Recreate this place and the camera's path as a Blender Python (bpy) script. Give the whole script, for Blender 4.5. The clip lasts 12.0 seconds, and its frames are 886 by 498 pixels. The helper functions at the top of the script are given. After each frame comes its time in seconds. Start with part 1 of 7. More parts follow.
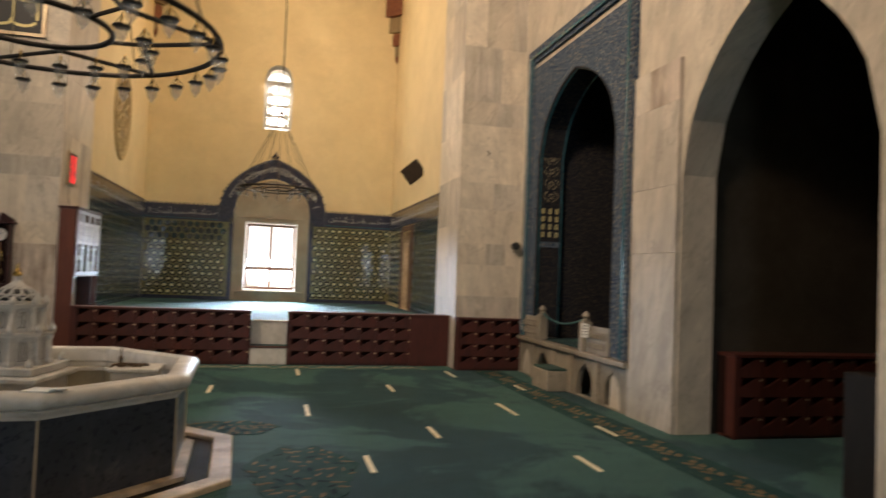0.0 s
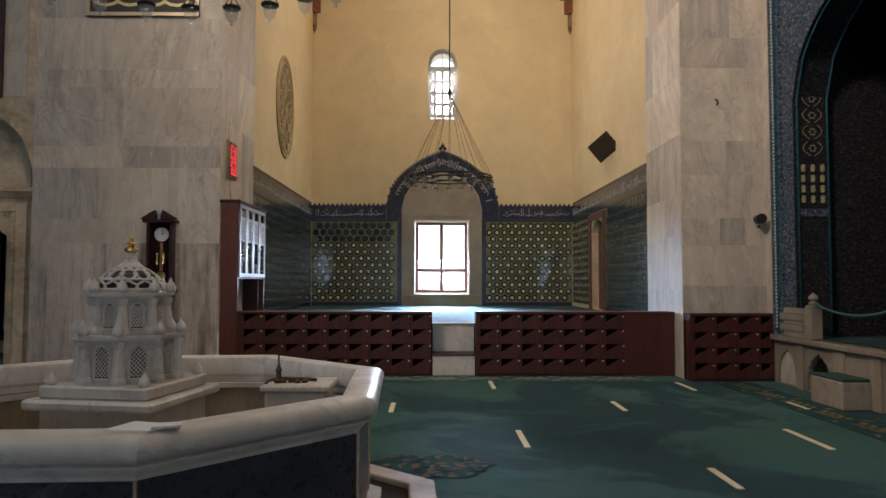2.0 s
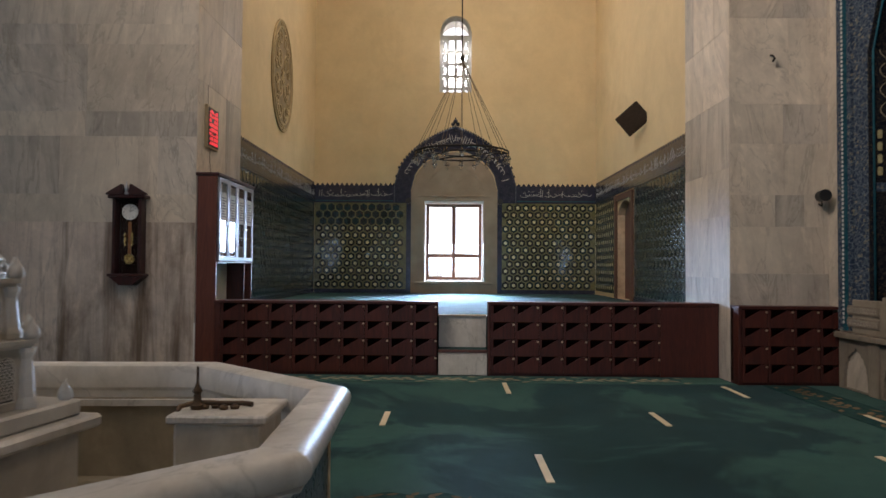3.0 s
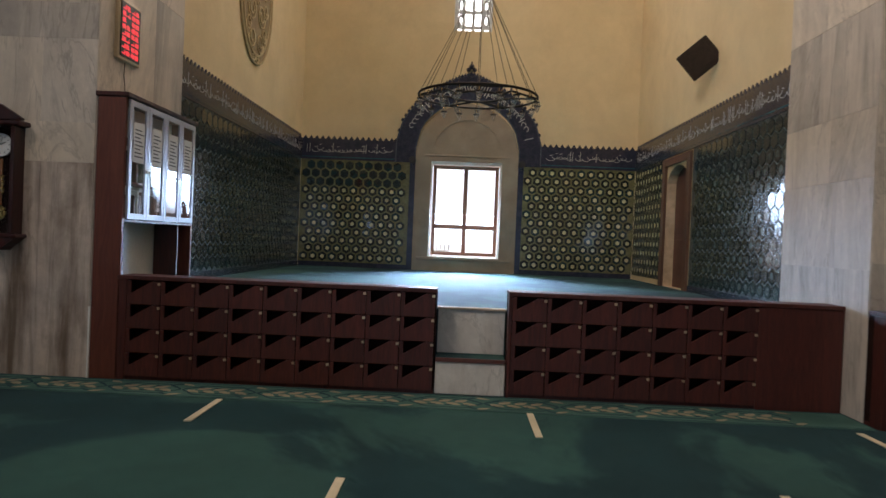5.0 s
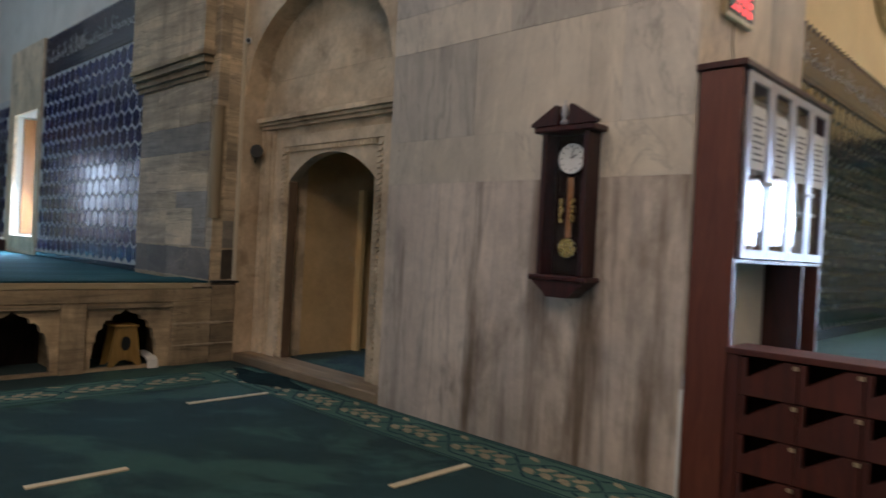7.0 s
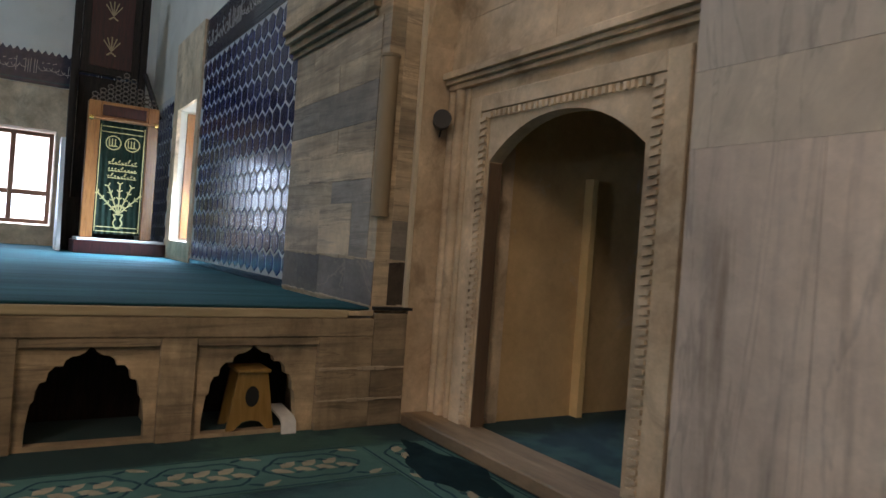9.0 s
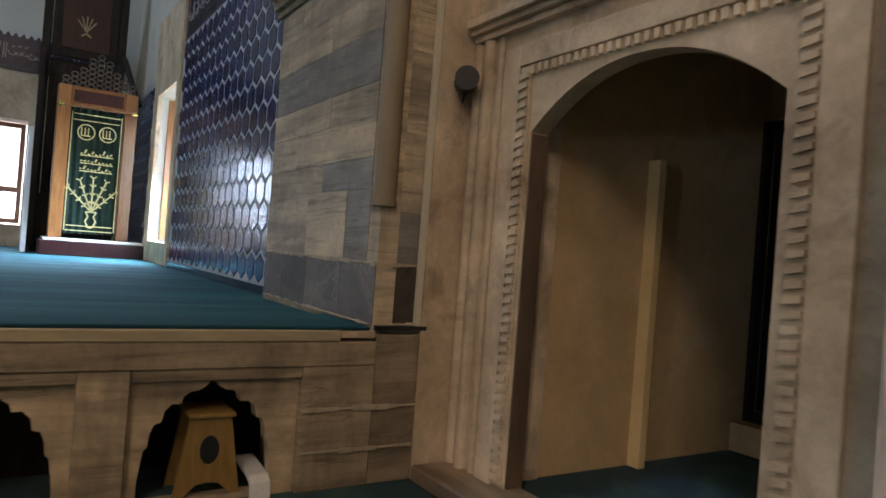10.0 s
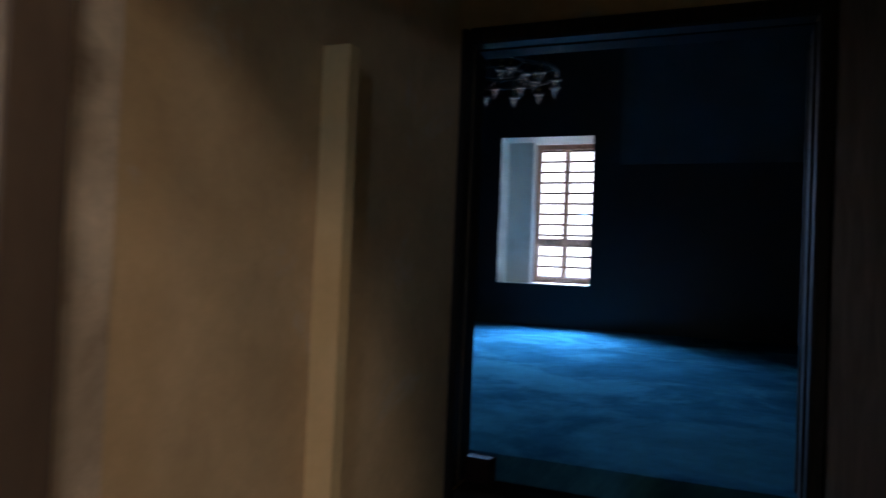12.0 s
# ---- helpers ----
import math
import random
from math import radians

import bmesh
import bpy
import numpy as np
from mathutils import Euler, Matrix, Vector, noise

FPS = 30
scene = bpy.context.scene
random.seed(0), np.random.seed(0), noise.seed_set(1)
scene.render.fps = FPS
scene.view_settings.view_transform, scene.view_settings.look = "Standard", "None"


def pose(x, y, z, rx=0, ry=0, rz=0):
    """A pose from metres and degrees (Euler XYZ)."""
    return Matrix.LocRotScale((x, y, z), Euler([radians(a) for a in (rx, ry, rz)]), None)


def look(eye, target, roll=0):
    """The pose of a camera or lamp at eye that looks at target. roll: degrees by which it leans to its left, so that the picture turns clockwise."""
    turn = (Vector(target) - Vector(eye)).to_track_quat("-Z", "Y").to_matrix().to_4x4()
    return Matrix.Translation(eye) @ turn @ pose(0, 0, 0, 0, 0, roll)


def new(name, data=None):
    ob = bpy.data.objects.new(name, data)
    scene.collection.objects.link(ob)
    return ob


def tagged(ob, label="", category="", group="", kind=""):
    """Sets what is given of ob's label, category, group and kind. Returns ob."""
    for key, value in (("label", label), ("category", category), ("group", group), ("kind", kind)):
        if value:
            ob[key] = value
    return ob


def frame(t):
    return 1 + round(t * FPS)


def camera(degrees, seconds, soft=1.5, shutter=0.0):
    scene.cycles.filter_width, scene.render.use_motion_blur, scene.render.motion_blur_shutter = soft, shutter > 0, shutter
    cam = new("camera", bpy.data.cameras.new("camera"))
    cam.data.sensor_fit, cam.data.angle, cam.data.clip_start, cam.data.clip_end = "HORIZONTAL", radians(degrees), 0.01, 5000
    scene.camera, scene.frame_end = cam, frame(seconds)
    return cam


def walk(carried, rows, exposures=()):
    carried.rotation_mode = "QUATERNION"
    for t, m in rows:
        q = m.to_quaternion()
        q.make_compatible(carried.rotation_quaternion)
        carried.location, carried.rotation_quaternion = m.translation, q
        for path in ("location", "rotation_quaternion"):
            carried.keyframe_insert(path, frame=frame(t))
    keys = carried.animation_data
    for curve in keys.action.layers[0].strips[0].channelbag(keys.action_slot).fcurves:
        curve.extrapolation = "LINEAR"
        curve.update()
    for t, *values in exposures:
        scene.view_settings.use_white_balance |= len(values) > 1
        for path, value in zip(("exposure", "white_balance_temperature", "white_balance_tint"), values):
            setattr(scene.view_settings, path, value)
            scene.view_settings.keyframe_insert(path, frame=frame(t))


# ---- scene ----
cam = camera(65.4, 12.0, 1.5, 0.4)
PATH = [
    (0, (0.265, -0.201, 1.72), (0.743, 1.74, 1.797), 2.3),
    (0.5, (0.169, 0.312, 1.44), (0.363, 2.301, 1.516), 1.2),
    (1, (0.013, 0.923, 1.44), (0.106, 2.918, 1.534), 0.9),
    (1.5, (-0.03, 1.529, 1.443), (0.044, 3.525, 1.54), 0.3),
    (2, (-0.047, 2.187, 1.425), (-0.018, 4.184, 1.517), 0.1),
    (2.5, (0.026, 2.847, 1.409), (0.027, 4.845, 1.485), 0.2),
    (3, (0.092, 3.555, 1.412), (0.072, 5.554, 1.465), 0.4),
    (5, (0.138, 6.333, 1.401), (0.087, 8.332, 1.377), 2.4),
    (5.5, (-0.107, 6.95, 1.42), (-0.512, 8.909, 1.407), 3.8),
    (6, (-0.414, 7.468, 1.477), (-1.344, 9.238, 1.442), 4.1),
    (6.5, (-0.839, 8.013, 1.468), (-2.006, 9.637, 1.442), 3.8),
    (7, (-1.391, 8.542, 1.463), (-2.787, 9.974, 1.453), 3.0),
    (7.5, (-1.969, 8.957, 1.437), (-3.508, 10.234, 1.431), 3.6),
    (9.5, (-4.491, 10.153, 1.403), (-6.189, 11.21, 1.41), 4.2),
    (10, (-5.077, 10.461, 1.385), (-6.771, 11.525, 1.398), 4.4),
    (10.5, (-5.785, 10.824, 1.371), (-7.37, 12.044, 1.38), 4.0),
    (11, (-6.272, 11.224, 1.352), (-7.661, 12.664, 1.356), 3.7),
    (11.5, (-6.746, 11.668, 1.37), (-7.898, 13.303, 1.369), 3.3),
    (12, (-7.056, 12.159, 1.436), (-7.809, 14.012, 1.476), 2.4),
]
EXPOSURES = [(0.0, -0.3, 7300, 18), (0.5, -0.55, 6850, 18), (1.0, -0.65, 6500, 18), (2.5, -0.75, 6000, 18), (5.0, -0.85, 5950, 18), (6.0, -0.55, 6000, 19), (7.0, -0.24, 6200, 20), (7.5, -0.2, 6300, 20),
             (9.5, -0.05, 6500, 21), (11.0, 0.08, 6350, 22), (12.0, -0.02, 5750, 23)]
walk(cam, [(t, look(eye, target, roll)) for t, eye, target, roll in PATH], EXPOSURES)

# ---- world and light ----
world = bpy.data.worlds.new("sky")
scene.world = world
world.use_nodes = True
wn = world.node_tree
sky = wn.nodes.new("ShaderNodeTexSky")
sky.sky_type, sky.sun_disc = "NISHITA", False
sky.sun_elevation, sky.sun_rotation = radians(52), radians(150)
wn.links.new(sky.outputs[0], wn.nodes["Background"].inputs[0])
wn.nodes["Background"].inputs[1].default_value = 0.15

sun = new("sun", bpy.data.lights.new("sun", "SUN"))
sun.data.energy, sun.data.angle, sun.data.color = 3.0, radians(0.5), (1.0, 0.95, 0.88)
sun.matrix_world = look((20, -30, 50), (0, 6, 0))


def daylight(name, eye, target, w, h, watts, colour, spread=180):
    """An area lamp for daylight: in a window or lantern, or an added fill hung free."""
    lamp = new(name, bpy.data.lights.new(name, "AREA"))
    lamp.data.shape, lamp.data.size, lamp.data.size_y = "RECTANGLE", w, h
    lamp.data.energy, lamp.data.color = watts, colour
    lamp.data.spread = radians(spread)
    lamp.matrix_world = look(eye, target)
    return lamp


COOL, WARM, NEUT, HALL = (0.55, 0.78, 1.0), (1.0, 0.86, 0.66), (1.0, 0.93, 0.82), (1.0, 0.85, 0.66)
daylight("window_light", (0.19, 21.70, 2.1), (0.19, 19.4, 0.7), 1.3, 1.8, 820, COOL, 74)
daylight("upper_window_light", (0.2, 21.5, 6.9), (0.2, 12, 2), 0.7, 1.7, 200, NEUT)
# Unseen lamp under the iwan's capped lantern, added to brighten the yellow walls.
daylight("iwan_dome_light", (0.2, 17.0, 12.6), (0.2, 17.0, 0), 2.4, 2.4, 400, WARM)
# Added fill hanging free in the hall, no opening behind it; brightens the east wall.
daylight("hall_dome_light", (-5.8, 3.8, 11.2), (4.6, 10.6, 7.6), 3.0, 2.4, 860, HALL, 106)
# Another added fill, with no window there; lifts the doorway and the passage.
daylight("south_east_window_light", (3.4, 1.2, 10.2), (-7.2, 12.8, 1.6), 2.8, 3.0, 52, (1.0, 0.88, 0.70), 66)
daylight("hall_lantern_light", (-1.8, 6.2, 12.9), (-1.8, 6.2, 0), 2.6, 2.6, 190, HALL)
daylight("south_window_light", (0.2, -8.4, 2.1), (0.2, 4, 1.4), 1.4, 2.2, 250, COOL)
daylight("mihrab_window_light", (-16.6, 12.75, 2.4), (-15.6, 10.2, 0.9), 1.4, 2.2, 560, COOL, 130)
daylight("mihrab_far_window_light", (-20.75, 10.0, 2.3), (-18.6, 10.0, 0.9), 1.2, 1.9, 45, COOL, 100)
# Unseen lamp added above the prayer hall for cool light on floor and pier.
daylight("mihrab_dome_light", (-14.5, 6.0, 12.6), (-14.5, 6.0, 0), 2.4, 2.4, 520, COOL)
daylight("side_room_window_light", (-9.5, 23.45, 2.4), (-9.1, 21.0, 0.5), 1.0, 1.9, 210, (0.33, 0.63, 1.0), 64)

# ---- materials ----


def node(nt, kind, **values):
    n = nt.nodes.new("ShaderNode" + kind)
    for key, value in values.items():
        if key in n.inputs:
            n.inputs[key].default_value = value
    return n


def mixer(nt, a, b, fac, blend="MIX"):
    """Colour mix; a, b and fac are sockets or values."""
    m = nt.nodes.new("ShaderNodeMix")
    m.data_type, m.blend_type = "RGBA", blend
    for slot, v in ((0, fac), (6, a), (7, b)):
        if isinstance(v, bpy.types.NodeSocket):
            nt.links.new(v, m.inputs[slot])
        else:
            m.inputs[slot].default_value = (*v, 1) if isinstance(v, tuple) else v
    return m.outputs[2]


def ramp(nt, fac, lo, hi, a=0.0, b=1.0):
    m = nt.nodes.new("ShaderNodeMapRange")
    nt.links.new(fac, m.inputs[0])
    for i, v in enumerate((lo, hi, a, b)):
        m.inputs[i + 1].default_value = v
    return m.outputs[0]


def noise_tex(nt, vec, scale, detail=6.0, rough=0.6, distort=0.0):
    n = nt.nodes.new("ShaderNodeTexNoise")
    nt.links.new(vec, n.inputs["Vector"])
    n.inputs["Scale"].default_value, n.inputs["Detail"].default_value = scale, detail
    n.inputs["Roughness"].default_value, n.inputs["Distortion"].default_value = rough, distort
    return n.outputs[0]


def start(name, rough, metal=0.0, stretch=(1, 1, 1), spin=0.0):
    """A material with its tree, shader, and a coordinate socket; spin turns the grain piece by piece."""
    m = bpy.data.materials.new(name)
    m.use_nodes = True
    nt = m.node_tree
    bsdf = nt.nodes["Principled BSDF"]
    bsdf.inputs["Roughness"].default_value, bsdf.inputs["Metallic"].default_value = rough, metal
    geo = nt.nodes.new("ShaderNodeNewGeometry")
    vec = geo.outputs["Position"]
    info = nt.nodes.new("ShaderNodeObjectInfo")
    if spin:
        shift = nt.nodes.new("ShaderNodeVectorMath")
        shift.operation = "MULTIPLY_ADD"
        comb = nt.nodes.new("ShaderNodeCombineXYZ")
        for i in range(3):
            nt.links.new(info.outputs["Random"], comb.inputs[i])
        nt.links.new(comb.outputs[0], shift.inputs[0])
        shift.inputs[1].default_value = (37, 53, 71)
        nt.links.new(vec, shift.inputs[2])
        turn = nt.nodes.new("ShaderNodeVectorRotate")
        turn.inputs["Axis"].default_value = (0.57, 0.57, 0.2)
        nt.links.new(shift.outputs[0], turn.inputs["Vector"])
        nt.links.new(ramp(nt, info.outputs["Random"], 0, 1, -spin, spin), turn.inputs["Angle"])
        vec = turn.outputs[0]
    mp = nt.nodes.new("ShaderNodeMapping")
    mp.inputs["Scale"].default_value = stretch
    nt.links.new(vec, mp.inputs[0])
    return m, nt, bsdf, mp.outputs[0], info.outputs["Random"]


def relief(nt, bsdf, height, strength=0.3, dist=0.01):
    b = nt.nodes.new("ShaderNodeBump")
    b.inputs["Strength"].default_value, b.inputs["Distance"].default_value = strength, dist
    nt.links.new(height, b.inputs["Height"])
    nt.links.new(b.outputs[0], bsdf.inputs["Normal"])


def mottle(nt, col, pos, amount):
    """Handled, patchy stone: soft clouds, hand-sized blotches and specks, each lighter or darker."""
    for scale, detail, share in ((0.75, 6, 1.0), (3.2, 8, 0.8), (15, 6, 0.35), (55, 3, 0.15)):
        k = amount * share
        hs = nt.nodes.new("ShaderNodeHueSaturation")
        nt.links.new(col, hs.inputs["Color"])
        nt.links.new(ramp(nt, noise_tex(nt, pos, scale, detail, 0.68, 0.5), 0.34, 0.66, 1 - k, 1 + k * 0.8), hs.inputs["Value"])
        col = hs.outputs[0]
    return col


def surface(name, dark, light, scale=3.0, fine=60.0, rough=0.6, metal=0.0, bump=0.25, stain=None, stain_scale=0.8,
            stain_at=(0.55, 0.75), stretch=(1, 1, 1), spin=0.0, vary=0.0, coat=0.0, distort=0.0, spec=0.5, dist=0.006, mott=0.0):
    """A worn surface: two tones at a coarse scale, fine grain, stains with their own shape, relief."""
    m, nt, bsdf, vec, rnd = start(name, rough, metal, stretch, spin)
    coarse = noise_tex(nt, vec, scale, 5, 0.55, distort)
    grain = noise_tex(nt, vec, fine, 4, 0.7)
    col = mixer(nt, dark, light, ramp(nt, coarse, 0.32, 0.68))
    col = mixer(nt, col, mixer(nt, dark, light, 0.5), ramp(nt, grain, 0.3, 0.7, 0.0, 0.5))
    if stain:
        col = mixer(nt, col, stain, ramp(nt, noise_tex(nt, vec, stain_scale, 7, 0.65, 0.6), *stain_at, 0, 0.85))
    if mott:
        col = mottle(nt, col, vec, mott)
    if vary:
        hs = nt.nodes.new("ShaderNodeHueSaturation")
        nt.links.new(col, hs.inputs["Color"])
        nt.links.new(ramp(nt, rnd, 0, 1, 1 - vary, 1 + vary), hs.inputs["Value"])
        col = hs.outputs[0]
    nt.links.new(col, bsdf.inputs["Base Color"])
    nt.links.new(ramp(nt, grain, 0.3, 0.7, max(rough - 0.1, 0.02), min(rough + 0.1, 1)), bsdf.inputs["Roughness"])
    bsdf.inputs["Coat Weight"].default_value = coat
    bsdf.inputs["Specular IOR Level"].default_value = spec
    relief(nt, bsdf, mixer(nt, grain, coarse, 0.3), bump, dist)
    return m


def ridge(nt, fac, width, strength):
    """A thin line where a noise crosses its middle value."""
    sub, mag = nt.nodes.new("ShaderNodeMath"), nt.nodes.new("ShaderNodeMath")
    sub.operation, mag.operation = "SUBTRACT", "ABSOLUTE"
    sub.inputs[1].default_value = 0.5
    nt.links.new(fac, sub.inputs[0])
    nt.links.new(sub.outputs[0], mag.inputs[0])
    return ramp(nt, mag.outputs[0], 0.0, width, strength, 0.0)


def marble(name, base, vein, stretch=(1, 1, 0.25), rough=0.42, vary=0.14, stain=(0.16, 0.11, 0.07), spin=0.25, low=0.62, blotch=0.28, streak=0.5, crack=None):
    """Veined marble: soft tone bands and fine lines along the slab, thin dark veins, old damp stains."""
    m, nt, bsdf, vec, rnd = start(name, rough, 0, stretch, spin)
    geo = nt.nodes.new("ShaderNodeNewGeometry")
    pos = geo.outputs["Position"]
    bands = noise_tex(nt, vec, 1.5, 5, 0.55, 0.7)
    lines = noise_tex(nt, vec, 6.5, 7, 0.62, 0.5)
    fine = noise_tex(nt, vec, 24, 6, 0.7, 0.3)
    col = mixer(nt, base, vein, ramp(nt, bands, 0.40, 0.72, 0, 0.75))
    col = mixer(nt, col, vein, ramp(nt, lines, 0.52, 0.72, 0, 0.7))
    col = mixer(nt, col, tuple(min(1, c * 1.22) for c in base), ramp(nt, lines, 0.44, 0.30, 0, 0.6))
    col = mixer(nt, col, crack or tuple(c * 0.7 for c in vein), ridge(nt, noise_tex(nt, vec, 1.1, 6, 0.6, 1.0), 0.012, 0.45))
    damp, runs = nt.nodes.new("ShaderNodeMapping"), nt.nodes.new("ShaderNodeMapping")
    for mp, k in ((damp, (1.0, 1.0, 0.35)), (runs, (2.6, 2.6, 0.2))):
        mp.inputs["Scale"].default_value = k
        nt.links.new(pos, mp.inputs[0])
    col = mixer(nt, col, stain, ramp(nt, noise_tex(nt, damp.outputs[0], 1.7, 7, 0.62, 0.4), low, low + 0.16, 0, 0.7))
    col = mixer(nt, col, stain, ramp(nt, noise_tex(nt, runs.outputs[0], 1.4, 8, 0.62, 0.2), 0.57 - 0.08 * streak, 0.72 - 0.06 * streak, 0, streak))
    col = mottle(nt, col, pos, blotch)
    hs = nt.nodes.new("ShaderNodeHueSaturation")
    nt.links.new(col, hs.inputs["Color"])
    nt.links.new(ramp(nt, rnd, 0, 1, 1 - vary, 1 + vary), hs.inputs["Value"])
    nt.links.new(hs.outputs[0], bsdf.inputs["Base Color"])
    nt.links.new(ramp(nt, fine, 0.3, 0.7, rough - 0.1, rough + 0.14), bsdf.inputs["Roughness"])
    relief(nt, bsdf, mixer(nt, fine, noise_tex(nt, pos, 5, 6, 0.7), 0.5), 0.18, 0.005)
    return m


def plain(name, colour, rough=0.5, metal=0.0, emit=None, power=0.0):
    m, nt, bsdf, vec, rnd = start(name, rough, metal)
    g = noise_tex(nt, vec, 35, 4)
    nt.links.new(mixer(nt, tuple(c * 0.85 for c in colour), tuple(min(1, c * 1.12) for c in colour), g), bsdf.inputs["Base Color"])
    nt.links.new(ramp(nt, g, 0.3, 0.7, max(0.02, rough - 0.06), min(1, rough + 0.08)), bsdf.inputs["Roughness"])
    if emit:
        bsdf.inputs["Emission Color"].default_value, bsdf.inputs["Emission Strength"].default_value = (*emit, 1), power
    return m


def floral(name, ground, leaf, bloom, scale=5.0, dark=(0.006, 0.012, 0.016)):
    """Woven carpet ornament: scrolling leaves, blooms and dark outlines on a coloured ground."""
    m, nt, bsdf, vec, rnd = start(name, 0.95)
    wob = noise_tex(nt, vec, scale * 0.9, 3, 0.5, 1.5)
    add = nt.nodes.new("ShaderNodeVectorMath")
    add.operation = "MULTIPLY_ADD"
    add.inputs[1].default_value = (0.22, 0.22, 0.0)
    nt.links.new(wob, add.inputs[0])
    nt.links.new(vec, add.inputs[2])
    cells = nt.nodes.new("ShaderNodeTexVoronoi")
    cells.inputs["Scale"].default_value = scale
    nt.links.new(add.outputs[0], cells.inputs["Vector"])
    edge = nt.nodes.new("ShaderNodeTexVoronoi")
    edge.feature = "DISTANCE_TO_EDGE"
    edge.inputs["Scale"].default_value = scale * 1.15
    nt.links.new(add.outputs[0], edge.inputs["Vector"])
    col = mixer(nt, ground, leaf, ramp(nt, edge.outputs[0], 0.10, 0.04))
    col = mixer(nt, col, bloom, ramp(nt, cells.outputs[0], 0.30, 0.24))
    col = mixer(nt, col, dark, ramp(nt, cells.outputs[0], 0.11, 0.08))
    pile = noise_tex(nt, vec, 180, 3)
    col = mixer(nt, col, ground, ramp(nt, pile, 0.45, 0.75, 0, 0.55))
    nt.links.new(col, bsdf.inputs["Base Color"])
    bsdf.inputs["Specular IOR Level"].default_value = 0.1
    relief(nt, bsdf, pile, 0.6, 0.004)
    return m


def wood(name, dark, light, rough=0.35, stretch=(9, 9, 0.9), coat=0.3, vary=0.12):
    m, nt, bsdf, vec, rnd = start(name, rough, 0, stretch, 0.02)
    rings = noise_tex(nt, vec, 2.2, 8, 0.6, 1.4)
    fine = noise_tex(nt, vec, 14, 5, 0.7)
    col = mixer(nt, dark, light, ramp(nt, rings, 0.35, 0.68))
    col = mixer(nt, col, dark, ramp(nt, fine, 0.5, 0.75, 0, 0.6))
    hs = nt.nodes.new("ShaderNodeHueSaturation")
    nt.links.new(col, hs.inputs["Color"])
    nt.links.new(ramp(nt, rnd, 0, 1, 1 - vary, 1 + vary), hs.inputs["Value"])
    nt.links.new(hs.outputs[0], bsdf.inputs["Base Color"])
    nt.links.new(ramp(nt, fine, 0.3, 0.7, rough - 0.08, rough + 0.14), bsdf.inputs["Roughness"])
    bsdf.inputs["Coat Weight"].default_value, bsdf.inputs["Coat Roughness"].default_value = coat, 0.25
    relief(nt, bsdf, fine, 0.15, 0.002)
    return m


def glass(name, tint=(1, 1, 1), rough=0.02):
    m = bpy.data.materials.new(name)
    m.use_nodes = True
    b = m.node_tree.nodes["Principled BSDF"]
    b.inputs["Base Color"].default_value = (*tint, 1)
    b.inputs["Transmission Weight"].default_value, b.inputs["Roughness"].default_value, b.inputs["IOR"].default_value = 1.0, rough, 1.45
    return m


M_MARBLE = marble("cream_marble", (0.61, 0.53, 0.425), (0.41, 0.355, 0.29), rough=0.55, stretch=(1.3, 1.3, 0.22), vary=0.13, stain=(0.26, 0.195, 0.13), spin=0.7, low=0.64, blotch=0.09, streak=0.25)
M_MARBLE_GREY = marble("grey_veined_marble", (0.52, 0.46, 0.385), (0.30, 0.265, 0.225), rough=0.55, stretch=(1.5, 1.5, 0.16), vary=0.12, stain=(0.20, 0.15, 0.10), spin=0.5, low=0.64, blotch=0.10, streak=0.35)
# Brown stains and streaks, set heavier to add the shade low on the walls.
M_MARBLE_LOW = marble("stained_dark_marble", (0.60, 0.50, 0.415), (0.36, 0.305, 0.27), rough=0.5, stretch=(1.3, 1.3, 0.12), vary=0.10, stain=(0.10, 0.056, 0.028), spin=0.03, low=0.515, blotch=0.16, streak=0.85)
M_BASE_BLOCK = marble("dark_base_stone", (0.060, 0.045, 0.032), (0.028, 0.022, 0.016), stretch=(2, 2, 2), rough=0.8, vary=0.35, stain=(0.20, 0.15, 0.10), spin=0.1, low=0.55, blotch=0.36, streak=0.0)
M_MARBLE_WARM = marble("striped_stone", (0.60, 0.47, 0.31), (0.15, 0.125, 0.10), stretch=(0.2, 0.2, 2.6), rough=0.6, vary=0.2, spin=0.10, stain=(0.12, 0.085, 0.06), low=0.62, blotch=0.22, streak=0.3)
M_STRIPE_GREY = marble("grey_striped_stone", (0.30, 0.265, 0.22), (0.11, 0.10, 0.09), stretch=(0.2, 0.2, 2.8), rough=0.6, vary=0.2, spin=0.10, stain=(0.42, 0.34, 0.23), low=0.62, blotch=0.22, streak=0.2)
M_BASE_GREY = marble("dark_grey_base_stone", (0.19, 0.165, 0.145), (0.10, 0.088, 0.08), stretch=(0.5, 0.5, 1.2), rough=0.6, vary=0.2, spin=0.3, stain=(0.34, 0.28, 0.20), low=0.6, blotch=0.2, streak=0.2, crack=(0.36, 0.30, 0.22))
M_MORTAR = surface("pale_mortar", (0.36, 0.28, 0.19), (0.52, 0.42, 0.30), 9, 60, 0.85, mott=0.2)
M_MARBLE_WHITE = marble("white_marble", (0.63, 0.595, 0.54), (0.44, 0.41, 0.365), stretch=(1, 1, 0.5), rough=0.42, vary=0.06, stain=(0.33, 0.26, 0.175), spin=0.5, low=0.62, blotch=0.10, streak=0.35)
M_BASIN = marble("stained_basin_marble", (0.33, 0.275, 0.19), (0.20, 0.165, 0.115), stretch=(1, 1, 0.4), rough=0.5, vary=0.08, stain=(0.12, 0.09, 0.055), spin=0.2, low=0.58, blotch=0.16, streak=0.6)
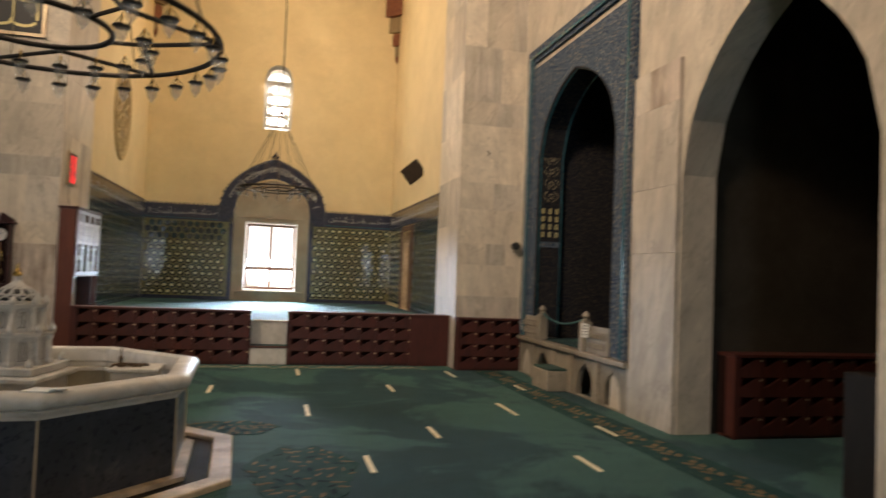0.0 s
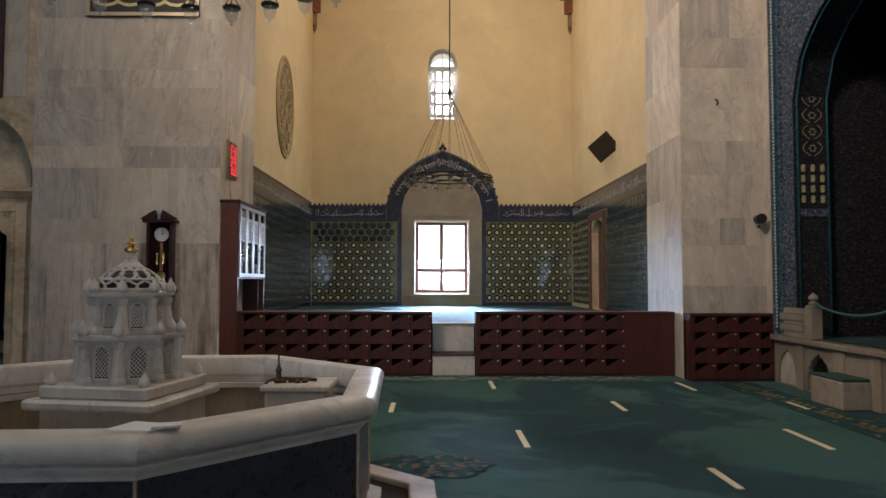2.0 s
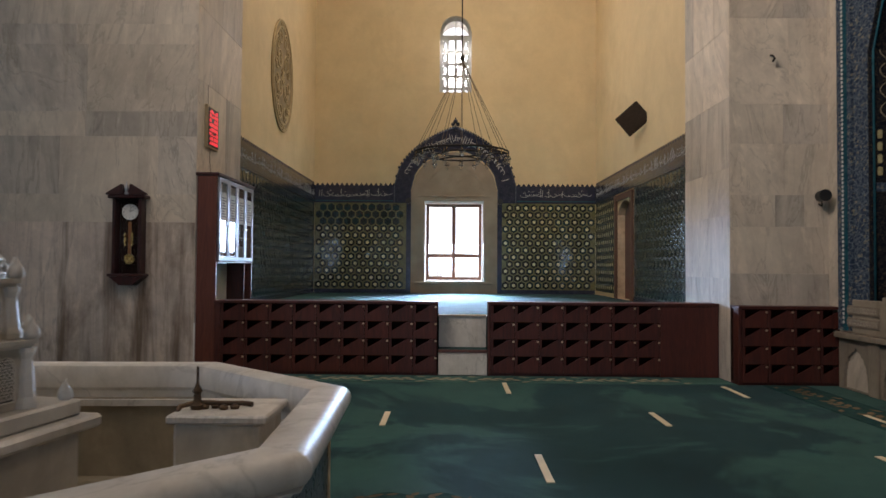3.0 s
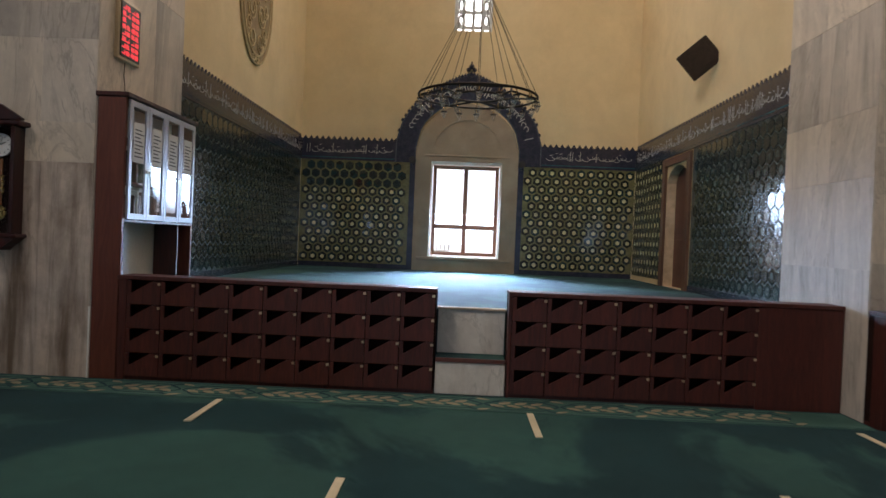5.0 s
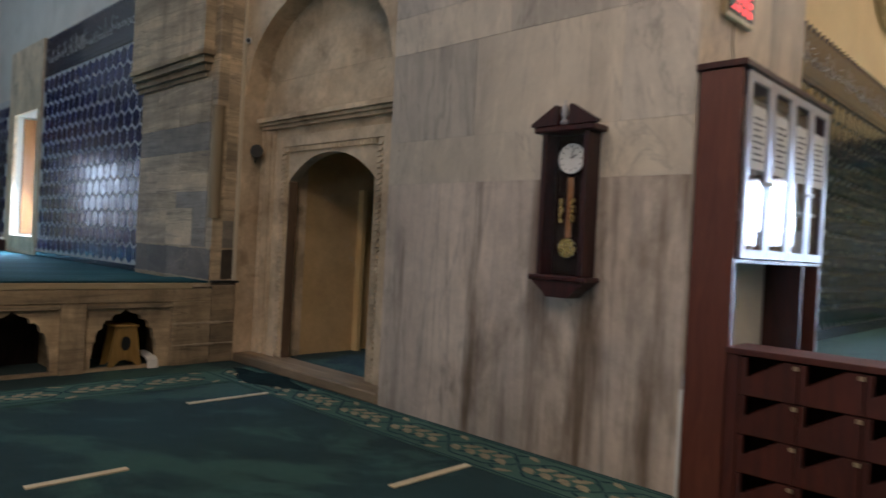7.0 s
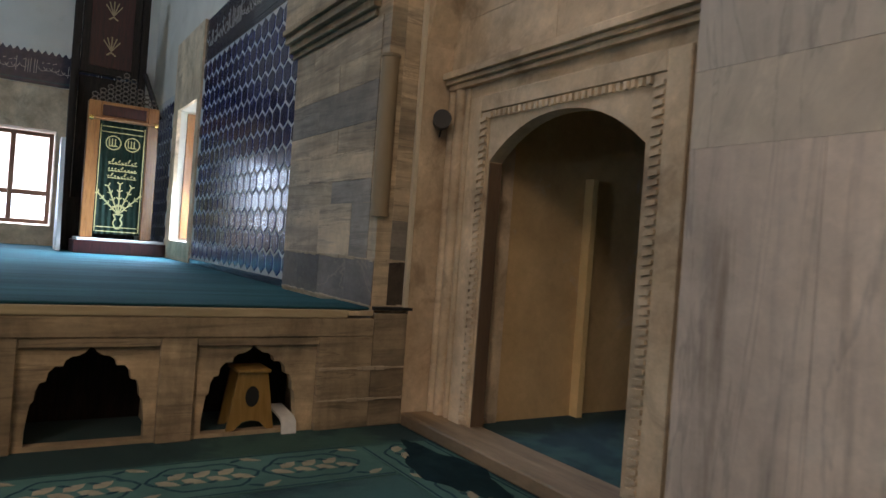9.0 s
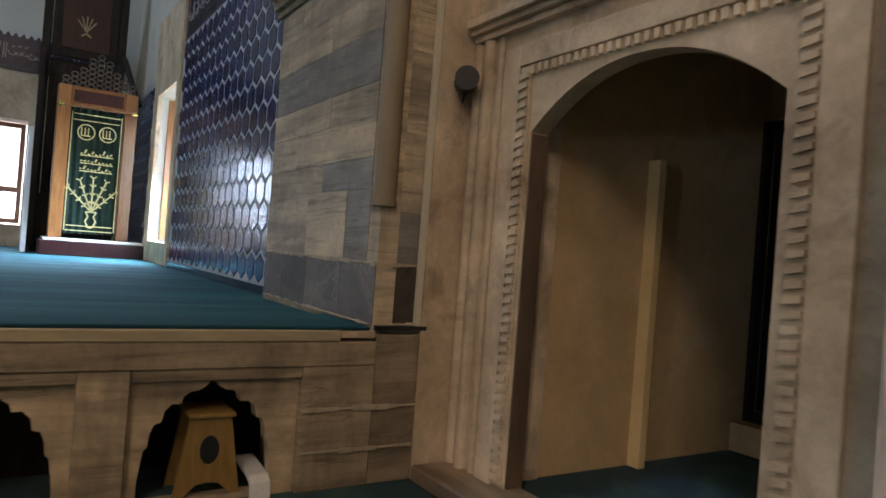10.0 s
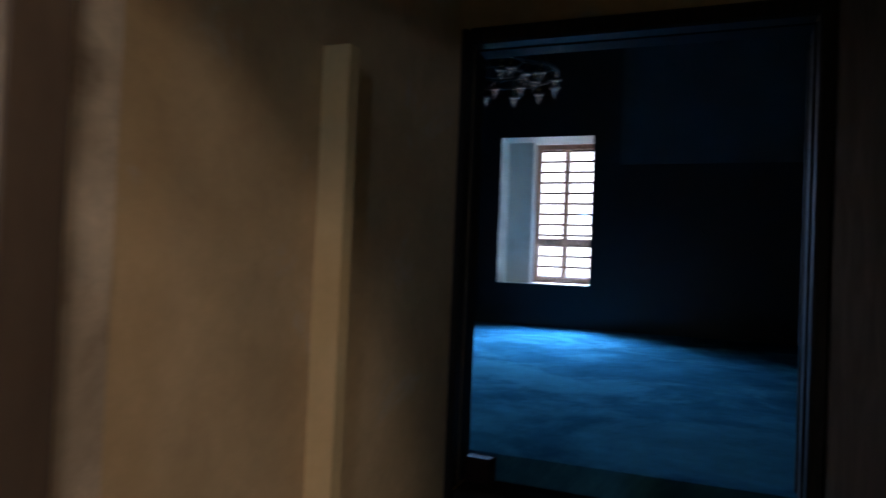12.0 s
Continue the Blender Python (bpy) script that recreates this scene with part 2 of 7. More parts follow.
M_BRONZE = surface("old_bronze", (0.05, 0.03, 0.018), (0.12, 0.075, 0.04), 20, 90, 0.45, metal=0.7)
M_MARBLE_DARK = marble("dark_marble", (0.046, 0.050, 0.064), (0.024, 0.026, 0.034), stretch=(1, 1, 0.8), rough=0.3, vary=0.15, stain=(0.125, 0.115, 0.11), spin=0.6, low=0.58, blotch=0.36, streak=0.4, crack=(0.17, 0.17, 0.175))
M_STONE = surface("worn_limestone", (0.45, 0.325, 0.20), (0.74, 0.59, 0.41), 2.6, 45, 0.7, bump=0.6, stain=(0.27, 0.185, 0.115), stain_scale=2.4, stain_at=(0.54, 0.72), vary=0.1, mott=0.22)
M_YELLOW = surface("yellow_plaster", (0.68, 0.535, 0.305), (0.76, 0.61, 0.36), 1.2, 40, 0.85, bump=0.2, stain=(0.62, 0.485, 0.28), stain_scale=0.5, mott=0.04)
M_PLASTER = surface("aged_ochre_plaster", (0.54, 0.36, 0.17), (0.66, 0.455, 0.235), 1.8, 40, 0.85, bump=0.4, stain=(0.60, 0.49, 0.34), stain_scale=1.9, stain_at=(0.6, 0.7), mott=0.13)
# Same passage plaster, lighter: the hall light on the rib is put into its colour.
M_RIB = surface("lit_ochre_plaster", (0.70, 0.47, 0.20), (0.80, 0.57, 0.28), 2.5, 40, 0.85, bump=0.3, mott=0.08)
M_JAMB = surface("brown_worn_jamb", (0.07, 0.042, 0.024), (0.15, 0.095, 0.055), 3, 40, 0.6, stretch=(1, 1, 0.2), mott=0.2)
M_WHITEWASH = surface("whitewash", (0.62, 0.58, 0.50), (0.72, 0.68, 0.60), 1.5, 40, 0.85, bump=0.2, stain=(0.5, 0.46, 0.38))
M_CARPET = surface("teal_carpet", (0.009, 0.036, 0.042), (0.015, 0.053, 0.059), 0.9, 220, 0.95, bump=0.8, stain=(0.036, 0.100, 0.088), stain_scale=0.40, stain_at=(0.485, 0.535), spec=0.1, dist=0.005, mott=0.12)
M_CARPET_DARK = surface("dark_carpet_pile", (0.004, 0.012, 0.016), (0.012, 0.034, 0.038), 4, 220, 0.95, bump=0.8, spec=0.1, mott=0.3)
M_CARPET.node_tree.nodes["Principled BSDF"].inputs["Sheen Weight"].default_value = 0.07
M_CARPET.node_tree.nodes["Principled BSDF"].inputs["Sheen Roughness"].default_value = 0.45
# Side room copy of the carpet; blue window daylight is mixed into its colour.
M_CARPET_BLUELIT = surface("daylight_blue_carpet", (0.018, 0.085, 0.125), (0.035, 0.14, 0.19), 1.6, 220, 1.0, bump=0.5, stain=(0.055, 0.19, 0.24), stain_scale=0.8, stain_at=(0.5, 0.6), spec=0.0, dist=0.005, mott=0.2)
# Streaks are pile lines; the lighter blue is the prayer hall's daylight, painted in.
M_CARPET_PRAYER = surface("prayer_carpet", (0.014, 0.060, 0.070), (0.035, 0.125, 0.140), 1.4, 220, 0.95, bump=0.8, stain=(0.012, 0.045, 0.055), stain_scale=1.1, stain_at=(0.5, 0.6), stretch=(1.6, 0.14, 1), spec=0.1, dist=0.005, mott=0.1)
M_BORDER = surface("carpet_border", (0.055, 0.120, 0.102), (0.085, 0.165, 0.138), 2.0, 220, 0.95, bump=0.8, spec=0.1, dist=0.005, mott=0.14)
M_BORDER_TAN = surface("tan_border_wool", (0.27, 0.225, 0.15), (0.40, 0.335, 0.225), 9, 200, 0.95, bump=0.6, spec=0.1, mott=0.2)
M_BORDER_BLUE = surface("dark_border_wool", (0.012, 0.040, 0.050), (0.022, 0.062, 0.072), 9, 200, 0.95, bump=0.6, spec=0.1)
M_MEDAL = surface("carpet_medallion", (0.012, 0.046, 0.047), (0.030, 0.072, 0.064), 5, 220, 0.95, bump=0.8, spec=0.1, mott=0.2)
M_MEDAL_TAN = surface("faded_tan_wool", (0.12, 0.085, 0.05), (0.22, 0.155, 0.09), 9, 200, 0.95, bump=0.6, spec=0.1, mott=0.3)
# Dark door wood raised to grey: the gloss on it is put into the colour.
M_SIDEBOARD = wood("grey_brown_board", (0.13, 0.11, 0.105), (0.21, 0.18, 0.17), 0.35, coat=0.2)
M_REDSTONE = surface("reddish_door_stone", (0.085, 0.042, 0.026), (0.15, 0.078, 0.048), 4, 50, 0.5, stretch=(1, 1, 0.3), mott=0.15)
M_TAPE = surface("cream_tape", (0.60, 0.50, 0.33), (0.74, 0.64, 0.45), 6, 60, 0.7, bump=0.1)
M_RACK = wood("red_brown_veneer", (0.040, 0.0072, 0.0042), (0.082, 0.0155, 0.008), 0.5, coat=0.0)
# Darker copy of the veneer: shade inside lockers and clock case is painted in.
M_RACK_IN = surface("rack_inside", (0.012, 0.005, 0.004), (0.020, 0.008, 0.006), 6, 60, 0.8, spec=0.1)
M_DARKWOOD = wood("mahogany", (0.018, 0.0034, 0.003), (0.056, 0.0085, 0.0065), 0.35, coat=0.12)
M_CABWOOD = wood("cabinet_veneer", (0.085, 0.021, 0.011), (0.13, 0.035, 0.019), 0.42)
M_ORANGE = wood("orange_varnished_wood", (0.22, 0.085, 0.025), (0.36, 0.15, 0.045), 0.3, coat=0.5)
M_WINWOOD = wood("window_wood", (0.32, 0.15, 0.09), (0.46, 0.24, 0.15), 0.45)
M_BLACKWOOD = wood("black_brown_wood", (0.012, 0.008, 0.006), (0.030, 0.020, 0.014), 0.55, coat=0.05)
M_TILE_DK = surface("dark_green_glaze", (0.005, 0.014, 0.015), (0.014, 0.036, 0.035), 7, 40, 0.14, bump=0.12, vary=0.3, coat=0.6, dist=0.02)
M_TILE_GOLD = surface("gilded_glaze", (0.44, 0.37, 0.17), (0.64, 0.57, 0.31), 12, 60, 0.25, bump=0.15, coat=0.4, vary=0.2)
M_TILE_BLUE = surface("cobalt_glaze", (0.005, 0.008, 0.055), (0.012, 0.020, 0.12), 5, 14, 0.2, bump=0.3, vary=0.35, coat=0.1, dist=0.012)
M_JOINT = surface("pale_joint", (0.42, 0.43, 0.42), (0.58, 0.59, 0.57), 8, 60, 0.6)
M_BAND = surface("inscription_glaze", (0.010, 0.015, 0.032), (0.045, 0.045, 0.075), 9, 50, 0.22, bump=0.2, coat=0.3)
M_SCRIPT = plain("pale_lettering", (0.42, 0.42, 0.40), 0.35)
M_TURQ = surface("turquoise_glaze", (0.012, 0.060, 0.085), (0.035, 0.125, 0.155), 9, 50, 0.2, bump=0.2, coat=0.4, vary=0.2)
M_FAIENCE = floral("flower_faience", (0.025, 0.042, 0.075), (0.14, 0.17, 0.20), (0.24, 0.22, 0.17), 13.0, (0.012, 0.05, 0.07))
# Dark floral tile, toned down further to carry the shade inside the niche.
M_FAIENCE_DK = floral("shaded_dark_faience", (0.010, 0.012, 0.020), (0.040, 0.036, 0.032), (0.075, 0.06, 0.04), 16.0)
M_IRON = surface("black_iron", (0.012, 0.010, 0.009), (0.035, 0.028, 0.022), 20, 90, 0.5, metal=0.6)
M_BRASS = plain("brass", (0.62, 0.42, 0.14), 0.25, 1.0)
M_GLASS = bpy.data.materials.new("thin_lamp_glass")
M_GLASS.use_nodes = True
gt = M_GLASS.node_tree
clear, sheen, body = (gt.nodes.new("ShaderNodeBsdf" + k) for k in ("Transparent", "Glossy", "Translucent"))
sheen.inputs["Roughness"].default_value = 0.12
body.inputs["Color"].default_value = (0.9, 0.9, 0.88, 1)
mix_a, mix_b = gt.nodes.new("ShaderNodeMixShader"), gt.nodes.new("ShaderNodeMixShader")
mix_a.inputs[0].default_value, mix_b.inputs[0].default_value = 0.6, 0.3
gt.links.new(sheen.outputs[0], mix_a.inputs[1])
gt.links.new(body.outputs[0], mix_a.inputs[2])
gt.links.new(clear.outputs[0], mix_b.inputs[1])
gt.links.new(mix_a.outputs[0], mix_b.inputs[2])
gt.links.new(mix_b.outputs[0], gt.nodes["Material Output"].inputs[0])
M_PANE = glass("window_glass")
M_CASEGLASS = bpy.data.materials.new("thin_case_glass")
M_CASEGLASS.use_nodes = True
ct = M_CASEGLASS.node_tree
thin, gloss, both = ct.nodes.new("ShaderNodeBsdfTransparent"), ct.nodes.new("ShaderNodeBsdfGlossy"), ct.nodes.new("ShaderNodeMixShader")
gloss.inputs["Roughness"].default_value, both.inputs[0].default_value = 0.03, 0.012
ct.links.new(thin.outputs[0], both.inputs[1])
ct.links.new(gloss.outputs[0], both.inputs[2])
ct.links.new(both.outputs[0], ct.nodes["Material Output"].inputs[0])
M_ALU = plain("silver_painted_frame", (0.42, 0.42, 0.45), 0.4, 0.3)
M_WHITE = plain("white_paint", (0.78, 0.77, 0.74), 0.5)
M_PAPER = plain("paper", (0.72, 0.71, 0.67), 0.8)
M_BLACK = plain("black_plastic", (0.012, 0.012, 0.012), 0.45)
M_LED = plain("red_led", (0.3, 0.01, 0.01), 0.5, 0, (1.0, 0.03, 0.04), 2.4)
M_VELVET = surface("green_velvet", (0.004, 0.018, 0.010), (0.010, 0.035, 0.020), 14, 120, 0.9)
M_GOLDTHREAD = plain("gold_embroidery", (0.62, 0.52, 0.24), 0.45, 0.3)
M_INK = plain("grey_ink", (0.10, 0.10, 0.10), 0.8)
M_REDPAINT = surface("painted_red_stalactite", (0.16, 0.035, 0.018), (0.26, 0.10, 0.04), 9, 50, 0.7)

M_TILE_OLIVE = surface("olive_gilt_bed", (0.11, 0.10, 0.042), (0.22, 0.20, 0.085), 14, 60, 0.22, coat=0.4)
M_CREST = surface("grey_brown_openwork", (0.09, 0.065, 0.045), (0.16, 0.12, 0.09), 12, 60, 0.6)
M_TILE_BED = surface("slate_tile_bed", (0.03, 0.045, 0.045), (0.07, 0.09, 0.085), 14, 60, 0.3, coat=0.4)
M_TILE_PALE = surface("pale_grey_glaze", (0.05, 0.068, 0.066), (0.11, 0.13, 0.12), 12, 60, 0.2, coat=0.5, vary=0.3)
M_TILE_GOLD_DULL = plain("dull_gilt_glaze", (0.30, 0.25, 0.15), 0.35)
M_TILE_BLUE_FLAT = surface("dark_blue_tiles", (0.006, 0.009, 0.03), (0.012, 0.02, 0.06), 6, 40, 0.2)
M_TURQ_DULL = surface("dull_blue_bead", (0.03, 0.04, 0.06), (0.06, 0.075, 0.10), 10, 60, 0.35)
HEX2 = (M_TILE_DK, M_TILE_PALE)
M_RACK_DOOR = wood("red_brown_door", (0.050, 0.012, 0.008), (0.085, 0.022, 0.013), 0.4)
M_MEDALLION = surface("medallion_ground", (0.26, 0.19, 0.10), (0.36, 0.27, 0.14), 8, 60, 0.8)
M_RELIEF = surface("medallion_relief", (0.44, 0.33, 0.17), (0.55, 0.42, 0.22), 8, 60, 0.8)
M_RELIEF_ST = surface("carved_stone_ground", (0.16, 0.13, 0.10), (0.25, 0.21, 0.16), 12, 60, 0.7)
M_SPEAKER = surface("brown_speaker", (0.020, 0.013, 0.008), (0.036, 0.023, 0.014), 20, 120, 0.7, spec=0.2)
M_BLUEPAINT = surface("painted_ochre_stalactite", (0.20, 0.13, 0.06), (0.30, 0.20, 0.10), 9, 50, 0.7)
M_ROPE = plain("hanging_wire", (0.10, 0.07, 0.04), 0.6)
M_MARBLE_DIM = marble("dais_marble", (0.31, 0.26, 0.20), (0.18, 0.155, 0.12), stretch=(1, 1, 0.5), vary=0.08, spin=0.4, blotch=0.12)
M_TEAL_ROPE = plain("teal_rope", (0.03, 0.10, 0.11), 0.8)
M_PAD = surface("green_pad", (0.008, 0.035, 0.03), (0.02, 0.06, 0.05), 4, 90, 0.95)
M_STONE_BAND = marble("banded_stone", (0.46, 0.345, 0.215), (0.12, 0.09, 0.062), stretch=(0.2, 0.2, 2.4), rough=0.65, vary=0.26, stain=(0.08, 0.055, 0.035), spin=0.06, low=0.58, blotch=0.26, streak=0.4)
M_EDGE = wood("pale_edge_board", (0.34, 0.27, 0.16), (0.46, 0.37, 0.23), 0.5, stretch=(6, 0.6, 6))
M_STOOL = wood("ochre_stool_wood", (0.24, 0.135, 0.03), (0.34, 0.20, 0.055), 0.5, stretch=(6, 6, 0.8))
M_WHITE_WARM = plain("yellowed_plastic", (0.62, 0.54, 0.40), 0.5)
M_THRESH = surface("worn_threshold_stone", (0.17, 0.115, 0.07), (0.33, 0.24, 0.15), 3, 50, 0.6, stretch=(0.4, 3, 1), mott=0.25)
M_GLOSSWOOD = wood("glossy_door_wood", (0.010, 0.007, 0.005), (0.016, 0.011, 0.008), 0.6, coat=0.0)
# Plaster colour lowered to include the dimness of the side room.
M_GREYWASH = surface("dim_room_plaster", (0.05, 0.05, 0.048), (0.075, 0.072, 0.07), 2, 40, 0.85)
M_BLACKWOOD.node_tree.nodes["Principled BSDF"].inputs["Specular IOR Level"].default_value = 0.2
M_GLOSSWOOD.node_tree.nodes["Principled BSDF"].inputs["Specular IOR Level"].default_value = 0.15
# Near-black brown with shade put in, for the unlit corridor and the gutter.
M_CORRIDOR = surface("shade_dark_stone", (0.030, 0.024, 0.018), (0.055, 0.045, 0.034), 1.4, 40, 0.9, bump=0.3, spec=0.1, mott=0.15)
# Tile colour taken almost to black: the unlit side room's shade is painted in.
M_UNLIT_TILE = surface("unlit_room_tiles", (0.003, 0.004, 0.006), (0.007, 0.009, 0.012), 6, 40, 0.4)
M_STONE_WIN = surface("grey_brown_limestone", (0.25, 0.20, 0.145), (0.38, 0.31, 0.225), 2.2, 45, 0.7, bump=0.4, stain=(0.16, 0.125, 0.09), stain_scale=1.4)

M_COLONNETTE = surface("brown_colonnette_stone", (0.22, 0.165, 0.10), (0.32, 0.25, 0.16), 3, 50, 0.6, stretch=(1, 1, 0.3))

# ---- builders ----
HOME = {}


def thing(name, at, label, category, group="", kind=""):
    e = new(name)
    e.empty_display_size = 0.1
    e.location = at
    HOME[e.name] = Vector(at)
    return tagged(e, label, category, group, kind)


def part(name, bm, mats, parent=None, label="", smooth=False):
    """Links a bmesh, drawn in the place's metres, as one mesh object under a thing or a part."""
    if parent is not None:
        bmesh.ops.translate(bm, verts=bm.verts, vec=-HOME[parent.name])
    bmesh.ops.recalc_face_normals(bm, faces=bm.faces)
    me = bpy.data.meshes.new(name)
    bm.to_mesh(me)
    bm.free()
    for m in mats if isinstance(mats, (list, tuple)) else (mats,):
        me.materials.append(m)
    if smooth:
        for p in me.polygons:
            p.use_smooth = True
        me.set_sharp_from_angle(angle=radians(40))
    ob = new(name, me)
    if parent is not None:
        ob.parent = parent
        HOME[ob.name] = HOME[parent.name]
    return tagged(ob, label)


def structure(name, bm, mats, label, category, smooth=False):
    ob = part(name, bm, mats, None, "", smooth)
    HOME[ob.name] = Vector((0, 0, 0))
    return tagged(ob, label, category, "", "structure")


def box(bm, x0, y0, z0, x1, y1, z1, bevel=0.0, mat=0):
    made = bmesh.ops.create_cube(bm, size=1.0)["verts"]
    bmesh.ops.scale(bm, verts=made, vec=(abs(x1 - x0), abs(y1 - y0), abs(z1 - z0)))
    bmesh.ops.translate(bm, verts=made, vec=((x0 + x1) / 2, (y0 + y1) / 2, (z0 + z1) / 2))
    faces = {f for v in made for f in v.link_faces}
    for f in faces:
        f.material_index = mat
    if bevel:
        edges = list({e for v in made for e in v.link_edges})
        bmesh.ops.bevel(bm, geom=edges, offset=bevel, segments=1, affect="EDGES", material=mat)
    return bm


def boxed(*args, **kw):
    return box(bmesh.new(), *args, **kw)


def prism(bm, outline, lift, mat=0):
    """Closed prism: outline (3D points, one plane) swept by the vector lift."""
    lift = Vector(lift)
    a = [bm.verts.new(p) for p in outline]
    b = [bm.verts.new(Vector(p) + lift) for p in outline]
    n = len(a)
    fs = [bm.faces.new(a), bm.faces.new(b[::-1])]
    for i in range(n):
        fs.append(bm.faces.new((a[i], b[i], b[(i + 1) % n], a[(i + 1) % n])))
    for f in fs:
        f.material_index = mat
    return bm


def strip(bm, inner, outer, lift, mat=0):
    """A band between two open lines of equal length, swept by lift (arch rings, mouldings)."""
    lift = Vector(lift)
    for i in range(len(inner) - 1):
        q = [inner[i], inner[i + 1], outer[i + 1], outer[i]]
        prism(bm, q, lift, mat)
    return bm


def lathe(bm, profile, at, seg=12, mat=0):
    """Turned body: profile of (radius, height) about the upright through at."""
    rows = []
    for r, z in profile:
        rows.append([bm.verts.new((at[0] + max(r, 0.0005) * math.cos(2 * math.pi * i / seg),
                                   at[1] + max(r, 0.0005) * math.sin(2 * math.pi * i / seg), at[2] + z)) for i in range(seg)])
    for a, b in zip(rows, rows[1:]):
        for i in range(seg):
            f = bm.faces.new((a[i], a[(i + 1) % seg], b[(i + 1) % seg], b[i]))
            f.material_index = mat
    bm.faces.new(rows[0][::-1]).material_index = mat
    bm.faces.new(rows[-1]).material_index = mat
    return bm


def rod(bm, p, q, r, seg=8, mat=0):
    p, q = Vector(p), Vector(q)
    d = q - p
    rot = d.to_track_quat("Z", "Y").to_matrix().to_4x4()
    made = bmesh.ops.create_cone(bm, cap_ends=True, segments=seg, radius1=r, radius2=r, depth=d.length,
                                 matrix=Matrix.Translation((p + q) / 2) @ rot)["verts"]
    for f in {f for v in made for f in v.link_faces}:
        f.material_index = mat
    return bm


def pipe(bm, pts, r, seg=6, mat=0):
    """One continuous round bar along pts; closed when the ends meet."""
    pts = [Vector(p) for p in pts]
    loop = (pts[0] - pts[-1]).length < 1e-4
    if loop:
        pts = pts[:-1]
    n, rows, ref = len(pts), [], None
    for i, p in enumerate(pts):
        a = pts[i - 1] if i or loop else p
        b = pts[(i + 1) % n] if i < n - 1 or loop else p
        d = (b - a).normalized()
        if ref is None:
            ref = d.orthogonal().normalized()
        ref = (ref - d * ref.dot(d)).normalized()
        s = d.cross(ref)
        rows.append([bm.verts.new(p + (ref * math.cos(2 * math.pi * k / seg) + s * math.sin(2 * math.pi * k / seg)) * r) for k in range(seg)])
    shift = 0
    if loop:
        shift = min(range(seg), key=lambda q: (rows[-1][0].co - rows[0][q].co).length)
    for i in range(n if loop else n - 1):
        q = shift if i == n - 1 else 0
        for k in range(seg):
            f = bm.faces.new((rows[i][k], rows[i][(k + 1) % seg], rows[(i + 1) % n][(k + 1 + q) % seg], rows[(i + 1) % n][(k + q) % seg]))
            f.material_index, f.smooth = mat, True
    if not loop:
        bm.faces.new(rows[0][::-1]).material_index = mat
        bm.faces.new(rows[-1]).material_index = mat
    return bm


def arch_line(u0, u1, spring, rise, n=16, point=0.0):
    """(u, z) along an arch from u0 to u1; point 0 is a round or segmental bow, 1 a pointed one."""
    out = []
    for i in range(n + 1):
        k = i / n
        s = 2 * k - 1
        bow = math.sqrt(max(0.0, 1 - s * s))
        tip = math.cos(abs(s) * math.pi / 2) ** 0.5 * 0.35 + (1 - abs(s)) * 0.65
        tip = 0.62 * bow + 0.38 * (1 - abs(s))
        out.append((u0 + (u1 - u0) * k, spring + rise * (bow * (1 - point) + tip * point)))
    return out


def wall_holes(bm, axis, d0, d1, u0, u1, z0, z1, holes, mat=0, reveal=None):
    """A wall u0..u1 by z0..z1, from depth d0 to d1 on its axis ('x': faces x, u is y; 'y': faces y, u is x), pierced by
    holes, each a list of (u, lower z, upper z) from side to side. reveal: material of the inner faces."""
    rv = mat if reveal is None else reveal

    def at(u, z, d):
        return (d, u, z) if axis == "x" else (u, d, z)

    def quad(pts, m):
        f = bm.faces.new([bm.verts.new(p) for p in pts])
        f.material_index = m

    cuts = sorted({u0, u1} | {h[0] for hole in holes for h in hole})
    for a, b in zip(cuts, cuts[1:]):
        spans = []
        for hole in holes:
            for p, q in zip(hole, hole[1:]):
                if p[0] <= a + 1e-6 and q[0] >= b - 1e-6 and q[0] - p[0] > 1e-6:
                    la, lb = [p[1] + (q[1] - p[1]) * (u - p[0]) / (q[0] - p[0]) for u in (a, b)]
                    ha, hb = [p[2] + (q[2] - p[2]) * (u - p[0]) / (q[0] - p[0]) for u in (a, b)]
                    spans.append((la, lb, ha, hb))
        spans.sort()
        low_a = low_b = z0
        for la, lb, ha, hb in spans + [(z1, z1, None, None)]:
            if la - low_a > 1e-6 or lb - low_b > 1e-6:
                for d in (d0, d1):
                    quad([at(a, low_a, d), at(b, low_b, d), at(b, lb, d), at(a, la, d)], mat)
            if ha is not None:
                quad([at(a, la, d0), at(b, lb, d0), at(b, lb, d1), at(a, la, d1)], rv)
                quad([at(a, ha, d0), at(b, hb, d0), at(b, hb, d1), at(a, ha, d1)], rv)
                low_a, low_b = ha, hb
    for hole in holes:
        for u, lo, hi in (hole[0], hole[-1]):
            if hi - lo > 1e-6:
                quad([at(u, lo, d0), at(u, hi, d0), at(u, hi, d1), at(u, lo, d1)], rv)
    for u in (u0, u1):
        quad([at(u, z0, d0), at(u, z1, d0), at(u, z1, d1), at(u, z0, d1)], mat)
    for z in (z0, z1):
        quad([at(u0, z, d0), at(u1, z, d0), at(u1, z, d1), at(u0, z, d1)], mat)
    bmesh.ops.remove_doubles(bm, verts=bm.verts, dist=0.0004)
    return bm


def rect_hole(u0, u1, z0, z1):
    return [(u0, z0, z1), (u1, z0, z1)]


def arch_hole(u0, u1, z0, spring, rise, point=0.0, n=16):
    return [(u, z0, z) for u, z in arch_line(u0, u1, spring, rise, n, point)]


# ---- the place: setting ----
TOP = 12.0
IL, IR, IB = -3.41, 3.83, 21.25        # side iwan: walls and back
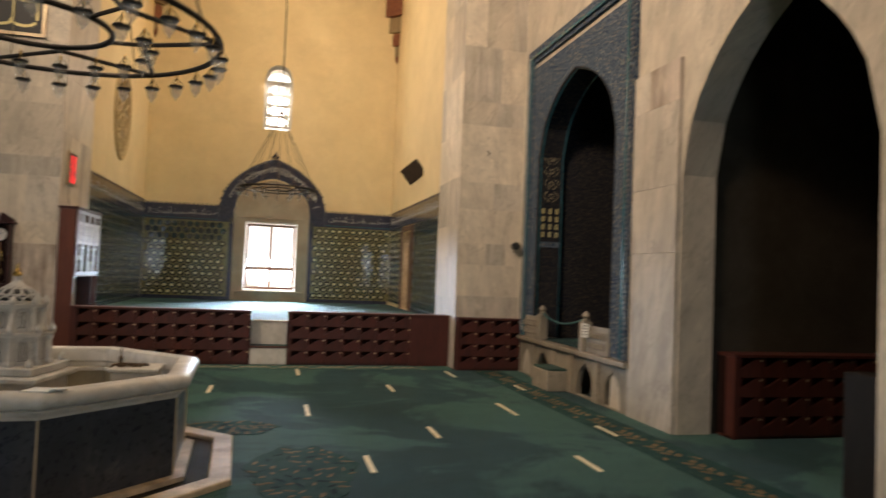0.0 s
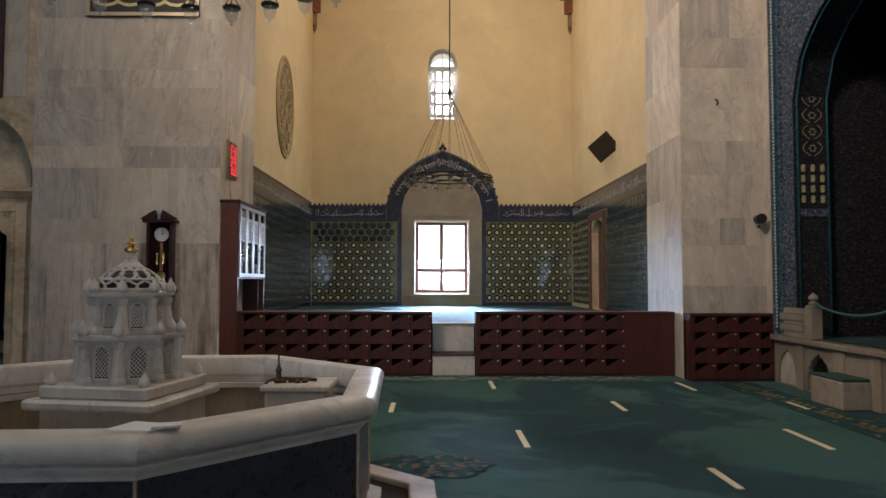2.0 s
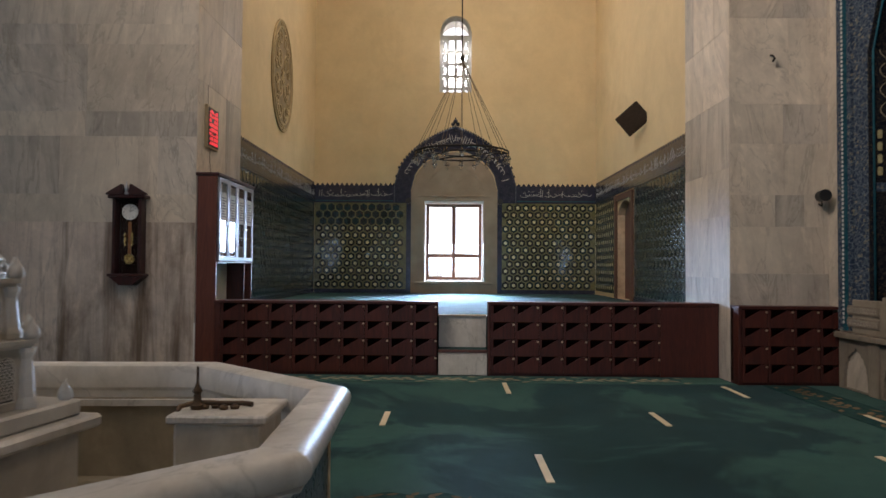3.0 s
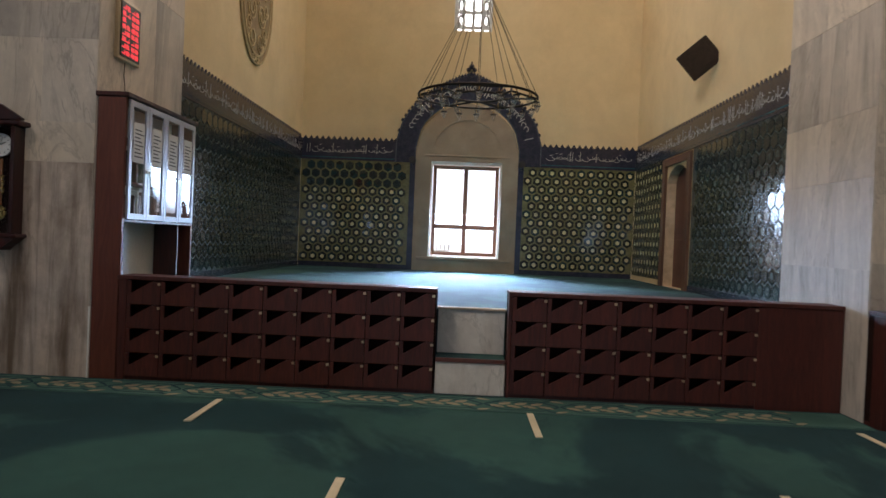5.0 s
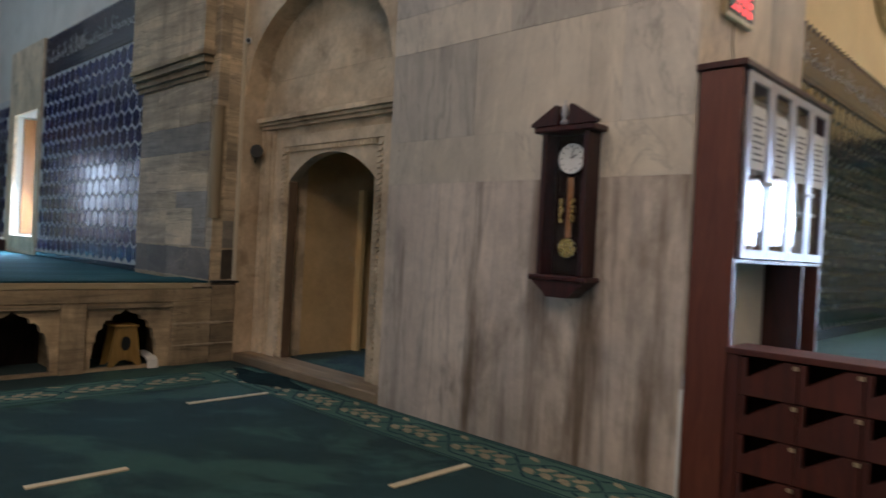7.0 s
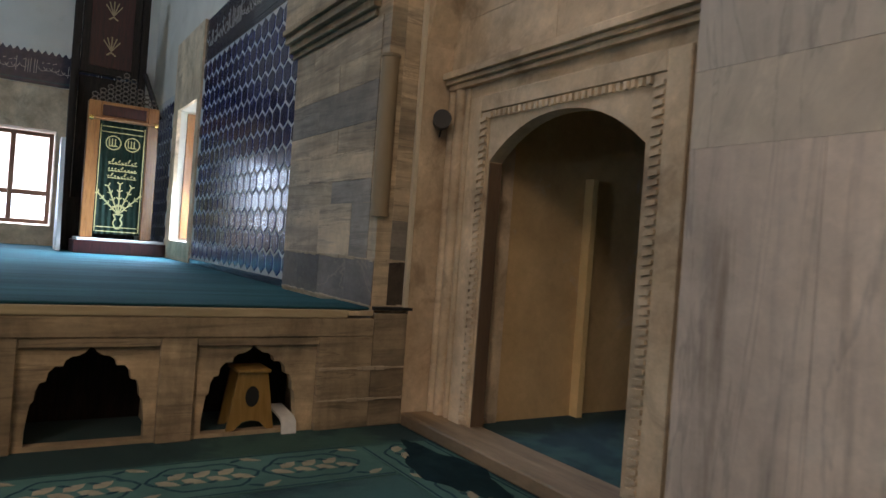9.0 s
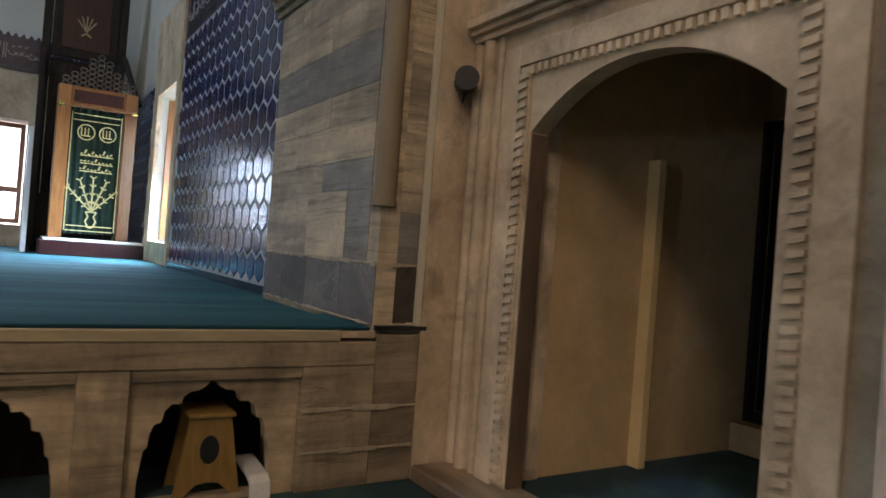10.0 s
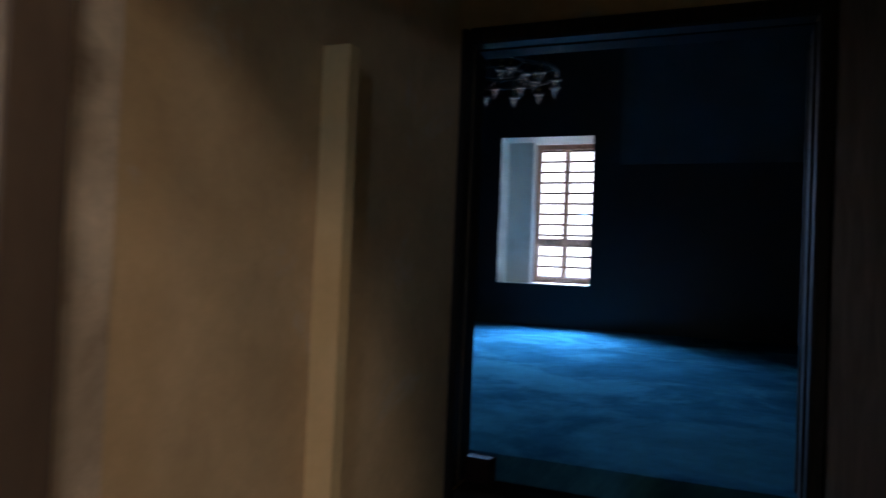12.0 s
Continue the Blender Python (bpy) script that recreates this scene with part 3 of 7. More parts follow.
PLAT = 0.745                           # its floor
WALL = 12.62                           # face of the clock pier
QF = 0.89                              # floor of the prayer iwan

structure("floor", boxed(-8.74, -0.4, -0.2, 10.0, 12.95, 0.0), M_CARPET, "teal wall-to-wall prayer carpet on the hall floor", "floor")
structure("iwan_floor", boxed(IL, 12.97, -0.1, IR, IB, PLAT), M_CARPET, "raised iwan floor with teal carpet lit by the window", "floor")
structure("wall_pier_clock", boxed(-6.08, WALL, -0.1, -3.27, 14.5, TOP), M_MARBLE, "tall pier clad in grey veined marble slabs", "wall")
structure("wall_iwan_west", boxed(IL - 0.8, 14.5, -0.1, IL, IB + 0.9, TOP), M_YELLOW, "yellow plastered iwan wall", "wall")

bm = bmesh.new()
up = arch_hole(-0.2, 0.62, 5.93, 7.5, 0.42, 0.0, 12)
wall_holes(bm, "y", IB, IB + 0.9, IL, IR, -0.1, TOP, [rect_hole(-0.57, 0.955, 1.05, 3.11), up], 0, 1)
structure("wall_iwan_back", bm, [M_YELLOW, M_WHITEWASH], "yellow plastered back wall with two window openings", "wall")

bm = bmesh.new()
wall_holes(bm, "x", IR, IR + 0.5, 13.9, IB + 0.9, -0.1, TOP, [arch_hole(17.78, 18.95, PLAT, 2.6, 0.28, 0.3, 10)], 0, 1)
structure("wall_iwan_east", bm, [M_YELLOW, M_STONE], "yellow plastered iwan wall with a small door niche", "wall")
structure("wall_pier_east", boxed(3.62, 12.27, -0.1, 4.85, 13.9, TOP), M_MARBLE, "corner pier clad in pale grey marble slabs", "wall")

# recess bay with the arched doorway
RB = 12.88
bm = bmesh.new()
door_hole = [(u, 0.09, 2.10 + 0.29 * (1 - abs(2 * (u + 7.35) / 1.5) ** 2.2)) for u in [-8.10 + 1.5 * k / 16 for k in range(17)]]
wall_holes(bm, "y", RB, RB + 0.12, -8.74, -6.083, -0.1, TOP, [door_hole], 0)
structure("wall_doorway", bm, M_STONE, "worn limestone wall with an arched doorway", "wall")
bm = bmesh.new()
wall_holes(bm, "y", WALL, RB - 0.003, -8.74, -6.083, 0.0, TOP, [arch_hole(-8.70, -6.083, 0.0, 3.05, 1.08, 0.15, 20)], 0)
structure("wall_recess", bm, M_STONE, "shallow arched limestone recess round the doorway", "wall")

# right wall: tiled niche and corridor arch
RX = 4.85
bm = bmesh.new()
niche = arch_hole(8.50, 11.38, -0.06, 3.9, 1.25, 0.6, 16)
corr = arch_hole(4.2, 6.9, -0.06, 3.0, 1.75, 0.8, 18)
wall_holes(bm, "x", RX, RX + 0.45, -0.2, 12.27, -0.1, TOP, [corr, niche], 0)
structure("wall_entrance", bm, M_MARBLE, "marble wall with a tiled niche and a tall pointed arch", "wall")
structure("wall_niche_back", boxed(RX + 2.6, 7.6, -0.1, RX + 2.8, 12.2, 6.5), M_FAIENCE_DK, "tiled back wall of the niche, darkened for its shade", "wall")
structure("wall_niche_side", boxed(RX + 0.45, 11.42, -0.1, RX + 2.6, 11.7, 6.5), M_FAIENCE_DK, "tiled side wall of the niche, darkened for its shade", "wall")
structure("wall_niche_near", boxed(RX + 0.45, 8.2, -0.1, RX + 2.6, 8.46, 6.5), M_FAIENCE_DK, "tiled side wall of the niche, darkened for its shade", "wall")
structure("ceiling_niche", boxed(RX + 0.45, 7.6, 6.5, RX + 2.8, 12.2, 6.7), M_FAIENCE_DK, "ceiling of the niche, darkened for its shade", "ceiling")
# Corridor walls and ceiling take their darkness from the painted shade colour.
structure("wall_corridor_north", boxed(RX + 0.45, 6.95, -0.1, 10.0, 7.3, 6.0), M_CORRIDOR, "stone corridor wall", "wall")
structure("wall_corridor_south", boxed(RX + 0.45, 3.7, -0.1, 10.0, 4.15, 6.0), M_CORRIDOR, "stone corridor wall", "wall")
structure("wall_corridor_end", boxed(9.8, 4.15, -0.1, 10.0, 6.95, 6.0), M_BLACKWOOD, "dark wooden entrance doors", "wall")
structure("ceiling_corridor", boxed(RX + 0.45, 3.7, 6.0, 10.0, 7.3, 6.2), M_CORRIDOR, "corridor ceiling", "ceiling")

# south side, mirrored: the camera steps down from it
structure("south_iwan_floor", boxed(IL, -8.6, -0.1, IR, -0.75, PLAT), M_CARPET, "raised iwan floor with teal carpet", "floor")
structure("south_step", boxed(-0.7, -0.75, -0.1, 1.2, -0.25, 0.33), M_STONE, "stone step below the raised floor", "step")
structure("wall_south_left", boxed(-8.74, -0.8, -0.1, IL, -0.4, TOP), M_MARBLE, "marble hall wall", "wall")
structure("wall_south_right", boxed(IR, -0.8, -0.1, RX + 0.45, -0.4, TOP), M_MARBLE, "marble hall wall", "wall")
structure("wall_south_west", boxed(IL - 0.4, -9.0, -0.1, IL, -0.8, TOP), M_YELLOW, "yellow plastered iwan wall", "wall")
structure("wall_south_east", boxed(IR, -9.0, -0.1, IR + 0.4, -0.8, TOP), M_YELLOW, "yellow plastered iwan wall", "wall")
bm = wall_holes(bmesh.new(), "y", -9.0, -8.6, IL, IR, -0.1, TOP, [rect_hole(-0.55, 0.95, 1.05, 3.3)])
structure("wall_south_back", bm, M_YELLOW, "yellow plastered iwan wall with a window opening", "wall")
structure("south_plinth", boxed(IL, -0.75, -0.1, -0.7, -0.45, PLAT), M_STONE, "stone edge of the raised floor", "step")
structure("south_plinth_east", boxed(1.2, -0.75, -0.1, IR, -0.45, PLAT), M_STONE, "stone edge of the raised floor", "step")

# prayer iwan on the left
PX = -8.73
structure("prayer_floor", boxed(-20.6, -0.4, -0.1, PX - 0.621, 12.9, QF), M_CARPET_PRAYER, "raised prayer hall floor with teal carpet", "floor")
bm = wall_holes(bmesh.new(), "y", 12.45, 13.1, -20.6, -10.85, -0.1, TOP, [rect_hole(-17.35, -15.85, 1.22, 3.62)], 0, 1)
structure("wall_prayer_north", bm, [M_WHITEWASH, M_WHITEWASH], "whitewashed prayer hall wall above blue tiles", "wall")
structure("wall_prayer_pier", boxed(-10.85, 12.32, 0.0, -8.76, RB + 0.11, TOP), M_MARBLE_WARM, "striped stone pier at the prayer hall's edge", "wall")
bm = wall_holes(bmesh.new(), "x", -21.3, -20.6, -0.4, 13.1, -0.1, TOP, [rect_hole(9.1, 10.62, 1.3, 3.3)], 0, 1)
structure("wall_prayer_far", bm, [M_WHITEWASH, M_WHITEWASH], "whitewashed far wall with a window", "wall")
structure("wall_prayer_south", boxed(-21.3, -0.8, -0.1, -8.74, -0.4, TOP), M_MARBLE, "prayer hall wall", "wall")

# passage and side room
structure("passage_floor", boxed(-8.6, RB + 0.001, -0.05, -6.3, 15.288, 0.088), M_CARPET, "teal carpet in the passage", "floor")
structure("wall_passage_jamb", boxed(-8.73, 13.002, 0.0, -8.21, 13.21, 2.3), M_STONE, "limestone door jamb", "wall")
structure("wall_passage_west", boxed(-8.73, 13.002, 0.0, -8.235, 14.06, 3.4), M_PLASTER, "ochre plastered passage wall", "wall")
# Its brighter ochre carries the light that falls on this hall-facing edge.
structure("wall_passage_rib", boxed(-8.6, 14.0, 0.0885, -8.14, 14.0595, 2.1), M_RIB, "narrow plastered pilaster in the passage", "wall")
structure("wall_passage_west_inner", boxed(-8.73, 14.061, 0.0, -8.255, 15.288, 3.4), M_PLASTER, "ochre plastered passage wall", "wall")
structure("wall_passage_east", boxed(-6.45, 13.002, 0.0, -6.2, 15.288, 3.4), M_PLASTER, "ochre plastered passage wall", "wall")
structure("ceiling_passage", boxed(-8.73, 13.002, 2.95, -6.2, 15.288, 3.4), M_PLASTER, "low plastered passage ceiling", "ceiling")
bm = wall_holes(bmesh.new(), "y", 15.29, 15.47, -13.0, -4.21, -0.1, 6.0, [rect_hole(-8.225, -6.72, 0.36, 2.50)])
structure("wall_side_room", bm, M_PLASTER, "plastered wall round the inner door", "wall")
structure("side_room_floor", boxed(-13.0, 15.471, -0.1, -4.21, 22.9, 0.50), M_CARPET_BLUELIT, "side room carpet with the blue daylight put into its colour", "floor")
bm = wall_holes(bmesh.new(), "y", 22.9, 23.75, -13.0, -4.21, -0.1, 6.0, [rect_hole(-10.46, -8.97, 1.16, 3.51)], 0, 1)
structure("wall_side_room_back", bm, [M_UNLIT_TILE, M_WHITEWASH], "tiled wall with a window opening, the room's shade in its colour", "wall")
structure("wall_side_room_west", boxed(-13.3, 15.29, -0.1, -13.0, 23.6, 6.0), M_UNLIT_TILE, "dark side room wall", "wall")
structure("wall_side_room_east", boxed(-5.2, 15.471, 0.501, -4.21, 22.9, 6.0), M_UNLIT_TILE, "dark side room wall", "wall")
structure("ceiling_side_room", boxed(-13.3, 15.29, 6.0, -4.21, 23.6, 6.2), M_PLASTER, "side room ceiling", "ceiling")

# ceilings, out of view: lantern boxes added, capped to block the sun, for the lamps inside
for name, x0, y0, x1, y1, cx, cy, h in (("ceiling_hall", -8.74, -0.8, 5.3, 12.95, -1.8, 6.2, 1.6), ("ceiling_iwan", -4.3, 12.95, 5.3, 22.2, 0.2, 17.0, 1.3),
                                        ("ceiling_prayer", -21.3, -0.8, -8.74, 13.2, -14.5, 6.0, 1.3), ("ceiling_south", -3.9, -9.0, 4.3, -0.8, 0.2, -4.8, 0.01)):
    bm = bmesh.new()
    for a in ((x0, y0, cx - h, y1), (cx + h, y0, x1, y1), (cx - h, y0, cx + h, cy - h), (cx - h, cy + h, cx + h, y1)):
        box(bm, a[0], a[1], TOP, a[2], a[3], TOP + 0.3)
    for a in ((cx - h - 0.2, cy - h - 0.2, cx - h, cy + h + 0.2), (cx + h, cy - h - 0.2, cx + h + 0.2, cy + h + 0.2), (cx - h, cy - h - 0.2, cx + h, cy - h), (cx - h, cy + h, cx + h, cy + h + 0.2)):
        box(bm, a[0], a[1], TOP + 0.301, a[2], a[3], TOP + 2.4)
    box(bm, cx - h - 0.2, cy - h - 0.2, TOP + 2.401, cx + h + 0.2, cy + h + 0.2, TOP + 2.6)
    structure(name, bm, M_WHITEWASH, "high plastered ceiling, its added lantern box capped against the sun", "ceiling")

# ---- prayer carpet: ornament bands and row markers ----


def rug(name, outline, mat, label, category="carpet"):
    """A woven band lying on the floor; outline in plan."""
    bm = prism(bmesh.new(), [(x, y, 0.0005) for x, y in outline], (0, 0, 0.005))
    return structure(name, bm, mat, label, category)


def leaf(bm, at, u, v, a, long, wide):
    """A flat pointed leaf in a border's own (u, v) plan."""
    pts = [(-long, 0), (-long * 0.45, wide), (long * 0.3, wide * 0.85), (long, 0), (long * 0.3, -wide * 0.85), (-long * 0.45, -wide)]
    prism(bm, [at(u + p * math.cos(a) - q * math.sin(a), v + p * math.sin(a) + q * math.cos(a)) for p, q in pts], (0, 0, 0.0014))


def border(name, start, end, width, label, ground=None, wool=None):
    """A woven floral border from start to end, its motifs between two dark lines; width to the left of the way."""
    a, b = Vector(start), Vector(end)
    way = (b - a).normalized()
    side = Vector((-way.y, way.x))
    at = lambda u, v: ((a + way * u + side * v).x, (a + way * u + side * v).y, 0.0057)
    n = (b - a).length
    flat = [at(0, 0), at(n, 0), at(n, width), at(0, width)]
    ob = rug(name, [(p[0], p[1]) for p in flat], ground or M_BORDER, label)
    tan, dark = bmesh.new(), bmesh.new()
    for v in (0.022, width - 0.022):
        prism(dark, [at(0.01, v - 0.007), at(n - 0.01, v - 0.007), at(n - 0.01, v + 0.007), at(0.01, v + 0.007)], (0, 0, 0.0012))
    u, step, mid = 0.34, 0.66, width / 2
    while u < n - 0.3:
        rim = [(0.30 * math.cos(q) * (1 + 0.06 * math.cos(6 * q)), width * 0.33 * math.sin(q) * (1 + 0.10 * math.cos(6 * q))) for q in [k * math.pi / 12 for k in range(24)]]
        for (p, q), (p2, q2) in zip(rim, rim[1:] + rim[:1]):
            d = Vector((p2 - p, q2 - q)).normalized() * 0.009
            prism(dark, [at(u + p + d.y, mid + q - d.x), at(u + p2 + d.y, mid + q2 - d.x), at(u + p2 - d.y, mid + q2 + d.x), at(u + p - d.y, mid + q + d.x)], (0, 0, 0.0012))
        for k in range(7):
            w = u - 0.21 + 0.07 * k
            leaf(tan, at, w, mid + (0.055 if k % 2 else -0.05), 0.7 if k % 2 else -0.6, 0.075, 0.038)
            leaf(dark, at, w + 0.03, mid + (-0.085 if k % 2 else 0.09), 0.4 if k % 2 else -0.5, 0.04, 0.014)
        for v, q in ((0.09, 0.5), (width - 0.09, -0.5)):
            leaf(tan, at, u + step / 2, v, q, 0.07, 0.026)
            leaf(dark, at, u + step / 2 - 0.09, v, -q, 0.05, 0.015)
        u += step
    tagged(part("tan_leaves", tan, wool or M_BORDER_TAN, ob, "tan woven leaves"), kind="stuff")
    tagged(part("dark_leaves", dark, M_BORDER_BLUE, ob, "dark blue woven outlines"), kind="stuff")


border("carpet_border_north", (-8.2, 12.03), (3.58, 12.03), 0.54, "tan and green floral border woven into the carpet")
border("carpet_border_west", (-7.62, 2.0), (-7.62, 12.025), 0.63, "tan and green floral border woven into the carpet")
border("carpet_border_east", (4.58, 4.6), (4.43, 12.02), 0.53, "worn floral border woven into the carpet", M_MEDAL, M_MEDAL_TAN)
# Irregular darker patch laid over the border before the doorway.
worn = [(-7.55 + 0.62 * math.cos(q) * (1 + 0.22 * math.sin(3 * q) + 0.09 * math.sin(11 * q)), 12.36 + 0.19 * math.sin(q) * (1 + 0.25 * math.cos(4 * q) + 0.1 * math.cos(13 * q))) for q in [k * math.pi / 24 for k in range(48)]]
structure("carpet_worn_patch", prism(bmesh.new(), [(x, y, 0.0074) for x, y in worn], (0, 0, 0.0012)), M_CARPET_DARK, "dark ragged patch in the carpet before the doorway", "carpet")
def rosette(name, cx, cy, rx, ry, seed):
    """A worn woven medallion: scrolling tan and dark leaves in rings, thinned out at random."""
    rng = random.Random(seed)
    rim = [(cx + rx * math.cos(q) * (1 + 0.10 * math.sin(5 * q) + 0.05 * math.sin(13 * q)), cy + ry * math.sin(q) * (1 + 0.08 * math.cos(6 * q) + 0.05 * math.sin(11 * q))) for q in [k * math.pi / 30 for k in range(60)]]
    ob = rug(name, rim, M_MEDAL, "worn floral medallion in the carpet beside the fountain")
    at = lambda u, v: (cx + u, cy + v, 0.0057)
    tan, dark = bmesh.new(), bmesh.new()
    for ring, n in ((0.14, 5), (0.34, 10), (0.55, 15), (0.76, 20), (0.92, 24)):
        for k in range(n):
            q = 2 * math.pi * (k + rng.uniform(-0.25, 0.25)) / n
            if rng.random() < 0.8:
                leaf(rng.choice((tan, tan, dark)), at, rx * ring * math.cos(q), ry * ring * math.sin(q), q + rng.choice((0.6, -0.6, 1.6)), rng.uniform(0.035, 0.075), rng.uniform(0.012, 0.026))
    tagged(part("tan_leaves", tan, M_MEDAL_TAN, ob, "faded tan woven leaves"), kind="stuff")
    tagged(part("dark_leaves", dark, M_CARPET_DARK, ob, "dark woven leaves"), kind="stuff")


rosette("carpet_ornament_north", -0.12, 7.56, 0.52, 0.34, 3)
rosette("carpet_ornament_east", 0.60, 5.90, 0.46, 0.80, 5)

for x, y0, y1 in ((0.765, 8.13, 8.80), (0.765, 11.34, 12.03), (2.065, 6.95, 7.47), (2.07, 9.80, 10.36), (3.34, 8.05, 8.84), (3.375, 11.2, 11.9),
                  (4.13, 9.87, 10.33), (-0.5, 9.72, 10.29), (-1.81, 11.32, 12.01), (1.2, 5.75, 6.30), (-7.0, 11.28, 12.06), (-3.11, 9.72, 10.37), (-4.44, 11.33, 12.02), (-5.65, 9.70, 10.26), (3.25, 5.58, 6.11), (4.1, 6.88, 7.39)):
    bm = boxed(x - 0.027, y0, 0.0005, x + 0.027, y1, 0.0092, 0.001)
    tagged(part("row_marker", bm, M_TAPE), "cream tape strip marking a prayer row on the carpet", "tape", "row markers on the carpet")

# ---- marble cladding of the front piers is laid last; here the shoe racks ----


def rack_door_mesh(w, h):
    """A shoe locker front with its three-cornered hand hole at the top."""
    bm = bmesh.new()
    prism(bm, [(0.004, 0, 0.004), (w - 0.004, 0, 0.004), (w - 0.004, 0, h - 0.004), (0.74 * w, 0, h - 0.004), (0.12 * w, 0, h - 0.118),
               (0.12 * w, 0, h - 0.004), (0.004, 0, h - 0.004)], (0, 0.018, 0))
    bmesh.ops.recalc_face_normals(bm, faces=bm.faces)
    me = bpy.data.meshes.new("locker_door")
    bm.to_mesh(me)
    bm.free()
    me.materials.append(M_RACK)
    return me


def tag_mesh():
    bm = boxed(-0.014, -0.004, -0.012, 0.014, 0.0, 0.012, 0.002)
    me = bpy.data.meshes.new("number_plate")
    bm.to_mesh(me)
    bm.free()
    me.materials.append(M_BRASS_TAG)
    return me


M_BRASS_TAG = plain("tag_metal", (0.55, 0.45, 0.30), 0.35, 0.7)
DOOR, TAG = rack_door_mesh(0.316, 0.222), tag_mesh()


def shoe_rack(x0, x1, y, cols, start, label, solid=True):
    """Red-brown shoe lockers, four rows high, against the raised floor's edge; y is the front."""
    t = thing("shoe_rack", ((x0 + x1) / 2, y + 0.15, 0), label, "shoe rack", "shoe racks")
    end = start + cols * 0.316
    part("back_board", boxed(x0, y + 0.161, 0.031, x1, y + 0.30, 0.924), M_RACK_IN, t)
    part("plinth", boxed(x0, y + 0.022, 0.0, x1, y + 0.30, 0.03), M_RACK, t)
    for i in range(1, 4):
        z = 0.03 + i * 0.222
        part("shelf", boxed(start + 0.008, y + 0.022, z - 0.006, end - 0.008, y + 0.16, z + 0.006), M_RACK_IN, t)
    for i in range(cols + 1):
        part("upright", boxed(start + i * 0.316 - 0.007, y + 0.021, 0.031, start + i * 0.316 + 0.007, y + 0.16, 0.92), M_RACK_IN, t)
    part("top_board", boxed(x0 - 0.002, y - 0.012, 0.925, x1 + 0.002, y + 0.31, 0.962, 0.004), M_RACK, t)
    for a, b in ((x0, start), (end, x1)):
        if b - a > 0.03:
            part("side_panel", boxed(a, y, 0.0, b - 0.001, y + 0.16, 0.924, 0.003), M_RACK, t)
    for i in range(cols):
        for j in range(4):
            d = new("locker_door", DOOR)
            d.parent, d.location = t, Vector((start + i * 0.316, y, 0.03 + j * 0.222)) - HOME[t.name]
            k = new("number_plate", TAG)
            k.parent, k.location = t, Vector((start + (i + 1) * 0.316 - 0.016, y, 0.03 + j * 0.222 + 0.195)) - HOME[t.name]
    return t


shoe_rack(-3.0, -0.06, 12.60, 9, -2.915, "red-brown veneered shoe rack with triangular hand holes below the iwan")
shoe_rack(0.60, 3.60, 12.60, 7, 0.63, "red-brown shoe rack with a plain end panel below the iwan")
shoe_rack(3.62, 4.98, 12.03, 4, 3.66, "dark red-brown shoe rack against the corner pier")
shoe_rack(5.4, 8.2, 6.62, 8, 5.45, "dark shoe rack inside the unlit entrance corridor")

# steps between the racks
t = thing("stone_steps", (0.27, 12.8, 0), "pale marble steps with a strip of carpet between the shoe racks", "steps")
part("lower_step", boxed(-0.05, 12.62, 0.0, 0.59, 12.97, 0.315, 0.008), M_MARBLE_WHITE, t)
part("carpet_strip", boxed(-0.045, 12.63, 0.3155, 0.585, 12.95, 0.332, 0.004), M_CARPET, t, "teal carpet strip")
part("edge_strip", boxed(-0.05, 12.605, 0.298, 0.59, 12.63, 0.336, 0.003), M_CABWOOD, t, "wooden edge strip")
part("upper_riser", boxed(-0.05, 12.93, 0.333, 0.59, 12.967, 0.75, 0.004), M_MARBLE_WHITE, t)
part("nosing", boxed(-0.06, 12.90, 0.752, 0.60, 13.0, 0.772, 0.004), M_STONE, t)
tagged(part("white_edge_trim", boxed(-3.262, 12.585, 0.0, -3.245, 12.612, 0.66, 0.002), M_WHITE), "thin white plastic trim at the pier's corner", "trim", "", "structure")

# ---- bookcase above the rack ----
t = thing("bookcase", (-3.12, 13.4, 0.0), "brown veneered bookcase with silver-framed glass doors and paper notices", "bookcase")
part("end_panel", boxed(-3.242, 12.60, 0.0, -2.985, 12.645, 2.60, 0.003), M_CABWOOD, t)
part("far_panel", boxed(-3.262, 14.22, 0.75, -2.985, 14.26, 2.60, 0.003), M_CABWOOD, t)
part("back_panel", boxed(-3.266, 12.65, 0.75, -3.25, 14.21, 2.60), M_WHITE, t)
part("top_board", boxed(-3.265, 12.585, 2.602, -2.955, 14.275, 2.645, 0.006), M_DARKWOOD, t)
part("bottom_shelf", boxed(-3.248, 12.65, 1.45, -2.985, 14.215, 1.475, 0.002), M_CABWOOD, t)
part("shelf", boxed(-3.248, 12.65, 1.82, -3.02, 14.215, 1.838), M_CABWOOD, t)
part("shelf", boxed(-3.248, 12.65, 2.22, -3.02, 14.215, 2.238), M_CABWOOD, t)
part("partition", boxed(-3.248, 13.86, 0.75, -2.99, 13.89, 1.448, 0.002), M_DARKWOOD, t)
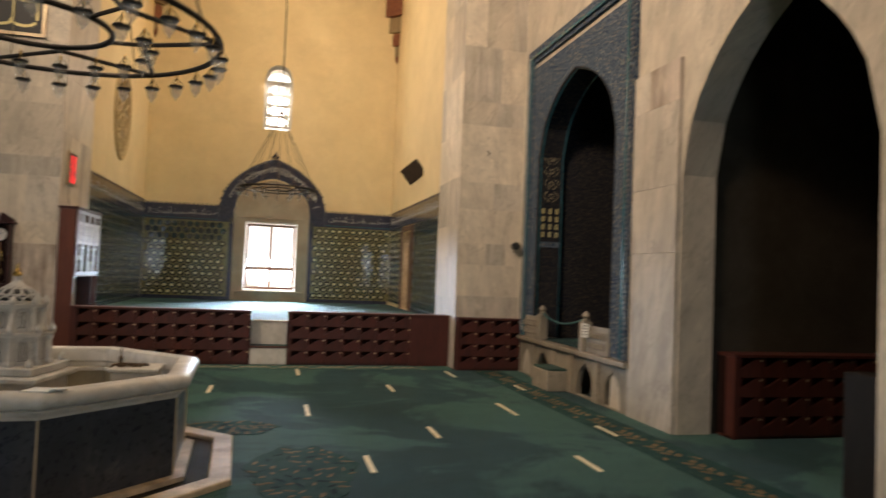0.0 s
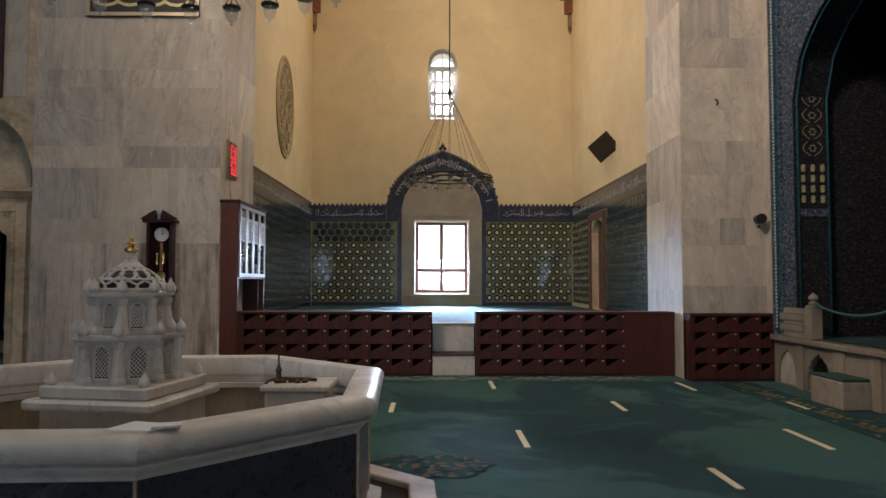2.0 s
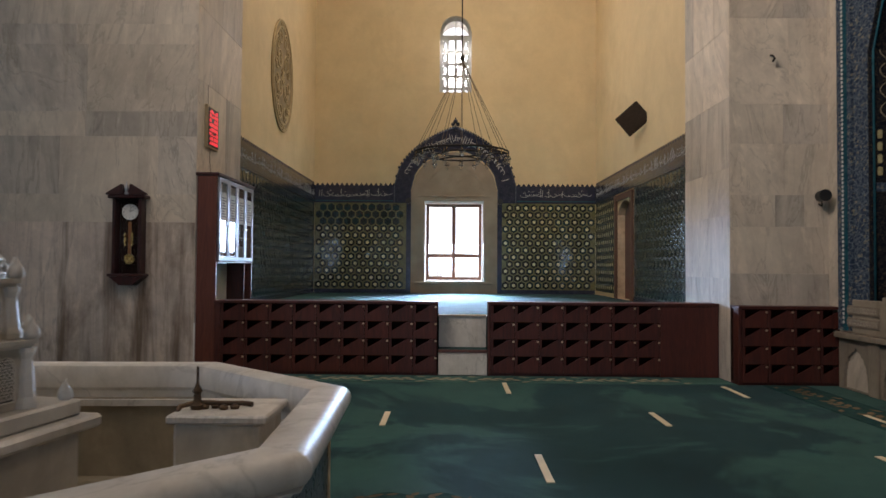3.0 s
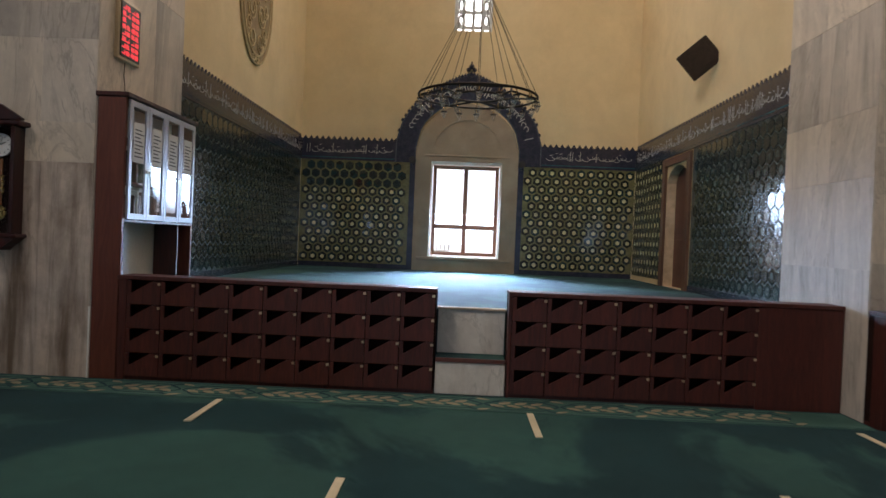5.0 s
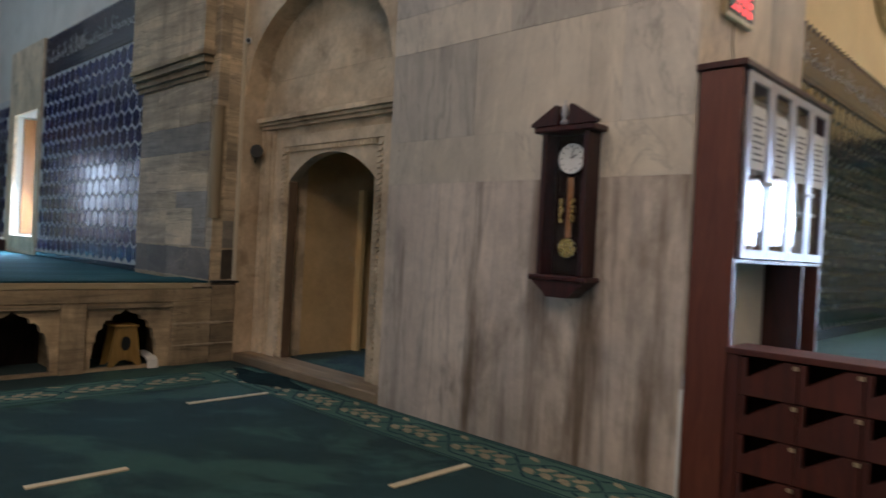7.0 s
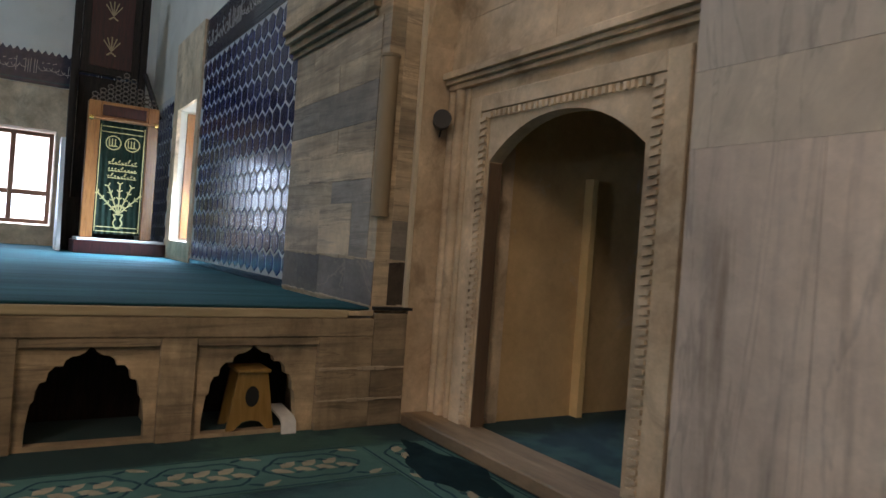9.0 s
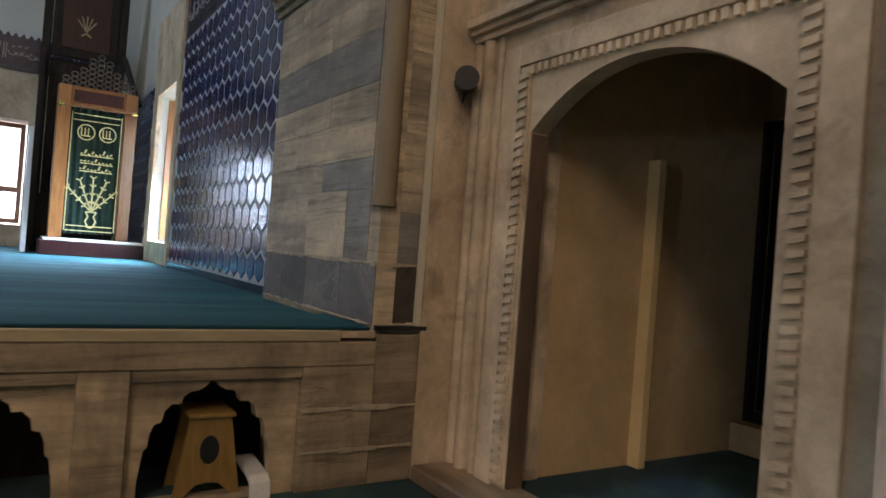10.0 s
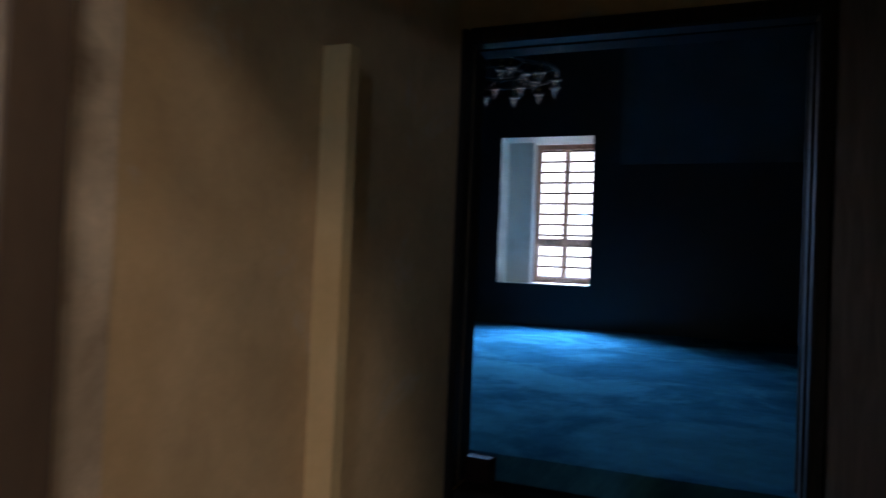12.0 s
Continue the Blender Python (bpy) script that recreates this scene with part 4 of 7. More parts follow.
for i in range(4):
    a = 12.655 + i * 0.39
    b = a + 0.382
    f = bmesh.new()
    for y0, y1, z0, z1 in ((a, a + 0.055, 1.48, 2.59), (b - 0.055, b, 1.48, 2.59), (a + 0.056, b - 0.056, 1.48, 1.535), (a + 0.056, b - 0.056, 2.535, 2.59)):
        box(f, -2.985, y0, z0, -2.962, y1, z1, 0.002)
    d = part("glass_door", f, M_ALU, t, "silver-painted door frame")
    g = part("pane", boxed(-2.978, a + 0.056, 1.536, -2.972, b - 0.056, 2.534), M_PANE, d)
    g.visible_shadow = False
    n = part("notice", boxed(-2.9705, a + 0.085, 2.02, -2.969, b - 0.075, 2.40), M_PAPER, d, "white paper notice with lines of small print")
    lines = bmesh.new()
    for k in range(8):
        box(lines, -2.9685, a + 0.11, 2.07 + k * 0.036, -2.968, b - 0.10 - 0.03 * (k % 3), 2.082 + k * 0.036)
    part("printed_text", lines, M_INK, d)
    knob = bmesh.new()
    rod(knob, (-2.962, (b - 0.03 if i % 2 == 0 else a + 0.03), 1.95), (-2.945, (b - 0.03 if i % 2 == 0 else a + 0.03), 1.95), 0.016, 10)
    part("lock", knob, M_WHITE, d)
random.seed(4)
y = 12.7
while y < 14.1:
    w, h = random.uniform(0.02, 0.05), random.uniform(0.2, 0.3)
    z = random.choice((1.476, 1.839))
    col = random.choice((M_RACK, M_DARKWOOD, M_VELVET, M_PAPER, M_BLACKWOOD))
    tagged(part("book", boxed(-3.2, y, z, -3.05, y + w, z + h, 0.003), col), "hardback book standing on the bookcase shelf", "book", "books in the bookcase")
    y += w + random.choice((0.004, 0.004, 0.09))

# ---- regulator clock on the pier ----
CX, CY = -4.11, WALL - 0.006
t = thing("wall_clock", (CX, CY, 1.15), "dark mahogany pendulum wall clock with a broken pediment", "clock")
for x0, x1, y0, nm in ((CX - 0.19, CX - 0.15, 0.15, "case_side"), (CX + 0.15, CX + 0.19, 0.15, "case_side"), (CX - 0.149, CX + 0.149, 0.02, "case_back")):
    part(nm, boxed(x0, CY - y0, 1.30, x1, CY, 2.28, 0.004), M_RACK_IN if nm == "case_back" else M_DARKWOOD, t)
part("bottom_board", boxed(CX - 0.24, CY - 0.18, 1.262, CX + 0.24, CY, 1.299, 0.01), M_DARKWOOD, t)
part("top_board", boxed(CX - 0.245, CY - 0.18, 2.281, CX + 0.245, CY, 2.325, 0.01), M_DARKWOOD, t)
b = bmesh.new()
prism(b, [(CX - 0.22, CY - 0.16, 1.261), (CX + 0.22, CY - 0.16, 1.261), (CX + 0.12, CY - 0.16, 1.185), (CX + 0.09, CY - 0.16, 1.15),
          (CX - 0.09, CY - 0.16, 1.15), (CX - 0.12, CY - 0.16, 1.185)], (0, 0.16, 0))
part("base_moulding", b, M_DARKWOOD, t)
for s in (-1, 1):
    b = bmesh.new()
    prism(b, [(CX + s * 0.265, CY - 0.185, 2.326), (CX + s * 0.045, CY - 0.185, 2.326), (CX + s * 0.045, CY - 0.185, 2.455), (CX + s * 0.065, CY - 0.185, 2.465),
              (CX + s * 0.265, CY - 0.185, 2.345)], (0, 0.045, 0))
    part("pediment_half", b, M_DARKWOOD, t)
b = lathe(bmesh.new(), [(0.022, 0), (0.03, 0.02), (0.012, 0.04), (0.026, 0.075), (0.02, 0.11), (0.006, 0.14), (0.004, 0.17)], (CX, CY - 0.165, 2.326), 12)
part("finial", b, M_ALU, t, "turned silvered finial", True)
b = prism(bmesh.new(), [(CX - 0.20, CY - 0.139, 2.326), (CX + 0.20, CY - 0.139, 2.326), (CX + 0.05, CY - 0.139, 2.425), (CX, CY - 0.139, 2.40), (CX - 0.05, CY - 0.139, 2.425)], (0, 0.13, 0))
part("pediment_back", b, M_DARKWOOD, t)
part("dial", rod(bmesh.new(), (CX, CY - 0.06, 2.11), (CX, CY - 0.045, 2.11), 0.105, 28), M_WHITE, t, "white enamel clock dial")
b = bmesh.new()
for k in range(12):
    a = k * math.pi / 6
    rod(b, (CX + 0.088 * math.sin(a), CY - 0.0615, 2.11 + 0.088 * math.cos(a)), (CX + 0.075 * math.sin(a), CY - 0.0615, 2.11 + 0.075 * math.cos(a)), 0.0035, 4)
part("hour_marks", b, M_BLACK, t)
b = bmesh.new()
rod(b, (CX, CY - 0.064, 2.11), (CX + 0.045, CY - 0.064, 2.135), 0.004, 5)
rod(b, (CX, CY - 0.066, 2.11), (CX + 0.02, CY - 0.066, 2.18), 0.003, 5)
part("hands_of_clock", b, M_BLACK, t)
part("pendulum_rod", boxed(CX - 0.022, CY - 0.055, 1.56, CX + 0.022, CY - 0.047, 1.98, 0.002), M_ORANGE, t)
part("pendulum_bob", rod(bmesh.new(), (CX, CY - 0.07, 1.49), (CX, CY - 0.05, 1.49), 0.068, 24), M_BRASS, t, "round brass pendulum bob")
for s in (-1, 1):
    part("weight", rod(bmesh.new(), (CX + s * 0.046, CY - 0.085, 1.66), (CX + s * 0.046, CY - 0.085, 1.83), 0.016, 12), M_BRASS, t, "brass clock weight")
part("door_glass", boxed(CX - 0.148, CY - 0.142, 1.302, CX + 0.148, CY - 0.138, 2.278), M_CASEGLASS, t).visible_shadow = False

# ---- prayer-time board ----
t = thing("prayer_time_board", (-3.27, 13.1, 3.05), "electronic board with red lit digits in a gilt frame", "led board")
part("board_frame", boxed(-3.268, 12.88, 3.03, -3.22, 13.33, 3.62, 0.008), M_BRASS_TAG, t, "gilt frame")
part("panel", boxed(-3.219, 12.91, 3.06, -3.212, 13.30, 3.59), M_BLACK, t)
b = bmesh.new()
random.seed(9)
for j in range(8):
    z = 3.085 + j * 0.062
    for y0 in (12.94, 13.02, 13.12, 13.20):
        if random.random() < 0.9:
            box(b, -3.2115, y0, z, -3.2105, y0 + 0.062, z + 0.012)
            box(b, -3.2115, y0 + random.choice((0.0, 0.045)), z + 0.014, -3.2105, y0 + random.choice((0.05, 0.062)), z + 0.04)
tagged(part("digits", b, M_LED, t, "glowing red digits"), kind="stuff")
b = pipe(bmesh.new(), [(-3.262, 13.1, 3.03), (-3.262, 13.09, 2.9), (-3.262, 13.12, 2.78), (-3.262, 13.14, 2.646)], 0.006, 5)
part("cable", b, M_BLACK, t)
part("upper_cable", pipe(bmesh.new(), [(-3.262, 13.0, 3.62), (-3.262, 12.99, 3.9)], 0.006, 5), M_BLACK, t)

# ---- fountain ----
FC = Vector((-1.80, 6.20, 0))


def octagon(r, z, turn=25.0):
    return [(FC.x + r / math.cos(math.pi / 8) * math.cos(radians(turn + 45 * i)), FC.y + r / math.cos(math.pi / 8) * math.sin(radians(turn + 45 * i)), z) for i in range(8)]


def octagon_segment(bm, i, profile):
    """One of eight straight lengths of a kerb; profile of (inradius, z), closed."""
    rows = []
    for k in (i, (i + 1) % 8):
        rows.append([bm.verts.new(octagon(r, z)[k]) for r, z in profile])
    n = len(profile)
    bm.faces.new(rows[0])
    bm.faces.new(rows[1][::-1])
    for j in range(n):
        bm.faces.new((rows[0][j], rows[1][j], rows[1][(j + 1) % n], rows[0][(j + 1) % n]))
    return bm


t = thing("fountain", FC, "octagonal marble ablution fountain with dark panels and a white rim", "fountain")
for i in range(8):
    p = part("side_panel", octagon_segment(bmesh.new(), i, [(1.352, 0.05), (1.352, 0.66), (1.30, 0.66), (1.30, 0.05)]), M_MARBLE_DARK, t, "dark veined marble panel")
    c = bmesh.new()
    v = octagon(1.355, 0.05)[i]
    rod(c, v, (v[0], v[1], 0.66), 0.008, 8)
    part("corner_post", c, M_STONE, t)
    nose = [(1.392 + 0.062 * math.cos(a), 0.791 + 0.056 * math.sin(a)) for a in [math.pi / 2 - k * math.pi / 8 for k in range(9)]]
    cove = [(1.418 - 0.03 * math.sin(a), 0.722 - 0.016 + 0.016 * math.cos(a)) for a in [k * math.pi / 8 for k in range(5)]]
    rim = [(1.262, 0.72), (1.262, 0.815), (1.272, 0.838), (1.292, 0.847)] + nose + [(1.40, 0.732), (1.418, 0.727)] + cove + [(1.385, 0.70), (1.372, 0.69), (1.366, 0.684), (1.360, 0.676), (1.360, 0.662), (1.28, 0.662), (1.28, 0.70)]
    part("rim", octagon_segment(bmesh.new(), i, rim), M_MARBLE_WHITE, t, "smooth worn white marble rim", True)
    part("inner_wall", octagon_segment(bmesh.new(), i, [(1.298, 0.22), (1.298, 0.66), (1.268, 0.66), (1.268, 0.22)]), M_BASIN, t, "stained brown basin wall")
    part("inner_ledge", octagon_segment(bmesh.new(), i, [(1.267, 0.62), (1.267, 0.655), (1.235, 0.655), (1.235, 0.62)]), M_MARBLE_WHITE, t)
part("basin_floor", prism(bmesh.new(), octagon(1.29, 0.05), (0, 0, 0.17)), M_BASIN, t)
part("plinth", prism(bmesh.new(), octagon(1.44, 0.0), (0, 0, 0.049)), M_STONE, t)
# drain gutter round the foot, open towards the row beside the rim
for i in range(8):
    part("gutter_kerb", octagon_segment(bmesh.new(), i, [(1.62, 0.0), (1.62, 0.04), (1.63, 0.05), (1.79, 0.05), (1.80, 0.04), (1.80, 0.0)]), M_STONE, t, "pale stone gutter kerb")
    # Shallow bed; a near-black colour replaces the shade of a deeper channel.
    part("gutter_bed", octagon_segment(bmesh.new(), i, [(1.445, 0.0), (1.445, 0.012), (1.619, 0.012), (1.619, 0.0)]), M_CORRIDOR, t, "shallow gutter bed, darkened for the shade of a deep channel")
# tap stand
for c in (FC + Vector((0.90, 0.50, 0)),):
    part("tap_block", boxed(c.x - 0.19, c.y - 0.18, 0.22, c.x + 0.19, c.y + 0.18, 0.735, 0.012), M_MARBLE_WHITE, t)
    part("tap_slab", boxed(c.x - 0.215, c.y - 0.205, 0.736, c.x + 0.215, c.y + 0.205, 0.772, 0.008), M_MARBLE_WHITE, t)
    b = lathe(bmesh.new(), [(0.028, 0), (0.032, 0.02), (0.018, 0.035), (0.016, 0.07), (0.024, 0.08), (0.012, 0.10), (0.006, 0.12), (0.005, 0.19)], (c.x - 0.13, c.y - 0.06, 0.7725), 12)
    pipe(b, [(c.x - 0.21, c.y - 0.12, 0.747), (c.x - 0.19, c.y - 0.10, 0.792), (c.x - 0.13, c.y - 0.06, 0.803), (c.x - 0.03, c.y - 0.03, 0.793), (c.x + 0.05, c.y + 0.01, 0.787), (c.x + 0.10, c.y + 0.0, 0.784)], 0.012, 8)
    for k in range(4):
        lathe(b, [(0.018, 0), (0.022, 0.012), (0.012, 0.022)], (c.x - 0.10 + 0.045 * k, c.y - 0.05 + 0.018 * math.sin(k * 2.1), 0.7725), 7)
    part("tap", b, M_BRONZE, t, "corroded bronze tap and pipe", True)

# carved tower in the basin
TC = Vector((-1.74, 6.08, 0.0))
t = thing("fountain_tower", (TC.x, TC.y, 0.22), "white marble miniature domed tower with pierced windows standing in the basin", "fountain tower")
part("pedestal", boxed(TC.x - 0.35, TC.y - 0.35, 0.10, TC.x + 0.35, TC.y + 0.35, 0.77, 0.01), M_MARBLE_WHITE, t)
part("slab", boxed(TC.x - 0.42, TC.y - 0.42, 0.771, TC.x + 0.42, TC.y + 0.42, 0.835, 0.016), M_MARBLE_WHITE, t)
part("upper_slab", boxed(TC.x - 0.355, TC.y - 0.355, 0.836, TC.x + 0.355, TC.y + 0.355, 0.915, 0.012), M_MARBLE_WHITE, t)


def ngon(n, r, z, turn):
    return [(TC.x + r * math.cos(radians(turn) + 2 * math.pi * i / n), TC.y + r * math.sin(radians(turn) + 2 * math.pi * i / n), z) for i in range(n)]


def onion(r, h):
    """Profile of a small bulbous stone knob."""
    return [(r * 0.7, 0), (r * 0.95, h * 0.08), (r, h * 0.25), (r * 0.8, h * 0.5), (r * 0.35, h * 0.72), (r * 0.22, h * 0.85), (r * 0.06, h)]


for n, r, z0, z1, name in ((8, 0.285, 0.916, 1.186, "lower_storey"), (8, 0.218, 1.226, 1.458, "upper_storey")):
    part(name, prism(bmesh.new(), ngon(n, r, z0, 22.5), (0, 0, z1 - z0)), M_MARBLE_WHITE, t)
    part("cornice", prism(bmesh.new(), ngon(n, r + 0.030, z1 + 0.001, 22.5), (0, 0, 0.014)), M_MARBLE_WHITE, t)
    part("upper_cornice", prism(bmesh.new(), ngon(n, r + 0.052, z1 + 0.016, 22.5), (0, 0, 0.022)), M_MARBLE_WHITE, t)
    h = z1 - z0
    for k in range(n):
        a = radians(22.5) + 2 * math.pi * k / n
        way = Vector((math.cos(a), math.sin(a), 0))
        hub = Vector((TC.x, TC.y, 0))
        b = lathe(bmesh.new(), [(0.052, 0), (0.052, 0.025), (0.040, 0.05), (0.032, h * 0.5), (0.024, h - 0.05), (0.036, h - 0.02), (0.038, h)], hub + way * (r + 0.008) + Vector((0, 0, z0)), 6)
        part("buttress", b, M_MARBLE_WHITE, t, "tapering marble buttress", False)
        b = lathe(bmesh.new(), onion(0.034, 0.10), hub + way * (r + 0.026) + Vector((0, 0, z1 + 0.038)), 10)
        part("pinnacle", b, M_MARBLE_WHITE, t, "", True)
        m = a + math.pi / n
        face = Vector((math.cos(m), math.sin(m), 0))
        side = Vector((-face.y, face.x, 0))
        base = hub + face * (r * math.cos(math.pi / n) + 0.001)
        w, za, zb = r * 0.18, z0 + 0.035, z1 - 0.03
        outline = [base - side * w + Vector((0, 0, za)), base + side * w + Vector((0, 0, za)), base + side * w + Vector((0, 0, zb - w))]
        outline += [base + side * w * math.cos(j * math.pi / 6) + Vector((0, 0, zb - w + w * math.sin(j * math.pi / 6))) for j in range(1, 6)]
        outline += [base - side * w + Vector((0, 0, zb - w))]
        # Not cut through: a black inset gives the shade behind the lattice.
        win = part("pierced_window", prism(bmesh.new(), outline, face * 0.003), M_BLACK, t, "dark pierced lattice window")
        grid = bmesh.new()
        for p, q in zip(outline, outline[1:] + outline[:1]):
            rod(grid, p + face * 0.004, q + face * 0.004, 0.006, 4)
        zz, row = za + 0.012, 0
        while zz < zb - 0.016:
            for j in range(-2, 3):
                u = (j + (0.5 if row % 2 else 0)) * w * 0.46
                if abs(u) < w * 0.95:
                    pp = base + face * 0.003 + side * u + Vector((0, 0, zz))
                    for du in (w * 0.23, -w * 0.23):
                        rod(grid, pp, pp + side * du + Vector((0, 0, 0.014)), 0.0034, 4)
            zz += 0.014
            row += 1
        part("lattice", grid, M_MARBLE_WHITE, win)
DZ = 1.497
rows = [(0.185, 0), (0.192, 0.02), (0.191, 0.05), (0.178, 0.085), (0.150, 0.12), (0.110, 0.145), (0.075, 0.165), (0.05, 0.19)]
part("dome_drum", prism(bmesh.new(), ngon(16, 0.195, DZ - 0.001, 0), (0, 0, 0.014)), M_MARBLE_WHITE, t)
# Solid core, coloured black for the shade inside the openwork.
part("dome", lathe(bmesh.new(), [(r * 0.94, z) for r, z in rows], (TC.x, TC.y, DZ), 24), M_BLACK, t, "dark pierced dome")
b = bmesh.new()
for k in range(12):
    a0 = 2 * math.pi * k / 12
    for s in (-1, 1):
        pipe(b, [(TC.x + r * math.cos(a0 + s * 0.34 * math.sin(i * 1.15)), TC.y + r * math.sin(a0 + s * 0.34 * math.sin(i * 1.15)), DZ + z) for i, (r, z) in enumerate(rows)], 0.0085, 5)
for r, z in (rows[1], rows[3], rows[5]):
    pipe(b, [(TC.x + r * math.cos(2 * math.pi * k / 24), TC.y + r * math.sin(2 * math.pi * k / 24), DZ + z) for k in range(25)], 0.009, 5)
lathe(b, [(0.085, 0.150), (0.072, 0.175), (0.05, 0.195), (0.036, 0.215), (0.030, 0.245), (0.036, 0.252), (0.024, 0.262)], (TC.x, TC.y, DZ), 14)
tagged(part("dome_tracery", b, M_MARBLE_WHITE, t, "white marble openwork"), kind="stuff")
part("finial", lathe(bmesh.new(), [(0.026, 0), (0.042, 0.014), (0.042, 0.03), (0.018, 0.046), (0.028, 0.062), (0.010, 0.078), (0.014, 0.092), (0.003, 0.13)], (TC.x, TC.y, DZ + 0.262), 14), M_BRASS, t, "gilt finial", True)
for x, y in ((-0.305, -0.305), (0.305, -0.305), (0.305, 0.305), (-0.305, 0.305)):
    part("corner_finial", lathe(bmesh.new(), onion(0.034, 0.10), (TC.x + x, TC.y + y, 0.9155), 10), M_MARBLE_WHITE, t, "", True)
t.location, t.scale, t.rotation_euler = (TC.x, TC.y, 0.30), (0.87, 0.87, 0.83), (0, 0, radians(-10))
b = bmesh.new()
prism(b, [(-1.30, 4.86, 0.845), (-1.12, 4.84, 0.845), (-1.08, 4.97, 0.845), (-1.25, 5.02, 0.845)], (0, 0, 0.012))
prism(b, [(-1.12, 4.86, 0.8575), (-1.02, 4.90, 0.8575), (-1.04, 4.97, 0.8575), (-1.12, 4.95, 0.8575)], (0, 0, 0.008))
tagged(part("folded_paper", b, M_PAPER), "folded white paper lying on the fountain rim", "paper")

# ---- windows ----


def backdrop(name, pts, power):
    m = bpy.data.materials.get("bright_sky_outside")
    if m is None:
        m = bpy.data.materials.new("bright_sky_outside")
        m.use_nodes = True
        nt = m.node_tree
        e = nt.nodes.new("ShaderNodeEmission")
        e.inputs[0].default_value, e.inputs[1].default_value = (1.0, 0.99, 0.97, 1), power
        nt.links.new(e.outputs[0], nt.nodes["Material Output"].inputs[0])
    bm = bmesh.new()
    bm.faces.new([bm.verts.new(p) for p in pts])
    me = bpy.data.meshes.new(name)
    bm.to_mesh(me)
    bm.free()
    me.materials.append(m)
    return tagged(new(name, me), "plain bright sky outside the window", "sky", "", "structure")


def casement(name, axis, d, u0, u1, z0, z1, transom, label, bars=0, fw=0.075, wood_mat=None):
    """Wooden four-light window: frame, mullion, transom, panes, and thin grille bars outside."""
    wood_mat = wood_mat or M_WINWOOD
    at = (lambda u, z, k: (d + k, u, z)) if axis == "x" else (lambda u, z, k: (u, d + k, z))
    c = at((u0 + u1) / 2, z0, 0)
    t = thing(name, c, label, "window", "", "structure")

    def bar(a0, b0, a1, b1, k0=-0.03, k1=0.04):
        p, q = at(a0, b0, k0), at(a1, b1, k1)
        return boxed(min(p[0], q[0]), min(p[1], q[1]), min(p[2], q[2]), max(p[0], q[0]), max(p[1], q[1]), max(p[2], q[2]), 0.006)

    um = (u0 + u1) / 2
    part("window_frame", bar(u0, z0, u0 + fw, z1), wood_mat, t)
    part("window_frame", bar(u1 - fw, z0, u1, z1), wood_mat, t)
    part("window_frame", bar(u0 + fw, z1 - fw, u1 - fw, z1), wood_mat, t)
    part("window_frame", bar(u0 + fw, z0, u1 - fw, z0 + fw), wood_mat, t)
    part("mullion", bar(um - 0.045, z0 + fw, um + 0.045, z1 - fw, -0.025, 0.035), wood_mat, t)
    part("transom", bar(u0 + fw, transom - 0.05, um - 0.046, transom + 0.05, -0.025, 0.035), wood_mat, t)
    part("transom", bar(um + 0.046, transom - 0.05, u1 - fw, transom + 0.05, -0.025, 0.035), wood_mat, t)
    for a, b2 in ((u0 + fw, um - 0.046), (um + 0.046, u1 - fw)):
        for lo, hi in ((z0 + fw, transom - 0.051), (transom + 0.051, z1 - fw)):
            p = part("pane", bar(a, lo, b2, hi, 0.0, 0.004), M_PANE, t)
            p.visible_shadow = False
    for k in range(bars):
        z = z0 + (z1 - z0) * (k + 0.5) / bars
        part("grille_bar", bar(u0 + 0.02, z - 0.017, u1 - 0.02, z + 0.017, 0.10, 0.13), M_IRON, t)
    return t


casement("window_1", "y", 21.76, -0.54, 0.925, 1.08, 3.08, 1.72, "wooden four-light window in a deep whitewashed reveal")
backdrop("backdrop_iwan", [(-3.5, 24.5, -0.5), (4, 24.5, -0.5), (4, 24.5, 10), (-3.5, 24.5, 10)], 3.2)
t = thing("window_2", (0.21, 21.4, 5.93), "arched plaster window with small glass lights high in the wall", "window", "", "structure")
b = bmesh.new()
line = arch_line(-0.2, 0.62, 7.5, 0.42, 14)
prof_o, prof_i = [(-0.2, 5.93)] + line + [(0.62, 5.93)], [(-0.12, 5.93)] + [(u, z) for u, z in arch_line(-0.12, 0.54, 7.5, 0.33, 14)] + [(0.54, 5.93)]
strip(b, [(u, 21.38, z) for u, z in prof_i], [(u, 21.38, z) for u, z in prof_o], (0, 0.04, 0))
part("window_frame", b, M_JOINT, t)
b = bmesh.new()
for z in (7.42, 7.36, 7.02, 6.7, 6.38, 6.05):
    box(b, -0.12, 21.385, z - 0.038, 0.54, 21.415, z + 0.038)
for x in (0.0, 0.21, 0.42):
    box(b, x - 0.034, 21.386, 5.94, x + 0.034, 21.414, 7.36)
for x in (0.21,):
    box(b, x - 0.012, 21.386, 7.44, x + 0.012, 21.414, 7.82)
for k in range(4):
    for x in (-0.06, 0.48):
        for s in range(8):
            a0, a1 = s * math.pi / 4, (s + 1) * math.pi / 4
            c = (x, 21.4, 6.2 + k * 0.33)
            rod(b, (c[0] + 0.055 * math.cos(a0), c[1], c[2] + 0.12 * math.sin(a0)), (c[0] + 0.055 * math.cos(a1), c[1], c[2] + 0.12 * math.sin(a1)), 0.03, 4)
part("plaster_tracery", b, M_JOINT, t)
part("pane", boxed(-0.19, 21.425, 5.94, 0.61, 21.43, 7.88), M_PANE, t).visible_shadow = False

